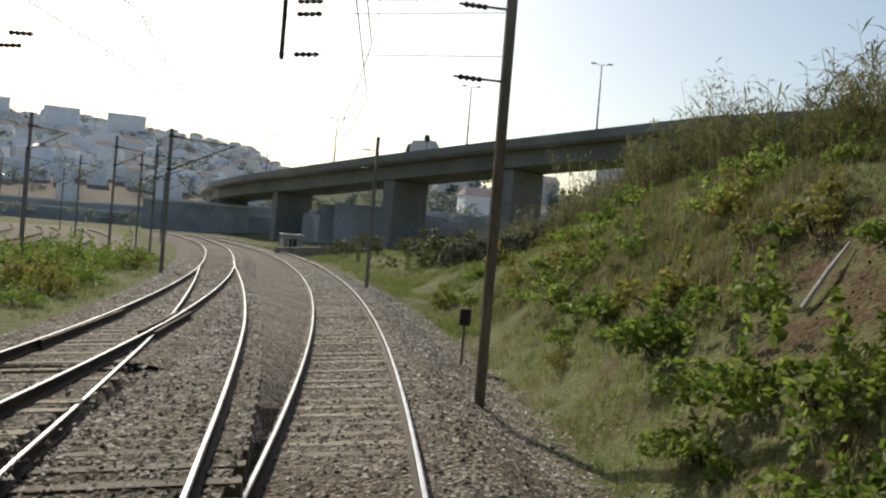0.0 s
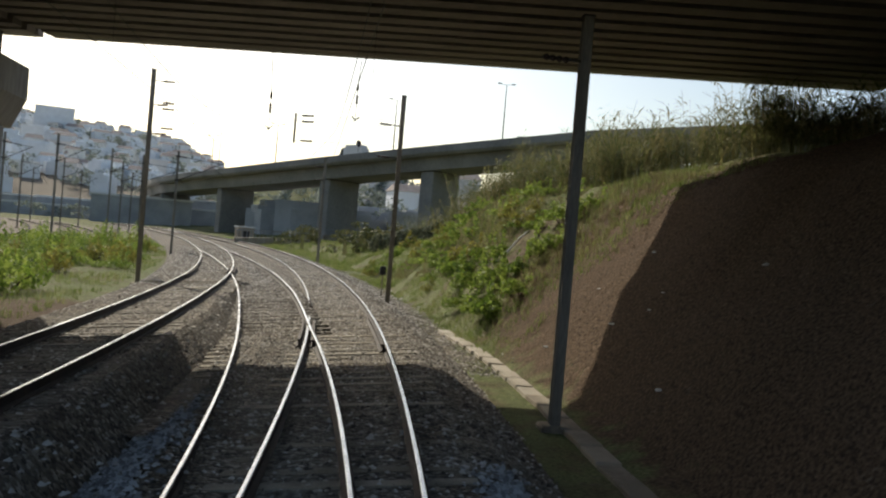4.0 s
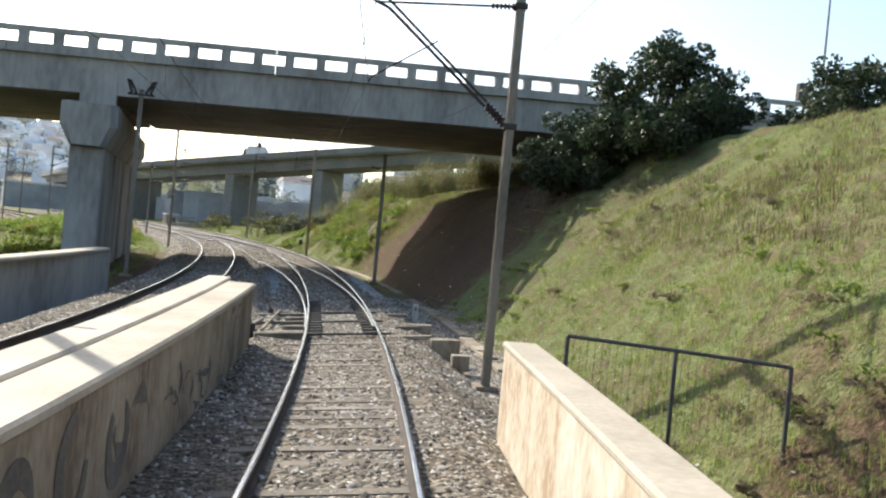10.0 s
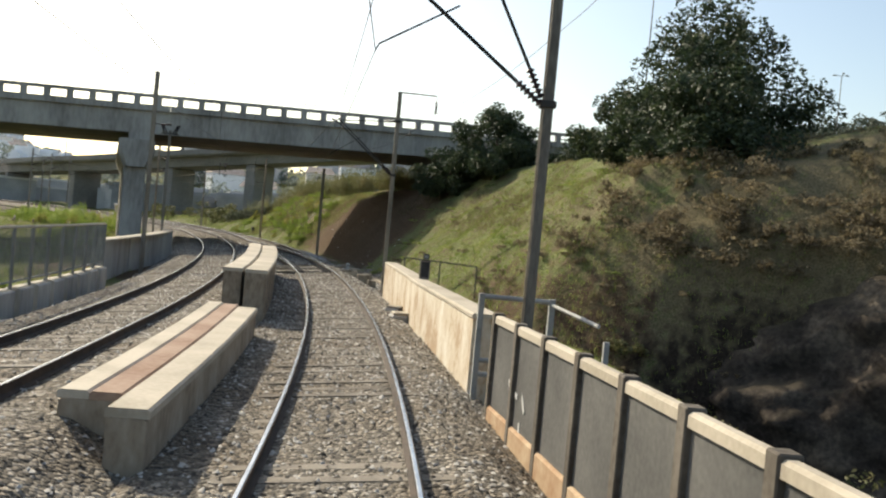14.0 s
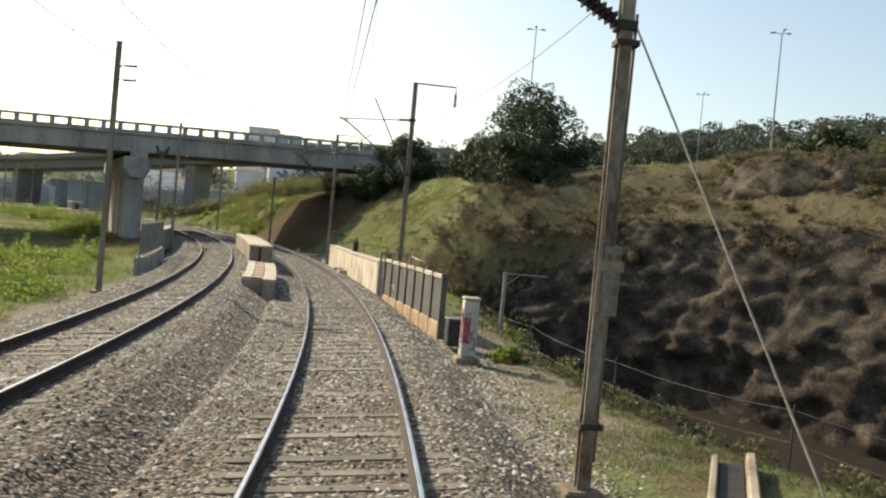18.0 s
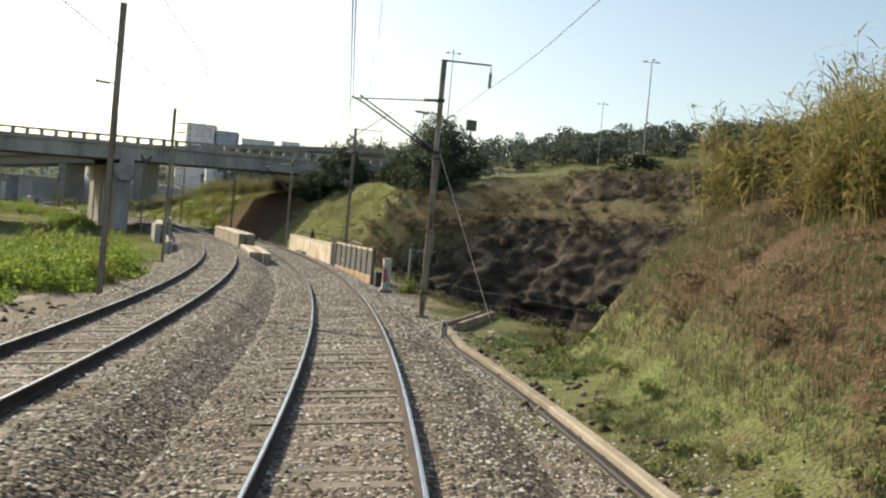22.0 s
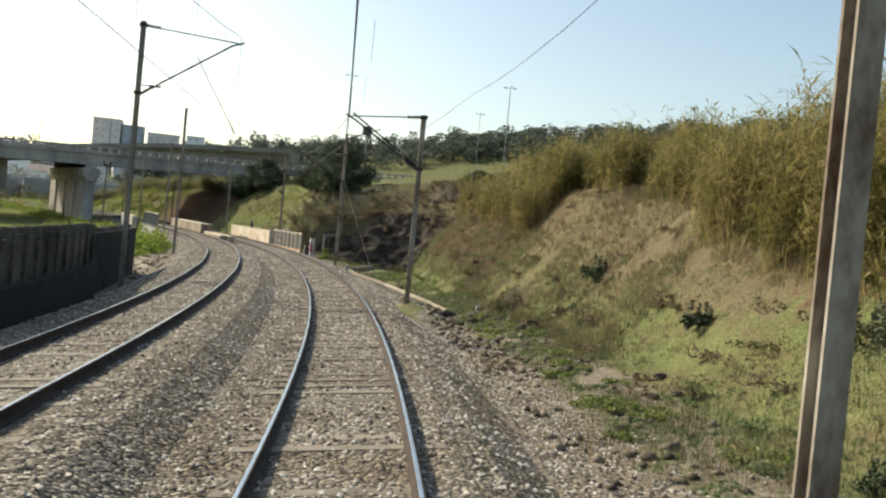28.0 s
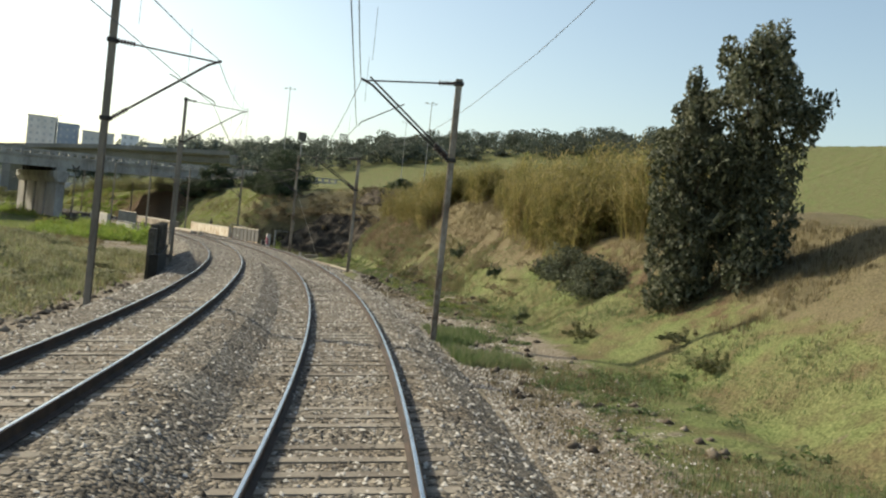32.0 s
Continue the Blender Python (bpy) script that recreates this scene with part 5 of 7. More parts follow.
# cabinet, markers, trackside post and loose blocks
cabm = material("painted_white_cabinet", [(0.42, 0.40, 0.37), (0.62, 0.60, 0.57)], 2, 20, 0.8, 0.2)
cab = thing("trackside_cabinet", frame_at(-77, 3.15, -0.45), "white concrete cabinet with pink graffiti and a dark base", "cabinet")
part("body", cube(-0.19, 0.19, -0.2, 0.2, 0, 1.42, 0.03), cabm, cab)
part("lid", cube(-0.22, 0.22, -0.23, 0.23, 1.424, 1.5, 0.03), M_COPING, cab)
part("base", cube(-0.3, 0.3, -0.3, 0.3, -0.3, 0.0, 0.03), M_WALL, cab)
M_PINK = material("pink_spray_paint", [(0.35, 0.08, 0.12), (0.5, 0.16, 0.2)], 3, 20, 0.8, 0.0)
part("paint_patch", cube(-0.17, 0.0, -0.204, -0.2005, 0.35, 1.0), M_PINK, cab, "pink spray paint")
for k, (y, z) in enumerate(((-0.1, 0.95), (0.05, 0.75), (-0.06, 0.5), (0.1, 0.35))):
    part("paint_scrawl", bar([(-0.193, y + 0.09 * math.cos(q), z + 0.15 * math.sin(q)) for q in np.linspace(k, k + 4.5, 9)], 0.012, 4), M_DARK, cab, "black spray scrawl")
    part("paint_scrawl", bar([(y * 0.6 + 0.08 * math.cos(q), -0.203, z + 0.15 * math.sin(q)) for q in np.linspace(k + 1, k + 5, 9)], 0.012, 4), M_DARK, cab, "black spray scrawl")
part("paint_patch", cube(-0.194, -0.1905, -0.15, 0.12, 0.5, 1.2), M_PINK, cab, "pink spray paint")
jb = thing("junction_box", frame_at(-74.6, 3.3, -0.5), "low dark cable box on the ballast shoulder", "cable box")
part("body", cube(-0.35, 0.35, -0.3, 0.3, 0, 0.7, 0.03), M_DARK, jb)
part("lid", cube(-0.38, 0.38, -0.33, 0.33, 0.703, 0.77, 0.02), M_PANEL, jb)
mk = thing("distance_marker", frame_at(-23, 2.8, -0.45), "small white concrete distance marker with a dark mark", "marker")
part("stone", cube(-0.09, 0.09, -0.06, 0.06, -0.2, 0.47, 0.015), cabm, mk)
part("mark", cube(-0.025, 0.025, -0.065, -0.0605, 0.24, 0.38), M_DARK, mk)
mk = thing("distance_marker", frame_at(-93.5, 3.1, -0.6), "short white marker post with a dark mark by the drain", "marker")
part("stone", cube(-0.1, 0.1, -0.06, 0.06, -0.2, 0.5, 0.02), cabm, mk)
part("mark", cube(-0.04, 0.04, -0.066, -0.0605, 0.32, 0.42), M_DARK, mk)
mk = thing("distance_marker", frame_at(-117.4, 5.6, -0.55), "short white marker post with a dark mark in the rubble", "marker")
part("stone", cube(-0.08, 0.08, -0.05, 0.05, -0.2, 0.42, 0.015), cabm, mk)
part("mark", cube(-0.03, 0.03, -0.056, -0.0505, 0.26, 0.36), M_DARK, mk)
tb = thing("telephone_post", frame_at(22.4, 2.95, -0.6), "small black box on a thin post beside the track", "post")
part("post", bar([(0, 0, -0.2), (0, 0, 1.1)], 0.035, 6), M_STEEL, tb)
part("box", cube(-0.14, 0.14, -0.1, 0.1, 1.0, 1.42, 0.02), M_DARK, tb)
for s, lat in ((-48.2, 1.85), (-50.2, 1.8)):
    lb = thing("concrete_block", frame_at(s, lat, -0.28, random.uniform(-0.4, 0.4)), "loose dark concrete block on the ballast", "block", "loose blocks")
    part("block", cube(-0.25, 0.25, -0.3, 0.3, 0, 0.28, 0.05), M_CONCRETE, lb)
    part("top", cube(-0.2, 0.3, -0.25, 0.2, 0.283, 0.36, 0.03), M_COPING, lb)

# drain channel and kerb along the foot of the bank
dr = thing("drain_channel", frame_at(-100, 3.3), "narrow pale concrete drain channel along the bank", "drain")
M_LID = material("dusty_trough_lid", [(0.22, 0.18, 0.13), (0.36, 0.31, 0.24)], 1.2, 14, 0.9, 0.4, vary=0.4)
# channel floors coloured near black for the shade inside a deeper cut
M_CHANNEL_SHADE = material("channel_shade", [(0.015, 0.013, 0.01), (0.045, 0.038, 0.03)], 2, 15, 0.7, 0.3)
COURSE = ((-116.8, 4.55), (-111, 4.15), (-104, 3.75), (-96, 3.2), (-91.5, 3.4))
for (q, a), (s, b) in zip(COURSE, COURSE[1:]):
    run(dr, "channel_floor", q, s, a - 0.2, a - 0.02, -0.95, -0.55, M_CHANNEL_SHADE, "dark channel floor with its shade painted in", b0=b - 0.2, b1=b - 0.02)
    run(dr, "kerb", q, s, a, a + 0.22, -0.95, -0.46, M_LID, "pale worn kerb", b0=b, b1=b + 0.22)
for name, d0, d1, top, mat in (("channel_wall", -0.34, -0.22, -0.4, M_LID), ("channel_floor", -0.22, 0.2, -0.52, M_CHANNEL_SHADE), ("channel_wall", 0.2, 0.36, -0.34, M_WALL)):
    run(dr, name, -91.5, -86, 3.6 + d0, 3.6 + d1, -1.2, top, mat, b0=6.0 + d0, b1=6.0 + d1)
kb = thing("cable_trough", frame_at(-12, 3.6), "row of pale concrete trough lids along the bank", "cable trough")
for s in np.arange(-40, 9, 1.0):
    lat = float(np.interp(s, (-40, -22, 1.4, 7.8), (3.9, 3.95, 3.79, 3.46)))
    if random.random() < (0.28 if s < -6 else 0.04):
        continue
    part("lid", cube(-0.19, 0.19, -0.485, 0.485, 0, 0.1, 0.012), M_COPING if s > -3 else M_LID, kb, m=kb.matrix_world.inverted() @ Matrix.Translation(on_soil(s, lat, -0.02 + random.uniform(-0.02, 0.03))) @ Matrix.Rotation(heading(s) + random.uniform(-0.04, 0.04), 4, "Z"))

# retaining wall on the left
M_OLD = material("dark_mossy_masonry", [(0.035, 0.032, 0.026), (0.085, 0.078, 0.064), (0.16, 0.145, 0.12)], 0.8, 8, 0.95, 0.6)
M_OLD_LOW = material("black_masonry", [(0.012, 0.012, 0.011), (0.03, 0.029, 0.025)], 1.2, 8, 0.95, 0.6)
rw = thing("retaining_wall", frame_at(-130, -7), "dark mossy concrete wall with a ragged top and a black foot", "wall")
for k in range(12):
    run(rw, "wall_panel", -133.8 + 1.04 * k, -132.9 + 1.04 * k, -7.47 - 0.06 * k, -7.2 - 0.06 * k, -1.2, 1.62 - 0.05 * (k % 3), M_OLD)
    run(rw, "wall_post", -132.9 + 1.04 * k, -132.76 + 1.04 * k, -7.5 - 0.06 * k, -7.12 - 0.06 * k, -1.2, 1.78, M_OLD)
run(rw, "base_course", -134.2, -121, -7.3, -6.95, -1.2, 0.55, M_OLD_LOW, "black base course", b0=-8.05, b1=-7.72)
s = -121.2
while s < -109:
    w = random.uniform(0.22, 0.5)
    off = 0.05 * (s + 121)
    run(rw, "top_stone", s, s + w, -8.28 - off, -8.06 - off, 1.44, 1.5 + random.uniform(0.0, 0.12), M_OLD)
    s += w + random.uniform(0.03, 0.14)
for s, z in ((-133.2, 0.62), (-127, 1.0)):
    part("pale_patch", cube(-0.012, 0.012, -0.1, 0.1, -0.06, 0.06, 0.01), M_COPING, rw, "pale broken concrete", m=rw.matrix_world.inverted() @ frame_at(s, -7.195 - 0.0577 * (s + 133.8), z))
run(rw, "wall_block", -121.3, -108.2, -8.3, -7.95, -1.2, 1.45, M_OLD_LOW, "black wall length", b0=-8.9, b1=-8.5)

# ---- plants ----
def quads(centres, along_v, across_v):
    """Arrays of leaf quads: centre, half length vector, half width vector. Pointed at one end."""
    v = np.stack([centres - along_v, centres + across_v - 0.1 * along_v, centres + along_v, centres - across_v - 0.1 * along_v], 1)
    return v.reshape(-1, 3), np.arange(len(v) * 4).reshape(-1, 4)


def rand_dirs(n, flat=1.0):
    d = rng.normal(size=(n, 3))
    d[:, 2] *= flat
    return d / np.linalg.norm(d, axis=1, keepdims=True)


def cloud(blobs, count, long, wide, droop=0.0):
    """Leaves on the skins of blobs (x, y, z, rx, ry, rz)."""
    blobs = np.array(blobs, float)
    pick = rng.choice(len(blobs), count, p=blobs[:, 3] * blobs[:, 5] / (blobs[:, 3] * blobs[:, 5]).sum())
    d = rand_dirs(count)
    r = rng.uniform(0.62, 1.08, (count, 1)) ** 0.7
    c = blobs[pick, :3] + d * blobs[pick, 3:] * r
    a = rand_dirs(count, 0.7)
    a[:, 2] -= droop
    w = np.cross(a, rand_dirs(count))
    w /= np.linalg.norm(w, axis=1, keepdims=True) + 1e-6
    size = rng.uniform(0.6, 1.4, (count, 1))
    return quads(c, a * long * size, w * wide * size)


def leaf_part(name, data, mat, parent, label="", m=None):
    return part(name, quick_mesh(name, *data, mat), None, parent, label, m=m)


def bush(m, mat, count, wide, high, label, leaf=0.055, name="bush", group="bushes"):
    """A shrub of many small tufts and a few long shoots; the tufts near its middle stand higher."""
    th = thing(name, m, label, "bush", group)
    blobs = []
    for _ in range(17):
        a, r = rng.uniform(0, 6.28), wide * rng.random() ** 0.6
        k = wide * rng.uniform(0.14, 0.32)
        blobs.append((r * math.cos(a), r * math.sin(a) * 0.8, high * max(0.08, rng.uniform(0.35, 0.85) * (1.05 - 0.75 * r / wide)), k, k, high * rng.uniform(0.12, 0.3)))
    for _ in range(4):
        a, r = rng.uniform(0, 6.28), wide * rng.uniform(0.1, 0.6)
        blobs.append((r * math.cos(a), r * math.sin(a), high * rng.uniform(0.85, 1.15), 0.07 * wide, 0.07 * wide, high * 0.3))
    leaf_part("foliage", cloud(blobs, count, leaf, leaf * 0.55), mat, th)
    for b in blobs[:3]:
        part("stem", bar([(0, 0, -0.2), (b[0] * 0.5, b[1] * 0.5, b[2] * 0.6), (b[0], b[1], b[2])], [0.03, 0.02, 0.008], 5), M_BARK, th)
    return th


def put(s, lat, size=1.0, tall=1.0, spin=None, sink=0.05):
    p = on_soil(s, lat, -sink)
    return Matrix.Translation(p) @ Matrix.Rotation(random.uniform(0, 6.28) if spin is None else spin, 4, "Z") @ Matrix.Diagonal((size, size, size * tall, 1))


def grass(name, count, s0, s1, a0, a1, mat, low, high, blades, label, thin=0.012, keep=None, lean=0.5, simple=True, above=False):
    """Tufts of blades scattered over a strip beside the line."""
    s, lat = rng.uniform(s0, s1, count), rng.uniform(a0, a1, count)
    p = along(s, lat, 0 * s)
    patch = np.array([NOISY((x * 0.22, y * 0.22, 1)) + 0.5 * NOISY((x * 0.9, y * 0.9, 2)) for x, y, z in p])
    ok = patch > (-0.1 if keep is None else keep)
    if above:
        ok &= lat > np.interp(s, BANK_S, L2) - 0.9
    p, patch = p[ok], patch[ok]
    p[:, 2] = surf(p[:, 0], p[:, 1]) - 0.03
    n = len(p)
    root = np.repeat(p, blades, 0) + np.c_[rng.normal(0, 0.07, (n * blades, 2)), np.zeros(n * blades)]
    h = np.repeat(rng.uniform(low, high, n) * (0.7 + 0.6 * np.clip(patch, 0, 1)), blades) * rng.uniform(0.6, 1.2, n * blades)
    az = rng.uniform(0, 6.28, n * blades)
    out = np.stack([np.cos(az), np.sin(az), 0 * az], 1)
    side = np.stack([-np.sin(az), np.cos(az), 0 * az], 1) * (thin * (0.7 + h[:, None]))
    bend = rng.uniform(0.1, 1.0, (n * blades, 1)) * lean * h[:, None]
    up = np.array([[0, 0, 1.0]])
    mid = root + up * h[:, None] * 0.6 + out * bend * 0.4
    tip = root + up * h[:, None] + out * bend
    v = np.stack([root - side, root + side, tip], 1) if simple else np.stack([root - side, root + side, mid + side * 0.8, tip, mid - side * 0.8], 1)
    k = v.shape[1]
    ob = new(name, quick_mesh(name, v.reshape(-1, 3), np.arange(len(v) * k).reshape(-1, k), mat))
    return tagged(ob, label, "grass", kind="stuff")


grass("bank_grass", 24000, 2, 60, 3.6, 11, M_GRASS, 0.1, 0.32, 5, "green grass and weeds on the bank", keep=-0.3)
grass("bank_grass", 9000, 4, 34, 5, 10, M_STRAW, 0.1, 0.3, 5, "dry grass between the shrubs", keep=-0.2)
grass("bank_grass", 30000, -58, -22, 4.4, 13.5, M_LIME, 0.06, 0.2, 5, "short green grass on the bank", keep=-0.3)
grass("verge_grass", 7000, -101, -84, 3.9, 8.5, M_TURF, 0.05, 0.16, 6, "patchy grass round the drain", keep=-0.2)
grass("verge_grass", 2500, -101, -84, 3.9, 8.5, M_STRAW, 0.05, 0.2, 6, "dry grass round the drain", keep=-0.1)
grass("bank_grass", 21000, -128, -90, 4.6, 9.4, M_TURF, 0.06, 0.22, 5, "green grass along the foot of the bank", keep=-0.15)
grass("verge_grass", 9000, -174, -140, 4.2, 9.5, M_TURF, 0.03, 0.1, 6, "short green turf beside the ballast", keep=0.0)
grass("verge_grass", 2100, -151, -142.5, 3.0, 4.7, M_TURF, 0.15, 0.36, 7, "long green grass round the foot of the pole", keep=-0.25)
grass("verge_grass", 1600, -92, -66, 3.8, 6.2, M_STRAW, 0.04, 0.14, 6, "sparse dry grass along the edge of the bay", keep=-0.1)
grass("verge_grass", 6000, -172, -100, 3.2, 6.5, M_STRAW, 0.06, 0.22, 6, "dry grass along the verge", keep=0.0)
grass("bank_grass", 21000, -175, -124, 4.6, 10, M_TURF, 0.04, 0.16, 6, "green grass on the bank", keep=-0.15)
grass("bank_grass", 5000, -175, -124, 5.4, 12, M_STRAW, 0.06, 0.22, 6, "dry grass among the green on the bank", keep=-0.1)
grass("brow_grass", 24000, -92, -45, 8.5, 34, M_STRAW, 0.12, 0.4, 6, "dry grass on top of the rocky bank", keep=-0.2, above=True)
grass("brow_grass", 16000, -92, -45, 8.0, 34, M_GRASS, 0.1, 0.3, 6, "green grass on top of the rocky bank", keep=0.05, above=True)
grass("dry_grass", 6000, -152, -128, 9.5, 15, M_STRAW, 0.12, 0.4, 6, "dry brown grass high on the bank", keep=-0.3)
grass("dry_grass", 15000, -128, -90, 6.2, 15, M_STRAW, 0.12, 0.42, 6, "dry brown grass on the bank", keep=-0.3)
grass("brow_grass", 14000, -60, -12, 8, 18, M_STRAW, 0.1, 0.35, 6, "dry straw-coloured grass on the slope", keep=-0.05)
grass("field_grass", 24000, -88, 56, -26, -8.4, M_GRASS, 0.12, 0.45, 5, "lush green grass beside the far track", 0.014, keep=-0.2)
grass("field_grass", 16000, -118, -72, -34, -13, M_STRAW, 0.12, 0.45, 6, "dry grass in the field", 0.014, keep=-0.3)
grass("field_grass", 8000, -178, -116, -27, -8.0, M_STRAW, 0.12, 0.45, 6, "tall dry grass on the mound", 0.012, keep=-0.3)
grass("field_grass", 19000, -178, -112, -27, -8.4, M_SAGE, 0.15, 0.5, 6, "pale grey-green weeds on the mound", 0.014, keep=-0.2)
grass("field_grass", 14000, -178, -116, -27, -8.0, M_GRASS, 0.1, 0.35, 6, "green grass on the mound", 0.012, keep=-0.15)
grass("verge_grass", 2600, -108, -86, -17, -8.8, M_STRAW, 0.06, 0.2, 6, "sparse dry grass on the bare ground", keep=-0.1)
grass("verge_grass", 1500, -108, -86, -17, -8.6, M_TURF, 0.06, 0.2, 6, "sparse green weeds on the bare ground", keep=0.05)
grass("far_grass", 12000, 40, 130, 4, 30, M_GRASS, 0.2, 0.6, 5, "green verge grass by the road", 0.02, keep=-0.25)


def reeds(name, count, spots, low, high, label, mat=None):
    """Tall canes with long arching leaves: spots are (s0, s1, lat0, lat1)."""
    share = np.array([(b - a) * (d - c) for a, b, c, d in spots], float)
    pick = rng.choice(len(spots), count, p=share / share.sum())
    box4 = np.array(spots, float)[pick]
    s, lat = box4[:, 0] + rng.random(count) * (box4[:, 1] - box4[:, 0]), box4[:, 2] + rng.random(count) * (box4[:, 3] - box4[:, 2])
    p = along(s, lat, 0 * s)
    clump = np.array([NOISY((x * 0.42, y * 0.42, 4)) + 0.4 * NOISY((x * 1.1, y * 1.1, 6)) for x, y, z in p])
    p, clump = p[clump > -0.22], clump[clump > -0.22]
    n = len(p)
    p[:, 2] = surf(p[:, 0], p[:, 1]) - 0.05
    h = rng.uniform(low, high, n) * (0.6 + 0.75 * np.clip(clump + 0.2, 0, 1))
    lean = rng.normal(0, 0.15, (n, 2)) + np.array([[0.5 * NOISY((x * 0.7, y * 0.7, 8)), 0.5 * NOISY((x * 0.7, y * 0.7, 12))] for x, y, z in p])
    top = p + np.c_[lean * h[:, None], h]
    az = rng.uniform(0, 6.28, n)
    wide = np.stack([np.cos(az), np.sin(az), 0 * az], 1) * 0.014
    stem = np.stack([p - wide, p + wide, top + wide * 0.4, top - wide * 0.4], 1)
    leaves = 12
    u = rng.uniform(0.25, 1.0, (n, leaves, 1))
    base = p[:, None] * (1 - u) + top[:, None] * u
    az = rng.uniform(0, 6.28, (n, leaves))
    out = np.stack([np.cos(az), np.sin(az), rng.uniform(-0.1, 0.9, (n, leaves))], -1)
    length = rng.uniform(0.3, 0.65, (n, leaves, 1))
    side = np.stack([-np.sin(az), np.cos(az), 0 * az], -1) * 0.028
    tip = base + out * length - np.array([0, 0, 0.12])
    mid = base + out * length * 0.5
    leaf = np.stack([base, mid + side, tip, mid - side], 2).reshape(-1, 4, 3)
    v = np.concatenate([stem, leaf])
    ob = new(name, quick_mesh(name, v.reshape(-1, 3), np.arange(len(v) * 4).reshape(-1, 4), mat or M_REED))
    return tagged(ob, label, "reeds", kind="stuff")


reeds("cane_thicket", 3600, [(-142, -136, 11.3, 15.0), (-137, -126, 9.6, 14.5)], 1.8, 3.5, "tall golden giant cane thicket on the bank")
reeds("cane_thicket", 4800, [(-126, -111, 11.2, 14.5), (-111, -97.2, 8.9, 13.5)], 1.3, 2.6, "golden dry giant cane thicket on the bank")
reeds("cane_thicket", 5000, [(9.5, 40, 9.6, 15), (5, 9.5, 11.3, 15.5), (40, 60, 12, 19)], 1.6, 3.0, "green and yellow cane thicket above the bank", M_CANE)
reeds("cane_thicket", 1300, [(-4, 7, 12, 17)], 0.9, 2.0, "green and yellow canes beside the bridge", M_CANE)
reeds("cane_thicket", 1100, [(-92, -80, 36, 42), (-63, -50, 27, 33)], 0.8, 1.7, "green canes behind the rocks", M_CANE)

bank_bush = [bush(put(24, 6.4), M_SHRUB, 1100, 0.8, 0.75, "leafy yellow-green shrub on the bank", group="shrubs on the bank"),
             bush(put(19, 5.6), M_SHRUB, 900, 0.95, 0.5, "low spreading green shrub on the bank", group="shrubs on the bank"),
             bush(put(14, 7.4), M_YELLOW, 800, 0.7, 0.8, "yellowing shrub with thin shoots on the bank", group="shrubs on the bank")]
for n in range(64):
    s = rng.uniform(5, 48)
    copy_thing(bank_bush[int(rng.choice([0, 0, 1, 1, 2]))], put(s, rng.uniform(4.2, 8.8) + 0.03 * (s - 9), rng.uniform(0.55, 1.25), rng.uniform(0.7, 1.1)))
for s, lat, k in ((7.5, 4.6, 1.3), (9.5, 5.2, 1.4), (8.2, 5.6, 1.0), (11.5, 5.0, 1.3), (13, 6.0, 1.1), (14.6, 5.2, 1.2)):
    copy_thing(bank_bush[0], put(s, lat, k))
field_bush = [bush(put(-94, -10), M_SHRUB, 1150, 1.2, 1.0, "bright green leafy bush beside the far track", group="bushes beside the far track"),
              bush(put(-85, -11), M_SHRUB, 1100, 1.5, 0.7, "wide low green bush beside the far track", group="bushes beside the far track"),
              bush(put(-86, -11), M_YELLOW, 1000, 0.9, 0.95, "yellow-green weedy bush beside the far track", group="bushes beside the far track")]
for s0, s1, a0, a1, k in ((-89, -78, -12.5, -9.2, 22), (-89, -64, -15.5, -9.4, 42), (22, 64, -21, -9.8, 74), (-16, 8, -16, -12.5, 8), (-70, -44, -18, -10.0, 22)):
    for n in range(k):
        copy_thing(field_bush[int(rng.choice([0, 0, 1, 1, 2]))], put(rng.uniform(s0, s1), rng.uniform(a0, a1), rng.uniform(0.8, 1.5), rng.uniform(0.8, 1.2)))
copy_thing(field_bush[0], put(13, -11.2, 1.5, 1.2))
copy_thing(field_bush[0], put(17, -12.4, 1.2, 1.2))
for s, lat, size in ((-122, 8.6, 1.0), (-131, 8.3, 0.8), (-140, 7.2, 0.6)):
    bush(put(s, lat, size), M_TREE, 1100, 0.7, 0.6, "small dark green bush on the bank", group="dark bushes on the bank")
bush(put(-76.2, 4.4), M_SHRUB, 900, 0.42, 0.75, "leafy green bush at the edge of the sunken bay", group="bushes by the bay")
scrub = bush(put(-136, 9.2), M_SCRUB, 900, 0.8, 0.5, "grey-green scrub at the foot of the bank", group="scrub on the bank")
for s, lat in ((-118, 6.6), (-150, 9.0), (-142, 9.4), (-110, 7.0), (-84, 7.6), (-79, 6.2), (-76, 4.4), (-96, 6.4), (-153, 8.6), (-146, 7.6), (-57, 9.5), (-64, 12), (-72, 14), (-50, 9)):
    copy_thing(scrub, put(s, lat, rng.uniform(0.7, 1.4), rng.uniform(0.7, 1.2)))



def low_plants(name, spots, each, leaf, mat, label):
    """Many small tussocks in one: spots are (s, lat, width, height), and a fifth number where they grow on rock at that height."""
    data, faces, base = [], [], 0
    for s, lat, wide, high, *rest in spots:
        p = at(s, lat, rest[0]) if rest else on_soil(s, lat)
        blobs = [(p.x + rng.normal(0, wide * 0.5), p.y + rng.normal(0, wide * 0.5), p.z + high * rng.uniform(0.1, 0.6), wide * 0.3, wide * 0.3, high * 0.4) for _ in range(5)]
        v, f = cloud(blobs, each, leaf, leaf * 0.4)
        data.append(v)
        faces.append(f + base)
        base += len(v)
    return tagged(new(name, quick_mesh(name, np.concatenate(data), np.concatenate(faces), mat)), label, "weeds", kind="stuff")


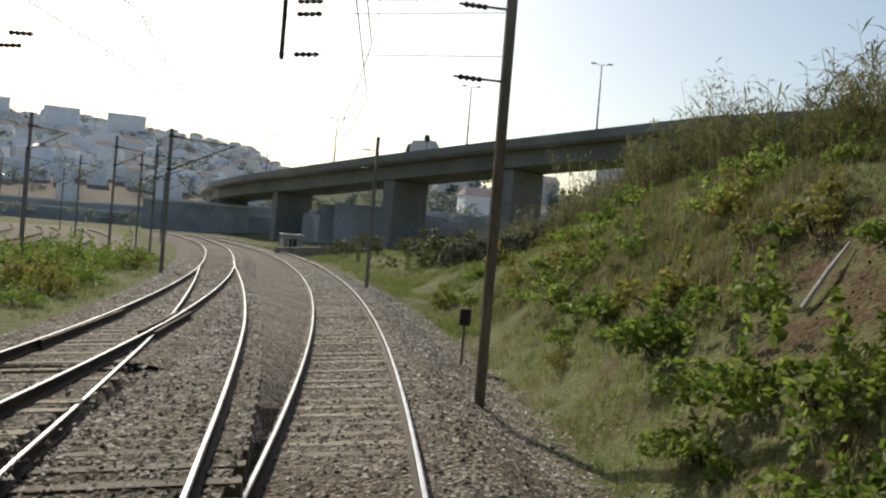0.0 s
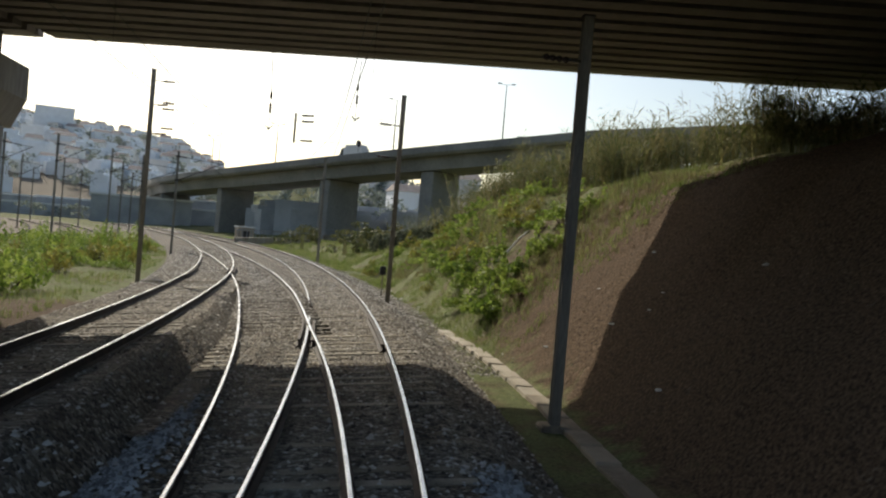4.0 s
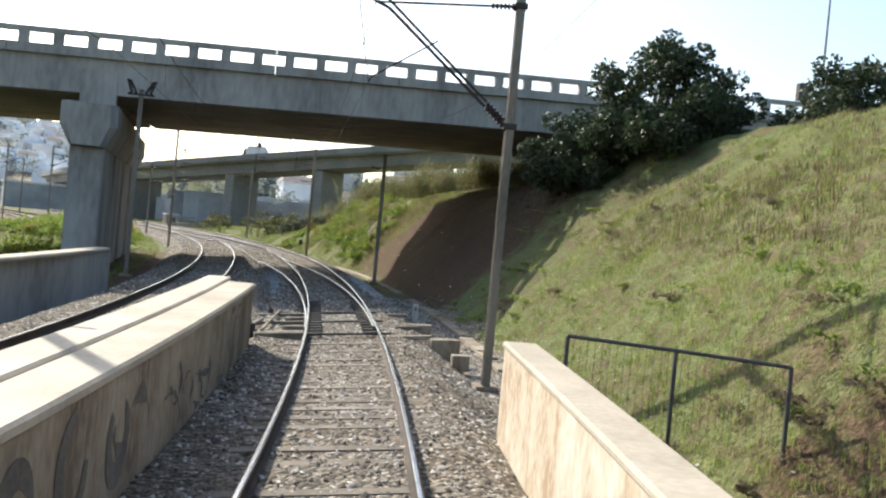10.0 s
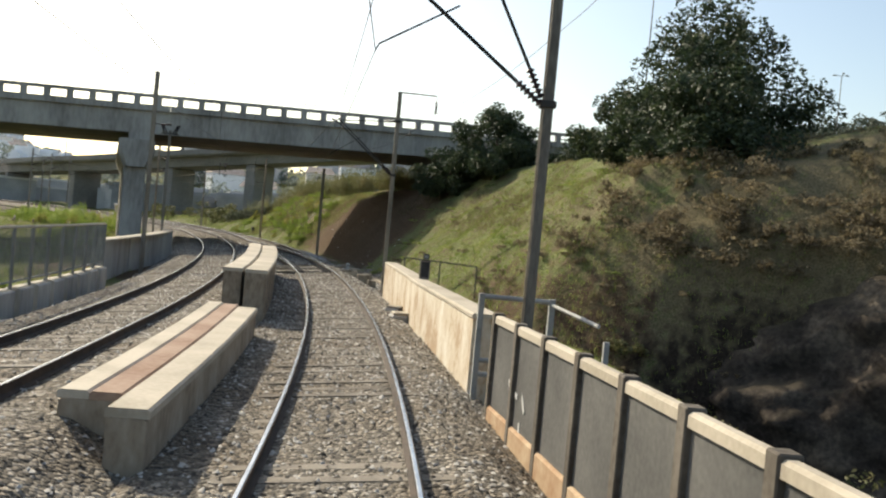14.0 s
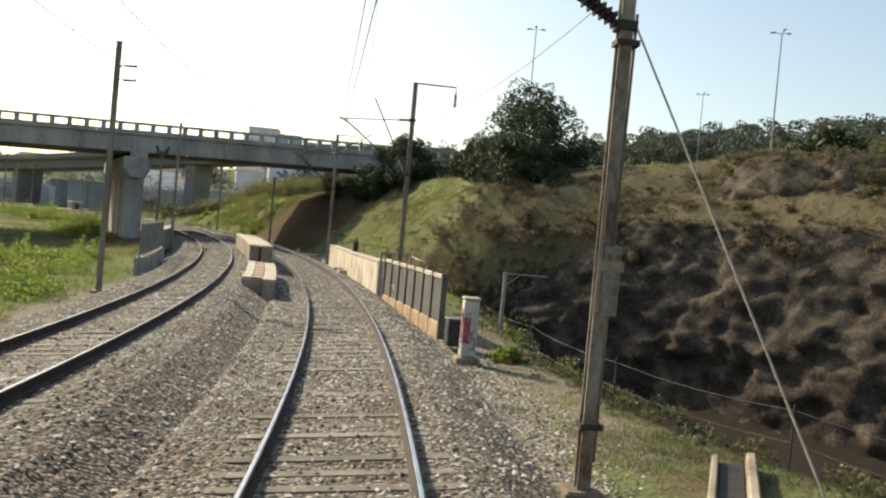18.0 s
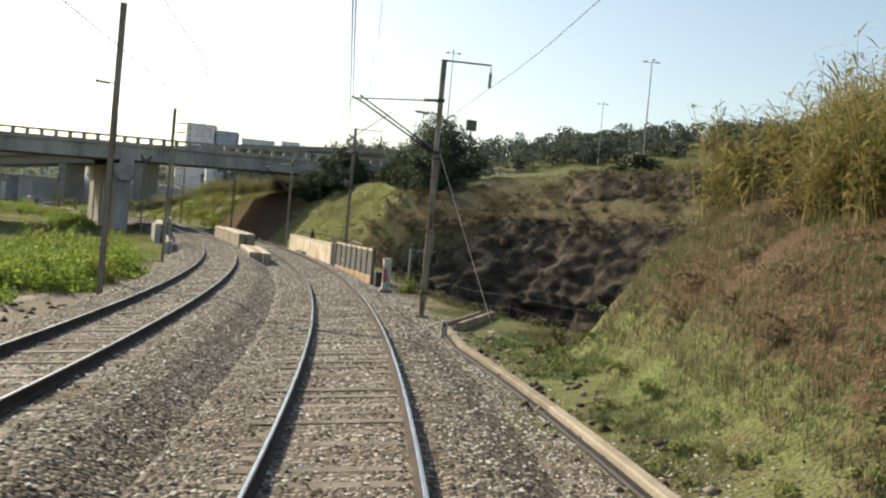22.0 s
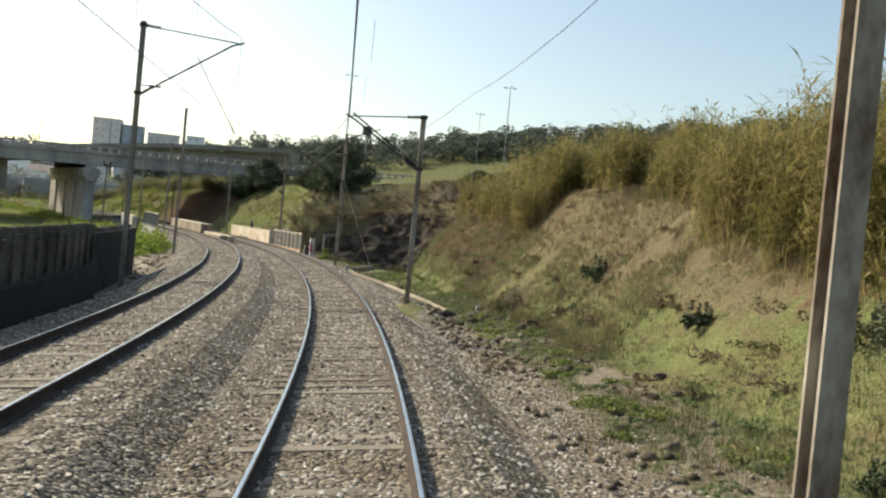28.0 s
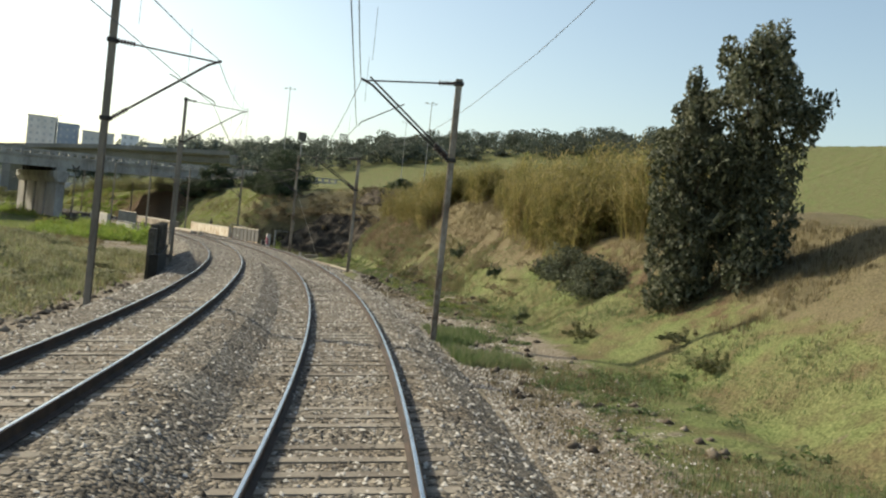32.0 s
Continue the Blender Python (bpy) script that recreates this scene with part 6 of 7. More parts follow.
low_plants("dry_tussocks", [(rng.uniform(-136, -93), rng.uniform(6.2, 12.5), rng.uniform(0.3, 0.9), rng.uniform(0.15, 0.4)) for n in range(90)], 180, 0.055, M_BROWN, "dry straw-coloured tussocks on the bank")
low_plants("dry_tussocks", [(s, float(np.interp(s, BANK_S, L2)) + rng.uniform(0.2, 7), rng.uniform(0.3, 1.0), rng.uniform(0.2, 0.5)) for s in rng.uniform(-82, -46, 170)], 180, 0.08, M_STRAW, "dry tussocks above the cliff")
low_plants("green_tussocks", [(rng.uniform(-140, -93), rng.uniform(4.6, 6.6), rng.uniform(0.25, 0.6), rng.uniform(0.1, 0.22)) for n in range(60)], 200, 0.05, M_GRASS, "green grass tussocks low on the bank")
low_plants("field_weeds", [(rng.uniform(-88, -54), rng.uniform(-19, -8.8), rng.uniform(0.4, 1.0), rng.uniform(0.5, 1.15)) for n in range(80)], 320, 0.06, M_SHRUB, "tall leafy green weeds beside the far track")
low_plants("field_scrub", [(rng.uniform(-176, -112), rng.uniform(-24, -8.6), rng.uniform(0.3, 1.0), rng.uniform(0.2, 0.6)) for n in range(190)], 260, 0.07, M_SAGE, "grey-green scrub and tall weeds on the mound")
low_plants("field_scrub", [(rng.uniform(-172, -130), rng.uniform(-20, -8.6), rng.uniform(0.5, 1.1), rng.uniform(0.35, 0.7)) for n in range(14)], 420, 0.06, M_GREYTREE, "dark scrub on the mound")
low_plants("bay_scrub", [(s, float(np.interp(s, BAY_S, BAY)) + rng.uniform(0.4, 9), rng.uniform(0.5, 1.3), rng.uniform(0.4, 1.2)) for s in rng.uniform(-88, -54, 70)], 260, 0.07, M_TREE, "dark scrub in the sunken bay")
low_plants("bay_weeds", [(s, float(np.interp(s, BAY_S, BAY)) + rng.uniform(-0.2, 2.8), rng.uniform(0.4, 1.0), rng.uniform(0.2, 0.6)) for s in rng.uniform(-92, -60, 190)], 200, 0.06, M_SCRUB, "weeds and scrub on the edge of the sunken bay")
low_plants("dark_scrub", [(rng.uniform(-136, -90), rng.uniform(7.5, 14), rng.uniform(0.3, 0.9), rng.uniform(0.15, 0.35)) for n in range(10)], 220, 0.05, M_SCRUB, "dark low scrub on the bank")
low_plants("verge_weeds", [(rng.uniform(-172, -92), rng.uniform(4.4, 8.5), rng.uniform(0.3, 0.9), rng.uniform(0.08, 0.22)) for n in range(90)], 200, 0.045, M_TURF, "low green weeds at the foot of the bank")
low_plants("slope_tussocks", [(rng.uniform(-46, -18), rng.uniform(4.6, 13), rng.uniform(0.25, 0.8), rng.uniform(0.08, 0.18)) for n in range(60)], 150, 0.05, M_LIME, "green grass tussocks on the slope")
low_plants("slope_tussocks", [(rng.uniform(-52, -20), rng.uniform(5, 12), rng.uniform(0.25, 0.7), rng.uniform(0.08, 0.18)) for n in range(40)], 130, 0.045, M_BROWN, "dry straw-coloured tussocks on the slope")
low_plants("ledge_scrub", [(s, float(np.interp(s, BANK_S, L2)) + rng.uniform(-0.3, 3.5), rng.uniform(0.4, 1.1), rng.uniform(0.25, 0.6)) for s in np.r_[rng.uniform(-66, -45, 60), rng.uniform(-56, -46, 50)]], 240, 0.06, M_BROWN, "brown-green scrub along the ledge above the cliff")
def lip(count, s0, s1, foot, top, hang, back):
    """Spots along a rock's upper edge, some of them hanging over it."""
    out = []
    for s in rng.uniform(s0, s1, count):
        down = rng.random() ** 2 * hang
        edge = float(np.interp(s, BANK_S, foot)) + back - 0.6 * down + rng.uniform(-0.4, 0.8)
        out.append((s, edge, rng.uniform(0.35, 0.95), rng.uniform(0.25, 0.6), float(np.interp(s, BANK_S, top)) + 0.12 - down))
    return out


low_plants("rim_scrub", lip(40, -84, -48.5, L1, Z2, 2.2, 2.9), 200, 0.065, M_BROWN, "tangled scrub hanging over the cliff's rim")
low_plants("rim_straw", lip(110, -84, -48.5, L1, Z2, 1.6, 2.9), 150, 0.08, M_BROWN, "dry grass hanging over the cliff's rim")
low_plants("outcrop_scrub", lip(120, -88, -54, L3, Z4, 2.2, 1.3), 170, 0.06, M_SCRUB, "scrub growing over the low outcrop")
low_plants("outcrop_straw", lip(180, -88, -54, L3, Z4, 2.0, 1.3), 200, 0.055, M_BROWN, "dry grass growing over the low outcrop")
low_plants("slope_scrub", [(s, float(np.interp(s, BANK_S, L1)) + rng.uniform(0.2, 3.2), rng.uniform(0.3, 0.8), rng.uniform(0.1, 0.28)) for s in rng.uniform(-54, -42, 30)], 150, 0.06, M_BROWN, "brown dead scrub low on the slope")
low_plants("slope_weeds", [(rng.uniform(-60, -18), rng.uniform(4.2, 10), rng.uniform(0.3, 0.8), rng.uniform(0.06, 0.15)) for n in range(30)], 160, 0.04, M_LIME, "low green weeds on the grassy slope")


def tree(s, lat, high, spread, mat, count, label, leaf=0.095, blobs=9, trunk=0.35, group="trees", low=0.05):
    """A tree whose crown is made of uneven lobes, each of them a heap of leafy tufts."""
    th = thing("tree", put(s, lat, sink=0.1), label, "tree", group)
    lobes, tufts = [], []
    for n in range(blobs):
        a, u = 2.4 * n + rng.uniform(-0.5, 0.5), low + (0.86 - low) * (n + rng.uniform(0, 1)) / blobs
        r = spread * rng.uniform(0.4, 0.9) * (1.0 - 0.8 * max(0, u - 0.35) / 0.5)
        lobes.append((r * math.cos(a), r * math.sin(a), high * u, spread * rng.uniform(0.3, 0.5), high * rng.uniform(0.13, 0.2)))
    lobes.append((0, 0, high * 0.5, spread * 0.6, high * 0.36))
    for k in range(6):
        lobes.append((spread * 0.55 * math.cos(k * 1.05 + high), spread * 0.55 * math.sin(k * 1.05 + high), high * rng.uniform(0.08, 0.22), spread * 0.36, high * 0.15))
    for x, y, z, w, h in lobes:
        for d in rand_dirs(13):
            k = spread * rng.uniform(0.07, 0.17)
            tufts.append((x + d[0] * w * 0.9, y + d[1] * w * 0.9, max(0.1, z + d[2] * h * 0.9), k, k, k * rng.uniform(0.7, 1.0)))
        tufts.append((x, y, z, w * 0.75, w * 0.75, h * 0.75))
    leaf_part("crown", cloud(tufts, count, leaf, leaf * 0.5), mat, th)
    part("trunk", bar([(0, 0, -0.3), (0.08, 0.05, high * 0.3), (-0.05, 0.1, high * 0.65)], [trunk * 0.5, trunk * 0.38, trunk * 0.15], 8), M_BARK, th)
    for b in lobes[:6]:
        part("limb", bar([(0.05, 0.05, high * 0.2), (b[0] * 0.5, b[1] * 0.5, max(b[2] * 0.75, high * 0.22)), (b[0], b[1], max(b[2], high * 0.24))], [trunk * 0.22, trunk * 0.13, 0.02], 5), M_BARK, th)
    return th


def ivy_tree(s, lat, high, spread, count, label):
    """A columnar tree wrapped in ivy from the ground up, with drooping curtains of leaves."""
    th = thing("tree", put(s, lat, sink=0.15), label, "tree", "ivy trees")
    tufts, lobes = [], []
    for n in range(26):
        u, a = n / 25, 2.4 * n + rng.uniform(-0.6, 0.6)
        r = spread * (0.75 + 0.3 * math.sin(7 * u + s) * u) * (1 - 0.45 * max(0, u - 0.75) / 0.25)
        lobes.append((r * 0.55 * math.cos(a), r * 0.55 * math.sin(a), 0.25 + (high - 0.6) * u, r * 0.75, high * 0.055))
    for x, y, z, w, h in lobes:
        for d in rand_dirs(12):
            k = spread * rng.uniform(0.08, 0.2)
            tufts.append((x + d[0] * w * 0.85, y + d[1] * w * 0.85, max(0.1, z + d[2] * h * 1.6), k, k, k * rng.uniform(1.0, 2.2)))
        tufts.append((x, y, z, w * 0.8, w * 0.8, h * 1.3))
    leaf_part("crown", cloud(tufts, count, 0.07, 0.045, 0.6), M_IVY, th)
    part("trunk", bar([(0, 0, -0.3), (0.08, 0.05, high * 0.4), (-0.05, 0.1, high * 0.8)], [0.22, 0.16, 0.05], 8), M_BARK, th)
    for x, y, z, w, h in lobes[12:24:3]:
        part("limb", bar([(0.05, 0.05, z * 0.75), (x * 0.6, y * 0.6, z * 0.9), (x, y, z)], [0.07, 0.045, 0.015], 5), M_BARK, th)
    return th


tree(-20.5, 12.2, 4.5, 3.5, M_TREE, 30000, "dense dark green round tree on the bank", group="trees on the bank")
tree(-17.5, 10.2, 3.3, 2.6, M_TREE, 15000, "dark green leafy tree beside the bridge", group="trees on the bank")
tree(-41.5, 15.2, 6.2, 4.4, M_TREE, 30000, "broad dark green tree standing on the brow", group="trees on the bank", blobs=11)
tree(-46, 12.8, 3.6, 2.7, M_TREE, 13000, "small dark tree on the brow", group="trees on the bank")
tree(-26, 16.5, 2.4, 3.0, M_TREE, 9000, "dark green tree on the brow by the bridge", group="trees on the bank")
ivy_tree(-147.2, 9.9, 6.7, 1.2, 21000, "tall grey-green tree smothered in hanging ivy")
ivy_tree(-148.0, 11.5, 7.2, 1.7, 23000, "tall ivy-hung tree standing behind another")
tree(-138.4, 9.3, 1.4, 1.4, M_GREYTREE, 4500, "low mound of grey-green ivy on the bank", leaf=0.06, group="trees on the bank")
tree(-142.2, 9.2, 1.5, 1.6, M_GREYTREE, 5500, "low ivy-covered shrub beside the tall tree", leaf=0.06, group="trees on the bank")
tree(-38, 13.2, 3.2, 2.3, M_TREE, 12000, "low dark leafy tree at the brow of the slope", group="trees on the bank")
tree(-43.5, 13.4, 3.0, 2.8, M_TREE, 11000, "low dark leafy tree on the slope", group="trees on the bank")
for s, lat, h in ((-71, 35, 1.3), (-56, 27, 1.9)):
    tree(s, lat, h, 2.6, M_TREE, 3600, "dark bush on the skyline above the rocks", leaf=0.16, group="skyline trees", blobs=8)

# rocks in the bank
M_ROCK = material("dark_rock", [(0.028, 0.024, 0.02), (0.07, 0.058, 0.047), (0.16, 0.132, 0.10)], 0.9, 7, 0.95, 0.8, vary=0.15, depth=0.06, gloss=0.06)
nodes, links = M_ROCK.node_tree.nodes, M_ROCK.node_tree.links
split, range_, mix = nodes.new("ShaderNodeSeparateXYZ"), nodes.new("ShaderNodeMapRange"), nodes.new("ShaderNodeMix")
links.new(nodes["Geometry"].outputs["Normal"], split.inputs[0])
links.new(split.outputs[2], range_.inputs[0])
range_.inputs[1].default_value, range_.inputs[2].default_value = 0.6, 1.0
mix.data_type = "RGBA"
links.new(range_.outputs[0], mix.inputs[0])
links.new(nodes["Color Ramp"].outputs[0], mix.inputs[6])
mix.inputs[7].default_value = (0.092, 0.078, 0.054, 1)      # lighter brown on up-facing ledges, painting in the light on their tops
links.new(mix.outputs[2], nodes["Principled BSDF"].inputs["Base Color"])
M_BOULDER = material("brown_boulder", [(0.05, 0.04, 0.03), (0.12, 0.095, 0.07)], 1.5, 9, 0.9, 0.6, vary=0.2, depth=0.03)


def rock_mesh(seed, mat):
    bm = bmesh.new()
    bmesh.ops.create_icosphere(bm, subdivisions=4, radius=1)
    for v in bm.verts:
        q = v.co * 1.1 + Vector((seed * 7.1, 0, 0))
        ridge = abs(noise.noise(q * 1.6 + Vector((3, 1, 4))))
        v.co *= 1 + 0.3 * noise.noise(q) - 0.35 * ridge + 0.1 * noise.noise(q * 3.1) + 0.05 * noise.noise(q * 7.0)
    return mesh_of(bm, "rock", mat, True)


BOULDERS = [rock_mesh(k + 9, M_BOULDER) for k in range(4)]


def rock_face(name, label, s0, s1, foot, top_of, low, seed, step=0.22, rows=30, lean=0.1):
    """A rough cliff along the bank: foot(s) is its lat, top_of(s) its height, low where it starts."""
    bm, grid = bmesh.new(), []
    for s in np.arange(s0, s1, step):
        edge = min(1, (s - s0) / 2.2, (s1 - s) / 2.2)
        top = low + (top_of(s) - low) * max(0.12, edge) + 0.45 * NOISY((s * 0.5, seed, 0)) + 0.15 * NOISY((s * 1.6, seed, 0))
        col = []
        for k in range(rows + 4):
            u = min(1, k / rows)
            z = low + (top - low) * u
            q = Vector((s * 0.5, z * 0.7, seed))
            out = 0.85 * NOISY(q * 0.8) + 0.4 * NOISY(q * 2.3) + 0.2 * NOISY(q * 5.0) + 0.1 * NOISY(q * 11) + 0.06 * NOISY(q * 23)
            out += 0.45 * max(0, NOISY(Vector((s * 0.6, z * 1.9, seed + 5)))) + 0.12
            over = max(0, k - rows) * 0.45
            lat = foot(s) + 1.0 * u + lean * u ** 2.4 - 0.25 - out * (0.35 + 0.65 * math.sin(3.0 * u + 0.1)) * edge + over
            col.append(bm.verts.new(at(s, lat, z + 0.06 * NOISY(q * 5) - 0.12 * over)))
        grid.append(col)
    for a, b in zip(grid, grid[1:]):
        for k in range(rows + 3):
            bm.faces.new((a[k], a[k + 1], b[k + 1], b[k]))
    bmesh.ops.recalc_face_normals(bm, faces=bm.faces)
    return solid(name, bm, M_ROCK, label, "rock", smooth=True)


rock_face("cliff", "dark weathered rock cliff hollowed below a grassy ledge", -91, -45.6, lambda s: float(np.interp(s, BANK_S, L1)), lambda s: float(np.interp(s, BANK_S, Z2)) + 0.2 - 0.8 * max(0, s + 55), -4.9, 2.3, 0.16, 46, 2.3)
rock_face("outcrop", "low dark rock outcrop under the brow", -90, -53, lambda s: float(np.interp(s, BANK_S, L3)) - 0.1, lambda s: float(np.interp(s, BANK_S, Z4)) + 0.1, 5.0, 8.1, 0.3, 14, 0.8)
for s, lat, big in ((-118.2, 4.45, 0.42), (-118.9, 5.15, 0.5), (-119.3, 5.5, 0.38), (-120.7, 4.15, 0.4), (-119.8, 6.0, 0.3), (-130.8, 4.45, 0.22), (-133.7, 6.25, 0.3), (-133.5, 6.8, 0.34), (-131.8, 7.1, 0.36), (-138, 5.0, 0.2), (-117.0, 4.6, 0.35), (-116.3, 5.2, 0.3), (-107, 4.9, 0.2), (-110, 4.7, 0.25), (-141, 6.8, 0.3)):
    solid("rock", BOULDERS[int(big * 10) % 4], None, "brown rock lying in the grass", "rock", "loose rocks", m=Matrix.Translation(on_soil(s, lat, 0.03)) @ Matrix.Rotation(s, 4, "Z") @ Matrix.Diagonal((big * 0.52, big * 0.4, big * 0.32, 1)))
for s0, s1, mid in ((-119, -115.2, 6.9), (-112.4, -109.2, 6.7)):
    ss, xx = rng.triangular(s0, (s0 + s1) / 2, s1, 1300), mid + rng.normal(0, 0.38, 1300)
    p = along(ss, xx, 0 * ss)
    stones("gravel_heap", 1300, ss, xx, surf(p[:, 0], p[:, 1]) - p[:, 2] + 0.05 * rng.random(1300), "patch of brown gravel tipped at the foot of the bank", 0.015, 0.045, M_BOULDER)
M_DARKROCK = material("dark_brown_boulder", [(0.028, 0.02, 0.015), (0.07, 0.052, 0.038)], 1.5, 9, 0.9, 0.6, vary=0.2, depth=0.03)
for k, (s, lat, big) in enumerate(((-119.3, 4.05, 0.3), (-120.3, 4.85, 0.27), (-121.3, 3.85, 0.25), (-120.9, 4.3, 0.2), (-122.7, 6.3, 0.5), (-123.2, 5.9, 0.3))):
    solid("rock", rock_mesh(k + 21, M_DARKROCK), None, "dark brown rock on the grassy verge", "rock", "dark rocks", m=Matrix.Translation(on_soil(s, lat, 0.08)) @ Matrix.Rotation(s, 4, "Z") @ Matrix.Diagonal((big * 0.7, big * 0.6, big * 0.5, 1)))

M_SCRAP = material("pale_scrap", [(0.45, 0.44, 0.41), (0.66, 0.65, 0.62)], 6, 30, 0.8, 0.2)
solid("stick", bar([on_soil(11.6, 6.0, 0.12), on_soil(11.9, 6.5, 0.2), on_soil(12.3, 7.0, 0.16)], [0.04, 0.035, 0.02], 6), M_SCRAP, "pale broken stick lying on the bank", "stick")
for n in range(14):
    bm = bmesh.new()
    bmesh.ops.create_icosphere(bm, subdivisions=1, radius=1)
    for v in bm.verts:
        v.co *= random.uniform(0.5, 1.2)
        v.co.z *= 0.35
    big = random.uniform(0.04, 0.11)
    solid("litter", bm, M_SCRAP, "crumpled pale scrap of litter on the bare slope", "litter", "litter on the slope", m=Matrix.Translation(on_soil(rng.uniform(-22, 2), rng.uniform(4.2, 7.6), 0.02)) @ Matrix.Rotation(rng.uniform(0, 6), 4, "Z") @ Matrix.Diagonal((big * 1.5, big, big, 1)))

# ---- viaduct behind the bridge ----
VIA = [(62, 79.4), (33.9, 101), (11.7, 121), (-4.8, 138), (-20.5, 158), (-34, 184), (-48, 218), (-62, 270)]
VIA_Z = [20.75, 19.1, 16.5, 14.6, 12.9, 12.2, 11.5, 11.0]
via = thing("viaduct", Matrix.Translation((0, 120, 0)), "long grey concrete road viaduct on wall piers", "viaduct")
vin = via.matrix_world.inverted()


def via_frames(sub=4):
    pts = []
    for k in range(len(VIA) - 1):
        for u in np.linspace(0, 1, sub, endpoint=False):
            pts.append((VIA[k][0] + (VIA[k + 1][0] - VIA[k][0]) * u, VIA[k][1] + (VIA[k + 1][1] - VIA[k][1]) * u, VIA_Z[k] + (VIA_Z[k + 1] - VIA_Z[k]) * u))
    pts.append((*VIA[-1], VIA_Z[-1]))
    out = []
    for k, p in enumerate(pts):
        a, b = pts[max(0, k - 1)], pts[min(len(pts) - 1, k + 1)]
        out.append(vin @ Matrix.Translation(p) @ Matrix.Rotation(math.atan2(b[1] - a[1], b[0] - a[0]) - math.pi / 2, 4, "Z"))
    return out


frames = via_frames()
M_VIA = material("viaduct_concrete", [(0.17, 0.165, 0.155), (0.27, 0.26, 0.24)], 0.15, 2, 0.9, 0.15)
for k in range(0, len(frames) - 1, 4):
    some = frames[k:k + 5]
    part("box_girder", sweep(bmesh.new(), some, [(2.2, -3.5), (1.6, -1.5), (11.4, -1.5), (10.8, -3.5)]), M_VIA, via)
    part("deck_slab", sweep(bmesh.new(), some, [(0.4, -1.49), (0.0, -1.1), (0.0, -0.9), (13.0, -0.9), (13.0, -1.1), (12.6, -1.49)]), M_VIA, via)
    for x in (0.0, 12.75):
        part("parapet", sweep(bmesh.new(), some, [(x, -0.898), (x, 0.0), (x + 0.25, 0.0), (x + 0.25, -0.898)]), M_VIA, via)
for k, f in enumerate(frames):
    if k in (8, 12, 18, 24):
        w = via.matrix_world @ f
        part("pier_wall", cube(2.7, 9.9, -1.3, 1.3, -1.2 - w.translation.z, -3.51, 0.12), M_VIA, via, m=f)
M_LAMP = material("lamp_post_metal", [(0.20, 0.20, 0.20), (0.32, 0.32, 0.32)], 2, 20, 0.5, 0.05, metal=0.5)


def mast(p, high, label, heads=1):
    th = thing("street_lamp", Matrix.Translation(p), label, "street lamp", "road lamps")
    part("post", bar([(0, 0, -0.3), (0, 0, high)], [0.13, 0.06], 8), M_LAMP, th)
    for k in range(heads):
        a = k * 6.283 / max(heads, 1)
        part("arm", bar([(0, 0, high), (0.9 * math.cos(a), 0.9 * math.sin(a), high + 0.15)], 0.04, 5), M_LAMP, th)
        part("lamp_head", cube(0.7, 1.35, -0.14, 0.14, high + 0.1, high + 0.26, 0.03), M_LAMP, th, m=pose(0, 0, 0, 0, 0, math.degrees(a)))
    return th


for k, high in ((6, 9), (9, 9), (14, 8), (18, 8)):
    w = via.matrix_world @ frames[k]
    mast(w @ Vector((0.6, 0, -0.9)), high, "tall street lamp on the viaduct", 2)
sign = thing("road_sign", via.matrix_world @ frames[10] @ pose(0.6, 2, -0.9), "round road sign on a thin post on the viaduct", "road sign")
part("post", bar([(0, 0, 0), (0, 0, 2.4)], 0.06, 6), M_LAMP, sign)
part("disc", bar([(0, -0.05, 2.5), (0, 0.05, 2.5)], 0.55, 20), M_DARK, sign)
part("face", bar([(0, 0.052, 2.5), (0, 0.06, 2.5)], 0.36, 20), cabm, sign, "pale centre of the sign")


# ---- vehicles on the road ----
M_WHITE = material("white_vehicle_paint", [(0.62, 0.62, 0.61), (0.72, 0.72, 0.71)], 0.8, 8, 0.35, 0.0)
M_GLASS = material("dark_vehicle_glass", [(0.02, 0.023, 0.027), (0.04, 0.045, 0.05)], 1, 4, 0.08, 0.0)
M_TYRE = material("tyre_rubber", [(0.015, 0.015, 0.015), (0.03, 0.03, 0.03)], 6, 40, 0.9, 0.2)


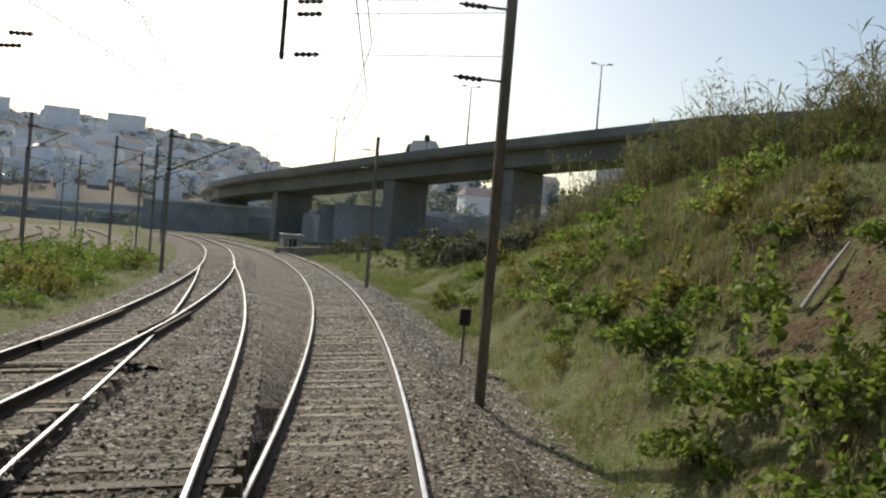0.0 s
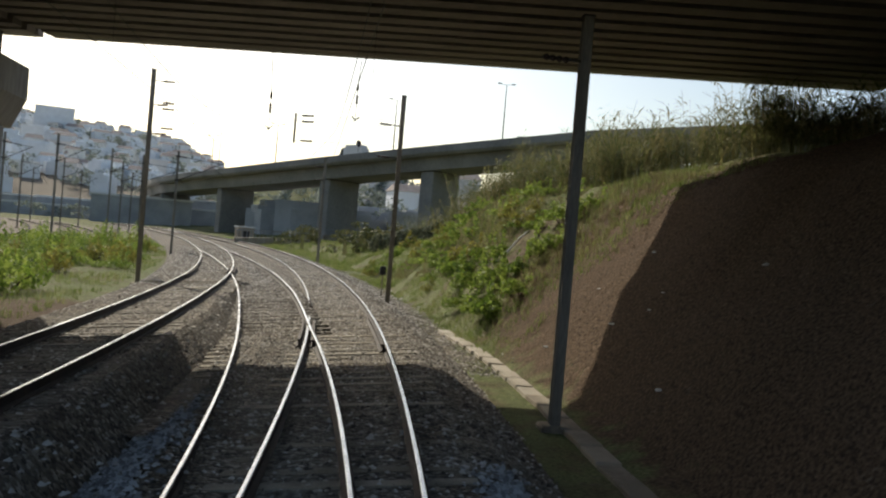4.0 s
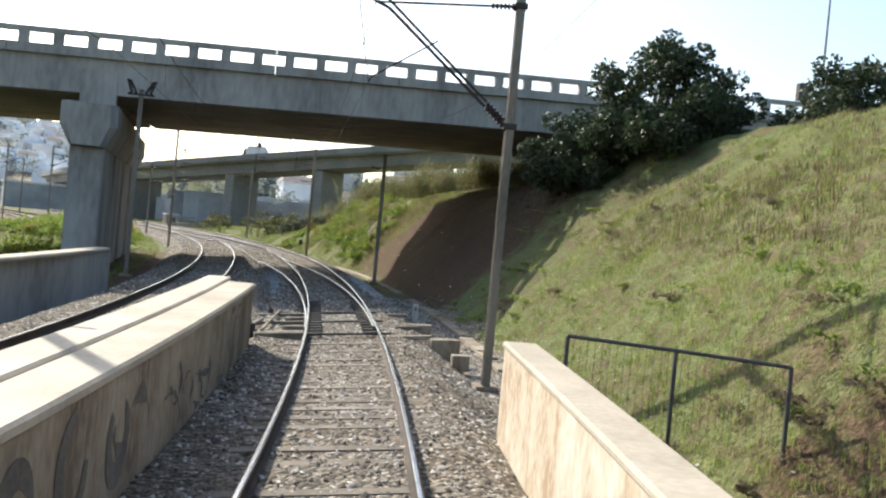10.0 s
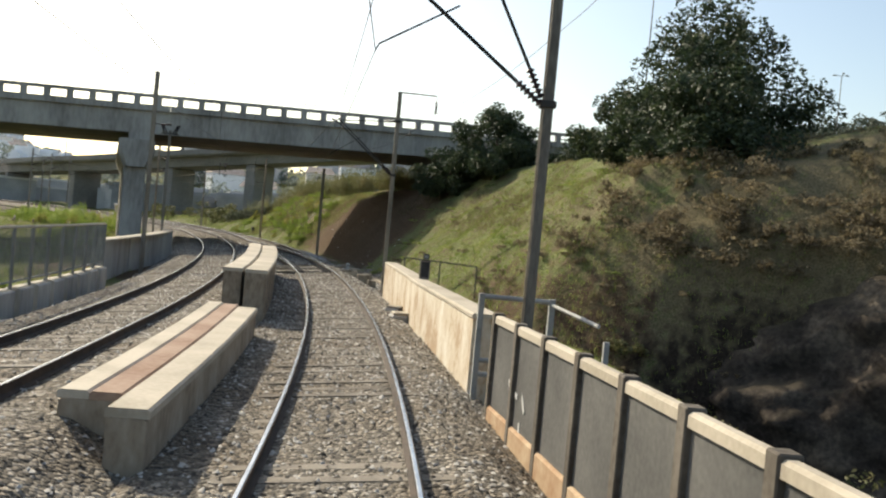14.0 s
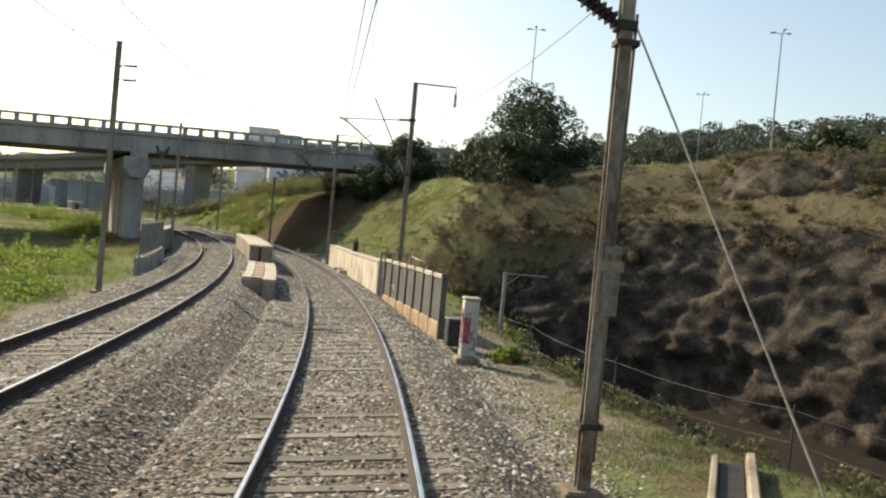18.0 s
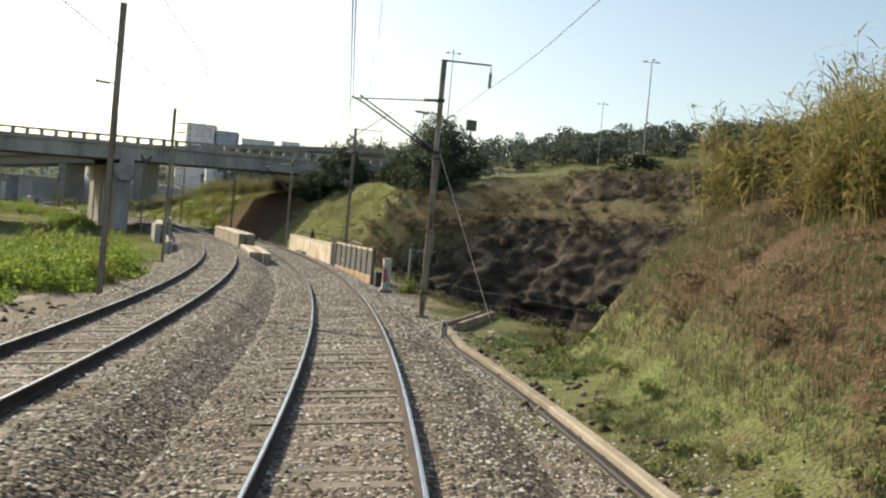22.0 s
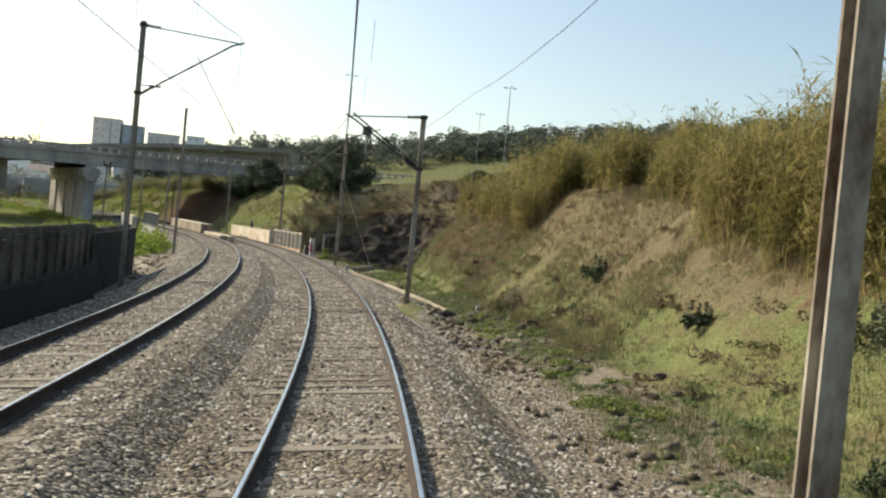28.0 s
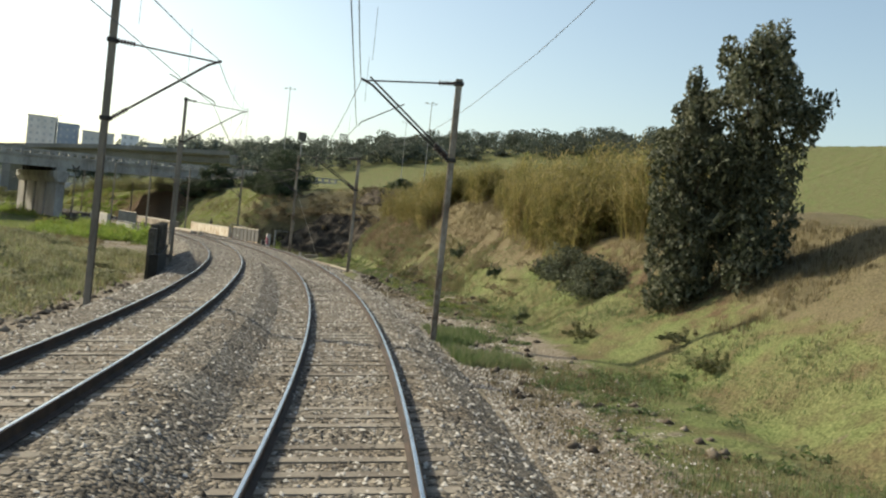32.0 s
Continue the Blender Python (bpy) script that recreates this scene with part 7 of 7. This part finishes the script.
def van(m, length, high, label, box_top):
    th = thing("van", m, label, "van", "vehicles")
    bm = bmesh.new()
    prof = [(-length / 2, 0.35), (length / 2, 0.35), (length / 2, 0.95), (length / 2 - 0.7, 1.15), (length / 2 - 1.35, high), (-length / 2, high)]
    a = [bm.verts.new((x, -0.98, z)) for x, z in prof]
    b = [bm.verts.new((x, 0.98, z)) for x, z in prof]
    for k in range(6):
        bm.faces.new((a[k], a[(k + 1) % 6], b[(k + 1) % 6], b[k]))
    bm.faces.new(list(reversed(a)))
    bm.faces.new(b)
    bmesh.ops.recalc_face_normals(bm, faces=bm.faces)
    part("body", bm, M_WHITE, th)
    for y in (-0.985, 0.965):
        part("side_window", cube(length / 2 - 1.75, length / 2 - 1.15, y, y + 0.02, 1.2, high - 0.25), M_GLASS, th)
        for x in (-length / 2 + 0.9, length / 2 - 0.95):
            wheel = part("wheel", bar([(x, y - 0.08, 0.34), (x, y + 0.1, 0.34)], 0.34, 14), M_TYRE, th)
            part("hub", bar([(x, y - 0.085, 0.34), (x, y - 0.081, 0.34)], 0.17, 10), M_LAMP, wheel)
    part("windscreen", cube(-0.02, 0.02, -0.85, 0.85, -0.45, 0.4), M_GLASS, th, m=pose(length / 2 - 1.0, 0, 1.6, 0, -32, 0))
    if box_top:
        part("roof_box", cube(-length / 2 + 0.4, length / 2 - 2.1, -0.99, 0.99, high + 0.004, high + box_top, 0.05), M_WHITE, th)
    return th


van(frame_at(-12) @ pose(-27.0, 11.0, 9.05 - SLOPE * 27 + FALL * 11, 0, -2, 180), 4.6, 1.75, "pale van driving over the bridge", 0)
w = via.matrix_world @ frames[11]
van(w @ pose(3.2, 0, -0.9, 0, 0, 90), 6.0, 2.5, "white high-roofed lorry on the viaduct", 0.5)

rs = thing("road_sign", via.matrix_world @ frames[9] @ pose(0.6, 0, -0.9), "round road sign on a thin post on the viaduct", "sign")
part("post", bar([(0, 0, 0), (0, 0, 3.0)], 0.05, 6), M_LAMP, rs)
part("disc", bar([(0, 0.06, 3.3), (0, 0.1, 3.3)], 0.62, 20), M_DARK, rs, m=pose(0, 0, 0, 0, 0, 45))
part("disc_face", bar([(0, 0.02, 3.3), (0, 0.055, 3.3)], 0.46, 20), M_PANEL, rs, m=pose(0, 0, 0, 0, 0, 45))

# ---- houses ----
# far walls and tiled roofs paled and greyed in colour, in place of haze
WALLS = [material("hazed_wall_" + k, c, 0.3, 3, 0.9, 0.05, vary=0.3) for k, c in
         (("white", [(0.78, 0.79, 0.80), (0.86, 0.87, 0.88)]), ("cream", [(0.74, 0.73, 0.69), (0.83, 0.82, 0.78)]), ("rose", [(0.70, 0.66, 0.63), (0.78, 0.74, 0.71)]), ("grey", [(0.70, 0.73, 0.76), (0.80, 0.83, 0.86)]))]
M_ROOF = material("hazed_terracotta_roof", [(0.30, 0.24, 0.21), (0.42, 0.35, 0.31)], 0.4, 5, 0.9, 0.2, vary=0.3)
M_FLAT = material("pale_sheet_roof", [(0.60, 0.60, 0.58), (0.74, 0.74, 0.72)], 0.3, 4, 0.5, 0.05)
pane_bm = cube(-0.55, 0.55, -0.05, 0.05, -0.7, 0.7)
PANE = mesh_of(pane_bm, "window", M_GLASS)


def house(p, turn, wide, deep, high, mat, flat, label, windows=True, name="house", group="houses on the hill", pane=None):
    th = thing(name, Matrix.Translation(p) @ Matrix.Rotation(turn, 4, "Z"), label, "house", group)
    part("wall", cube(-wide / 2, wide / 2, -deep / 2, deep / 2, -6, high), mat, th)
    bm = bmesh.new()
    if flat:
        box(bm, -wide / 2 - 0.3, wide / 2 + 0.3, -deep / 2 - 0.3, deep / 2 + 0.3, high + 0.004, high + 0.5)
    else:
        x, y = wide / 2 + 0.4, deep / 2 + 0.4
        v = [bm.verts.new(q) for q in ((-x, -y, high + 0.004), (x, -y, high + 0.004), (x, y, high + 0.004), (-x, y, high + 0.004), (-x * 0.8, 0, high + deep * 0.28), (x * 0.8, 0, high + deep * 0.28))]
        for q in ((0, 1, 5, 4), (2, 3, 4, 5), (1, 2, 5), (3, 0, 4), (3, 2, 1, 0)):
            bm.faces.new([v[k] for k in q])
    part("roof", bm, M_FLAT if flat == 2 else M_ROOF if not flat else mat, th)
    if windows:
        for z in np.arange(1.9, high - 0.8, 3.1):
            for x in np.arange(-wide / 2 + 1.6, wide / 2 - 1, 2.9):
                part("window", pane or PANE, None, th, m=pose(x, -deep / 2 - 0.02, z))
    return th


def polar(turn, far):
    """A place on the ground, by degrees to the left of +y and metres from the walk's middle."""
    x, y = -math.sin(math.radians(turn)) * far, -60 + math.cos(math.radians(turn)) * far
    return Vector((x, y, soil_z(x, y)))


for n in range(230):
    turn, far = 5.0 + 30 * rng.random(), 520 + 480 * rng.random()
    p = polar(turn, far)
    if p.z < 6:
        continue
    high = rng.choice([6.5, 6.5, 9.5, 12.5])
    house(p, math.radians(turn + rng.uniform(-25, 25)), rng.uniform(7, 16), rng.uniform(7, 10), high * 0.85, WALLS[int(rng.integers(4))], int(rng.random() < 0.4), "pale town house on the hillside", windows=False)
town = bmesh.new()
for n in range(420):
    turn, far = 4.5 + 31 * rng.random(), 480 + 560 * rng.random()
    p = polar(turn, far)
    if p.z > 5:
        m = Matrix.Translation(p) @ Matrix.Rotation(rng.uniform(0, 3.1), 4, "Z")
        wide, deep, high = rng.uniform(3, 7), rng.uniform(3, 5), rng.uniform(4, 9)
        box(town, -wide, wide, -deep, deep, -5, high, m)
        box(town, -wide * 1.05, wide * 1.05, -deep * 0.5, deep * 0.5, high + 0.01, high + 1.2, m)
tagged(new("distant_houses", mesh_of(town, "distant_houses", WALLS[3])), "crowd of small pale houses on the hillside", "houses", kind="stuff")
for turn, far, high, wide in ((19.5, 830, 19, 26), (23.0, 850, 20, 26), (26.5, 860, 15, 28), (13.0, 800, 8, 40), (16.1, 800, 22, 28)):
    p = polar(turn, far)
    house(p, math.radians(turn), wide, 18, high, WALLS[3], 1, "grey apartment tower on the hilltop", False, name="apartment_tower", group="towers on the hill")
M_SHED = material("grey_shed_sheeting", [(0.30, 0.31, 0.315), (0.45, 0.455, 0.46)], 0.3, 4, 0.8, 0.05, vary=0.3)
for x, y, turn, wide, deep, high in ((-50, 218, 14, 24, 14, 6.2), (-12, 238, -6, 18, 10, 6.4), (-82, 240, 18, 62, 12, 2.6), (-64, 250, 10, 40, 16, 4.6), (-28, 232, 4, 22, 12, 4.4), (14, 232, -12, 20, 12, 4.0),
                                     (-104, 262, 24, 40, 14, 4.6), (-36, 262, 0, 44, 14, 7.4), (4, 262, -8, 34, 12, 7.0), (34, 236, -20, 22, 10, 4.5), (-140, 230, 34, 46, 14, 3.6)):
    house(Vector((x, y, 0)), math.radians(turn), wide, deep, high, M_SHED, 2, "long grey shed with a bright sheet roof", False, "warehouse", "warehouses")
for turn, far in ((-6, 290), (-8.5, 300), (-4, 320), (-10, 330), (-7, 350), (-12.5, 340), (-2.5, 345)):
    house(polar(turn, far), math.radians(turn + rng.uniform(-30, 30)), rng.uniform(9, 15), 9, rng.choice([6.5, 9.5]), WALLS[int(rng.integers(3))], 0, "pale house with a terracotta roof beyond the viaduct", False, "house", "houses beyond the viaduct")
# distant facades and window panes paled so that their colour carries the haze
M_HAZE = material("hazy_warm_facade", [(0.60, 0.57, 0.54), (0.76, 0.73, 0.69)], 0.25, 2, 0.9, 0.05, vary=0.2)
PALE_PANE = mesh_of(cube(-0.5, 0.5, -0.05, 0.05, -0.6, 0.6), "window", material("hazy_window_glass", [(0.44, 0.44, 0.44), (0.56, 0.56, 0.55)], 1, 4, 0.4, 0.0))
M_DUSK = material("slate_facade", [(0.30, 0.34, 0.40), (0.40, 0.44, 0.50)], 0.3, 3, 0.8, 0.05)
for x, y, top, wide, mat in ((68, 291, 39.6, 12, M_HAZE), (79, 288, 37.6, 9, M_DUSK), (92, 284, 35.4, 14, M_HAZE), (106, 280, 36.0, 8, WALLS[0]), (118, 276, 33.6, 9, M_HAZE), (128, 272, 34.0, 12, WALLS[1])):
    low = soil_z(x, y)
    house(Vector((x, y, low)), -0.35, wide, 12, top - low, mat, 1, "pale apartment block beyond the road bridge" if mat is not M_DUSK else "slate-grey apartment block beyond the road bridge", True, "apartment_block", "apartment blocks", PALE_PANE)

# ---- far woods ----


def wood(name, spots, count, size, mat, label):
    data, faces, base = [], [], 0
    for p, high, spread in spots:
        blobs = [(p.x + rng.normal(0, spread * 0.45), p.y + rng.normal(0, spread * 0.45), p.z + high * rng.uniform(0.2, 0.95), spread * 0.5, spread * 0.5, high * 0.16) for _ in range(5)]
        v, f = cloud(blobs, count, size, size * 0.6)
        trunk = np.array([[p.x - 0.25, p.y, p.z - 1], [p.x + 0.25, p.y, p.z - 1], [p.x + 0.15, p.y, p.z + high * 0.7], [p.x - 0.15, p.y, p.z + high * 0.7]])
        data += [v, trunk]
        faces += [f + base, np.array([[0, 1, 2, 3]]) + base + len(v)]
        base += len(v) + 4
    ob = new(name, quick_mesh(name, np.concatenate(data), np.concatenate(faces), mat))
    return tagged(ob, label, "trees", kind="stuff")


spots = []
for n in range(430):
    turn, far = rng.uniform(-66, -20), rng.uniform(255, 345)
    spots.append((polar(turn, far), rng.uniform(4.5, 9.5), rng.uniform(3.5, 6.0)))
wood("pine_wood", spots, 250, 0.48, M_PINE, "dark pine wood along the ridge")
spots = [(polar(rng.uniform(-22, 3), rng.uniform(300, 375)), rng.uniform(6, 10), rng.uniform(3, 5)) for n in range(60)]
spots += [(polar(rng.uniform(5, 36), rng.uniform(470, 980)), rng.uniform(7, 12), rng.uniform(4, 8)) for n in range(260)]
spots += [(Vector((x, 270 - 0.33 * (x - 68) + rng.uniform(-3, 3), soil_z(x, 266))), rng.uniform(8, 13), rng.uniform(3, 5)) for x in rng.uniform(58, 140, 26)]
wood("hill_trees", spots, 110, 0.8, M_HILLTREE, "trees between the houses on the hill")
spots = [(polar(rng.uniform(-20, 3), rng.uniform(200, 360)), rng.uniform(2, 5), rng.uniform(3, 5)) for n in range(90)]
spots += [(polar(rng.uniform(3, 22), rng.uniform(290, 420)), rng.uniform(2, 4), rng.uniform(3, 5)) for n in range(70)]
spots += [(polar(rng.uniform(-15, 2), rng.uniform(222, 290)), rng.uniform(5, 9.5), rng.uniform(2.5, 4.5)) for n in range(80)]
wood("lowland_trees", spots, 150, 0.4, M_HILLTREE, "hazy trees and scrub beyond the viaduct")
spots = [(polar(rng.uniform(-13, -3), rng.uniform(215, 275)), rng.uniform(3, 6), rng.uniform(2, 4)) for n in range(40)]
spots += [(on_soil(rng.uniform(60, 120), rng.uniform(8, 26)), rng.uniform(1.5, 3), rng.uniform(1.5, 2.5)) for n in range(26)]
wood("roadside_scrub", spots, 170, 0.22, M_SCRUB, "scrub along the road under the viaduct")
sheds = bmesh.new()
for n in range(80):
    p = polar(rng.uniform(-12, 3), rng.uniform(215, 262))
    m = Matrix.Translation(p) @ Matrix.Rotation(rng.uniform(-0.4, 0.4), 4, "Z")
    wide, deep, high = rng.uniform(3, 9), rng.uniform(3, 5), rng.uniform(2.5, 6)
    box(sheds, -wide, wide, -deep, deep, -4, high, m)
    box(sheds, -wide * 1.04, wide * 1.04, -deep * 0.55, deep * 0.55, high + 0.01, high + 0.8, m)
tagged(new("distant_sheds", mesh_of(sheds, "distant_sheds", M_SHED)), "crowd of low grey sheds beyond the viaduct", "sheds", kind="stuff")
for x, y, top in ((39.6, 7.6, 30.1), (59.4, -15.9, 29.2), (95, 40, 33.0)):
    low = soil_z(x, y)
    mast(Vector((x, y, low)), top - low, "tall floodlight mast above the trees", 3)

bs = thing("advert_mast", Matrix.Translation((67.5, 48.7, soil_z(67.5, 48.7))), "square dark sign box on a tall mast", "sign")
top = 26.3 - soil_z(67.5, 48.7)
part("post", bar([(0, 0, -0.5), (0, 0, top - 2)], [0.25, 0.18], 8), M_LAMP, bs)
part("box", cube(-1.1, 1.1, -0.4, 0.4, top - 2.2, top, 0.05), M_DARK, bs)
part("face", cube(-0.95, 0.95, -0.42, -0.402, top - 2.05, top - 0.15), M_PANEL, bs)

# ---- yard beside the far track ----
for k, (lat, s0) in enumerate(((-14.5, 22), (-19.5, 18), (-24.5, 30))):
    for off in (-HALF, HALF):
        rail(lambda s, a=lat, o=off: (a + o - 0.0009 * max(0, s - 40) ** 2 * 0.3, -0.3), s0, 140, "yard rails", "dull steel rail of a yard siding", dull=True)
for s, lat, high in ((73, -13.4, 8.2), (88, -12.0, 7.8), (61, -17.4, 8.2), (101, -18, 8.0), (112, -9, 7.6), (66, -22, 8.2), (130, -14, 8.0), (95, -22.5, 7.8), (120, -27, 7.8), (140, -20, 8), (85, -28, 8), (30, -26.5, 7.6), (-2, -30, 7.4), (-30, -28, 7.0)):
    pole(s, lat, high, 2.2, high - 0.8, high - 2.2)
M_COACH = material("grey_carriage_paint", [(0.22, 0.23, 0.24), (0.34, 0.35, 0.36)], 0.6, 6, 0.5, 0.05)
for n in range(2):
    coach = thing("railway_carriage", frame_at(86 + 21 * n, -28 - 6.5 * n, 0, 0.02), "grey railway carriage standing in the yard", "carriage", "carriages")
    part("body", cube(-1.45, 1.45, -10, 10, 0.9, 3.7, 0.25), M_COACH, coach)
    part("underframe", cube(-1.1, 1.1, -9, 9, 0.25, 0.9), M_DARK, coach)
    for y in np.arange(-8.6, 8.7, 1.7):
        part("window", cube(1.452, 1.47, y - 0.5, y + 0.5, 2.1, 2.9), M_GLASS, coach)

# low road wall and railing beyond the curve
lw = thing("road_wall", Matrix.Translation((-3, 110, 0)), "low pale concrete wall along the road", "wall")
inv = lw.matrix_world.inverted()
line = [Vector((-11.5, 84, 0)), Vector((-9, 104, 0)), Vector((-2, 124, 0)), Vector((10, 140, 0)), Vector((24, 148, 0))]
for a, b in zip(line, line[1:]):
    way = (b - a).normalized()
    m = inv @ Matrix.Translation((a.x, a.y, soil_z(a.x, a.y))) @ Matrix.Rotation(math.atan2(way.y, way.x), 4, "Z")
    part("wall_length", cube(0.02, (b - a).length - 0.02, -0.15, 0.15, -1.5, 1.0, 0.02), M_WALL, lw, m=m)
    for u in np.arange(1, (b - a).length, 2.5):
        part("railing_post", bar([(u, 0, 1.0), (u, 0, 1.9)], 0.05, 5), M_LAMP, lw, m=m)
    part("hand_rail", bar([(0, 0, 1.9), ((b - a).length, 0, 1.9)], 0.06, 5), M_LAMP, lw, m=m)
# dark concrete hut by the low wall
hut = thing("relay_hut", frame_at(98, 3.8, -0.4), "small pale relay hut beside the line", "hut")
part("wall", cube(-1.0, 1.0, -1.2, 1.2, -0.5, 1.9, 0.03), M_WALL, hut)
part("roof", cube(-1.15, 1.15, -1.35, 1.35, 1.903, 2.05, 0.03), M_FLAT, hut)
part("door", cube(-0.4, 0.4, -1.23, -1.205, -0.4, 1.5), M_DARK, hut)
# woven ivy fence climbing the far slope
ivy = thing("ivy_fence", frame_at(45, 12), "fence smothered in ivy climbing the far slope", "fence")
inv = ivy.matrix_world.inverted()
blobs = [(*(inv @ on_soil(58 - 1.1 * k, 9.5 + 0.42 * k, 0.7)), 0.8, 0.8, 0.85) for k in range(19)]
leaf_part("ivy", cloud(blobs, 4200, 0.13, 0.09, 0.5), M_GREYTREE, ivy)
for k in range(0, 19, 3):
    p = inv @ on_soil(58 - 1.1 * k, 9.5 + 0.42 * k)
    part("post", bar([p, p + Vector((0, 0, 1.5))], 0.06, 6), M_BARK, ivy)
# sandy path beside the far track
M_SAND = material("sandy_path", [(0.26, 0.21, 0.15), (0.38, 0.32, 0.24)], 0.8, 14, 0.95, 0.4)
bm = bmesh.new()
rows = []
for s in np.arange(-107, -84, 0.5):
    mid = -8.7 - 0.05 * (s + 107)
    wide = 0.42 + 0.16 * math.sin(s * 1.7) + 0.1 * math.sin(s * 4.1)
    rows.append([bm.verts.new(on_soil(s, mid + 0.2 * math.sin(s * 0.9) + d * wide, z)) for d, z in ((-1, -0.03), (-0.4, 0.03), (0.4, 0.03), (1, -0.03))])
for a, b in zip(rows, rows[1:]):
    for k in range(3):
        bm.faces.new((a[k], a[k + 1], b[k + 1], b[k]))
bmesh.ops.recalc_face_normals(bm, faces=bm.faces)
solid("footpath", bm, M_SAND, "pale sandy footpath beside the far track", "path", kind="structure")
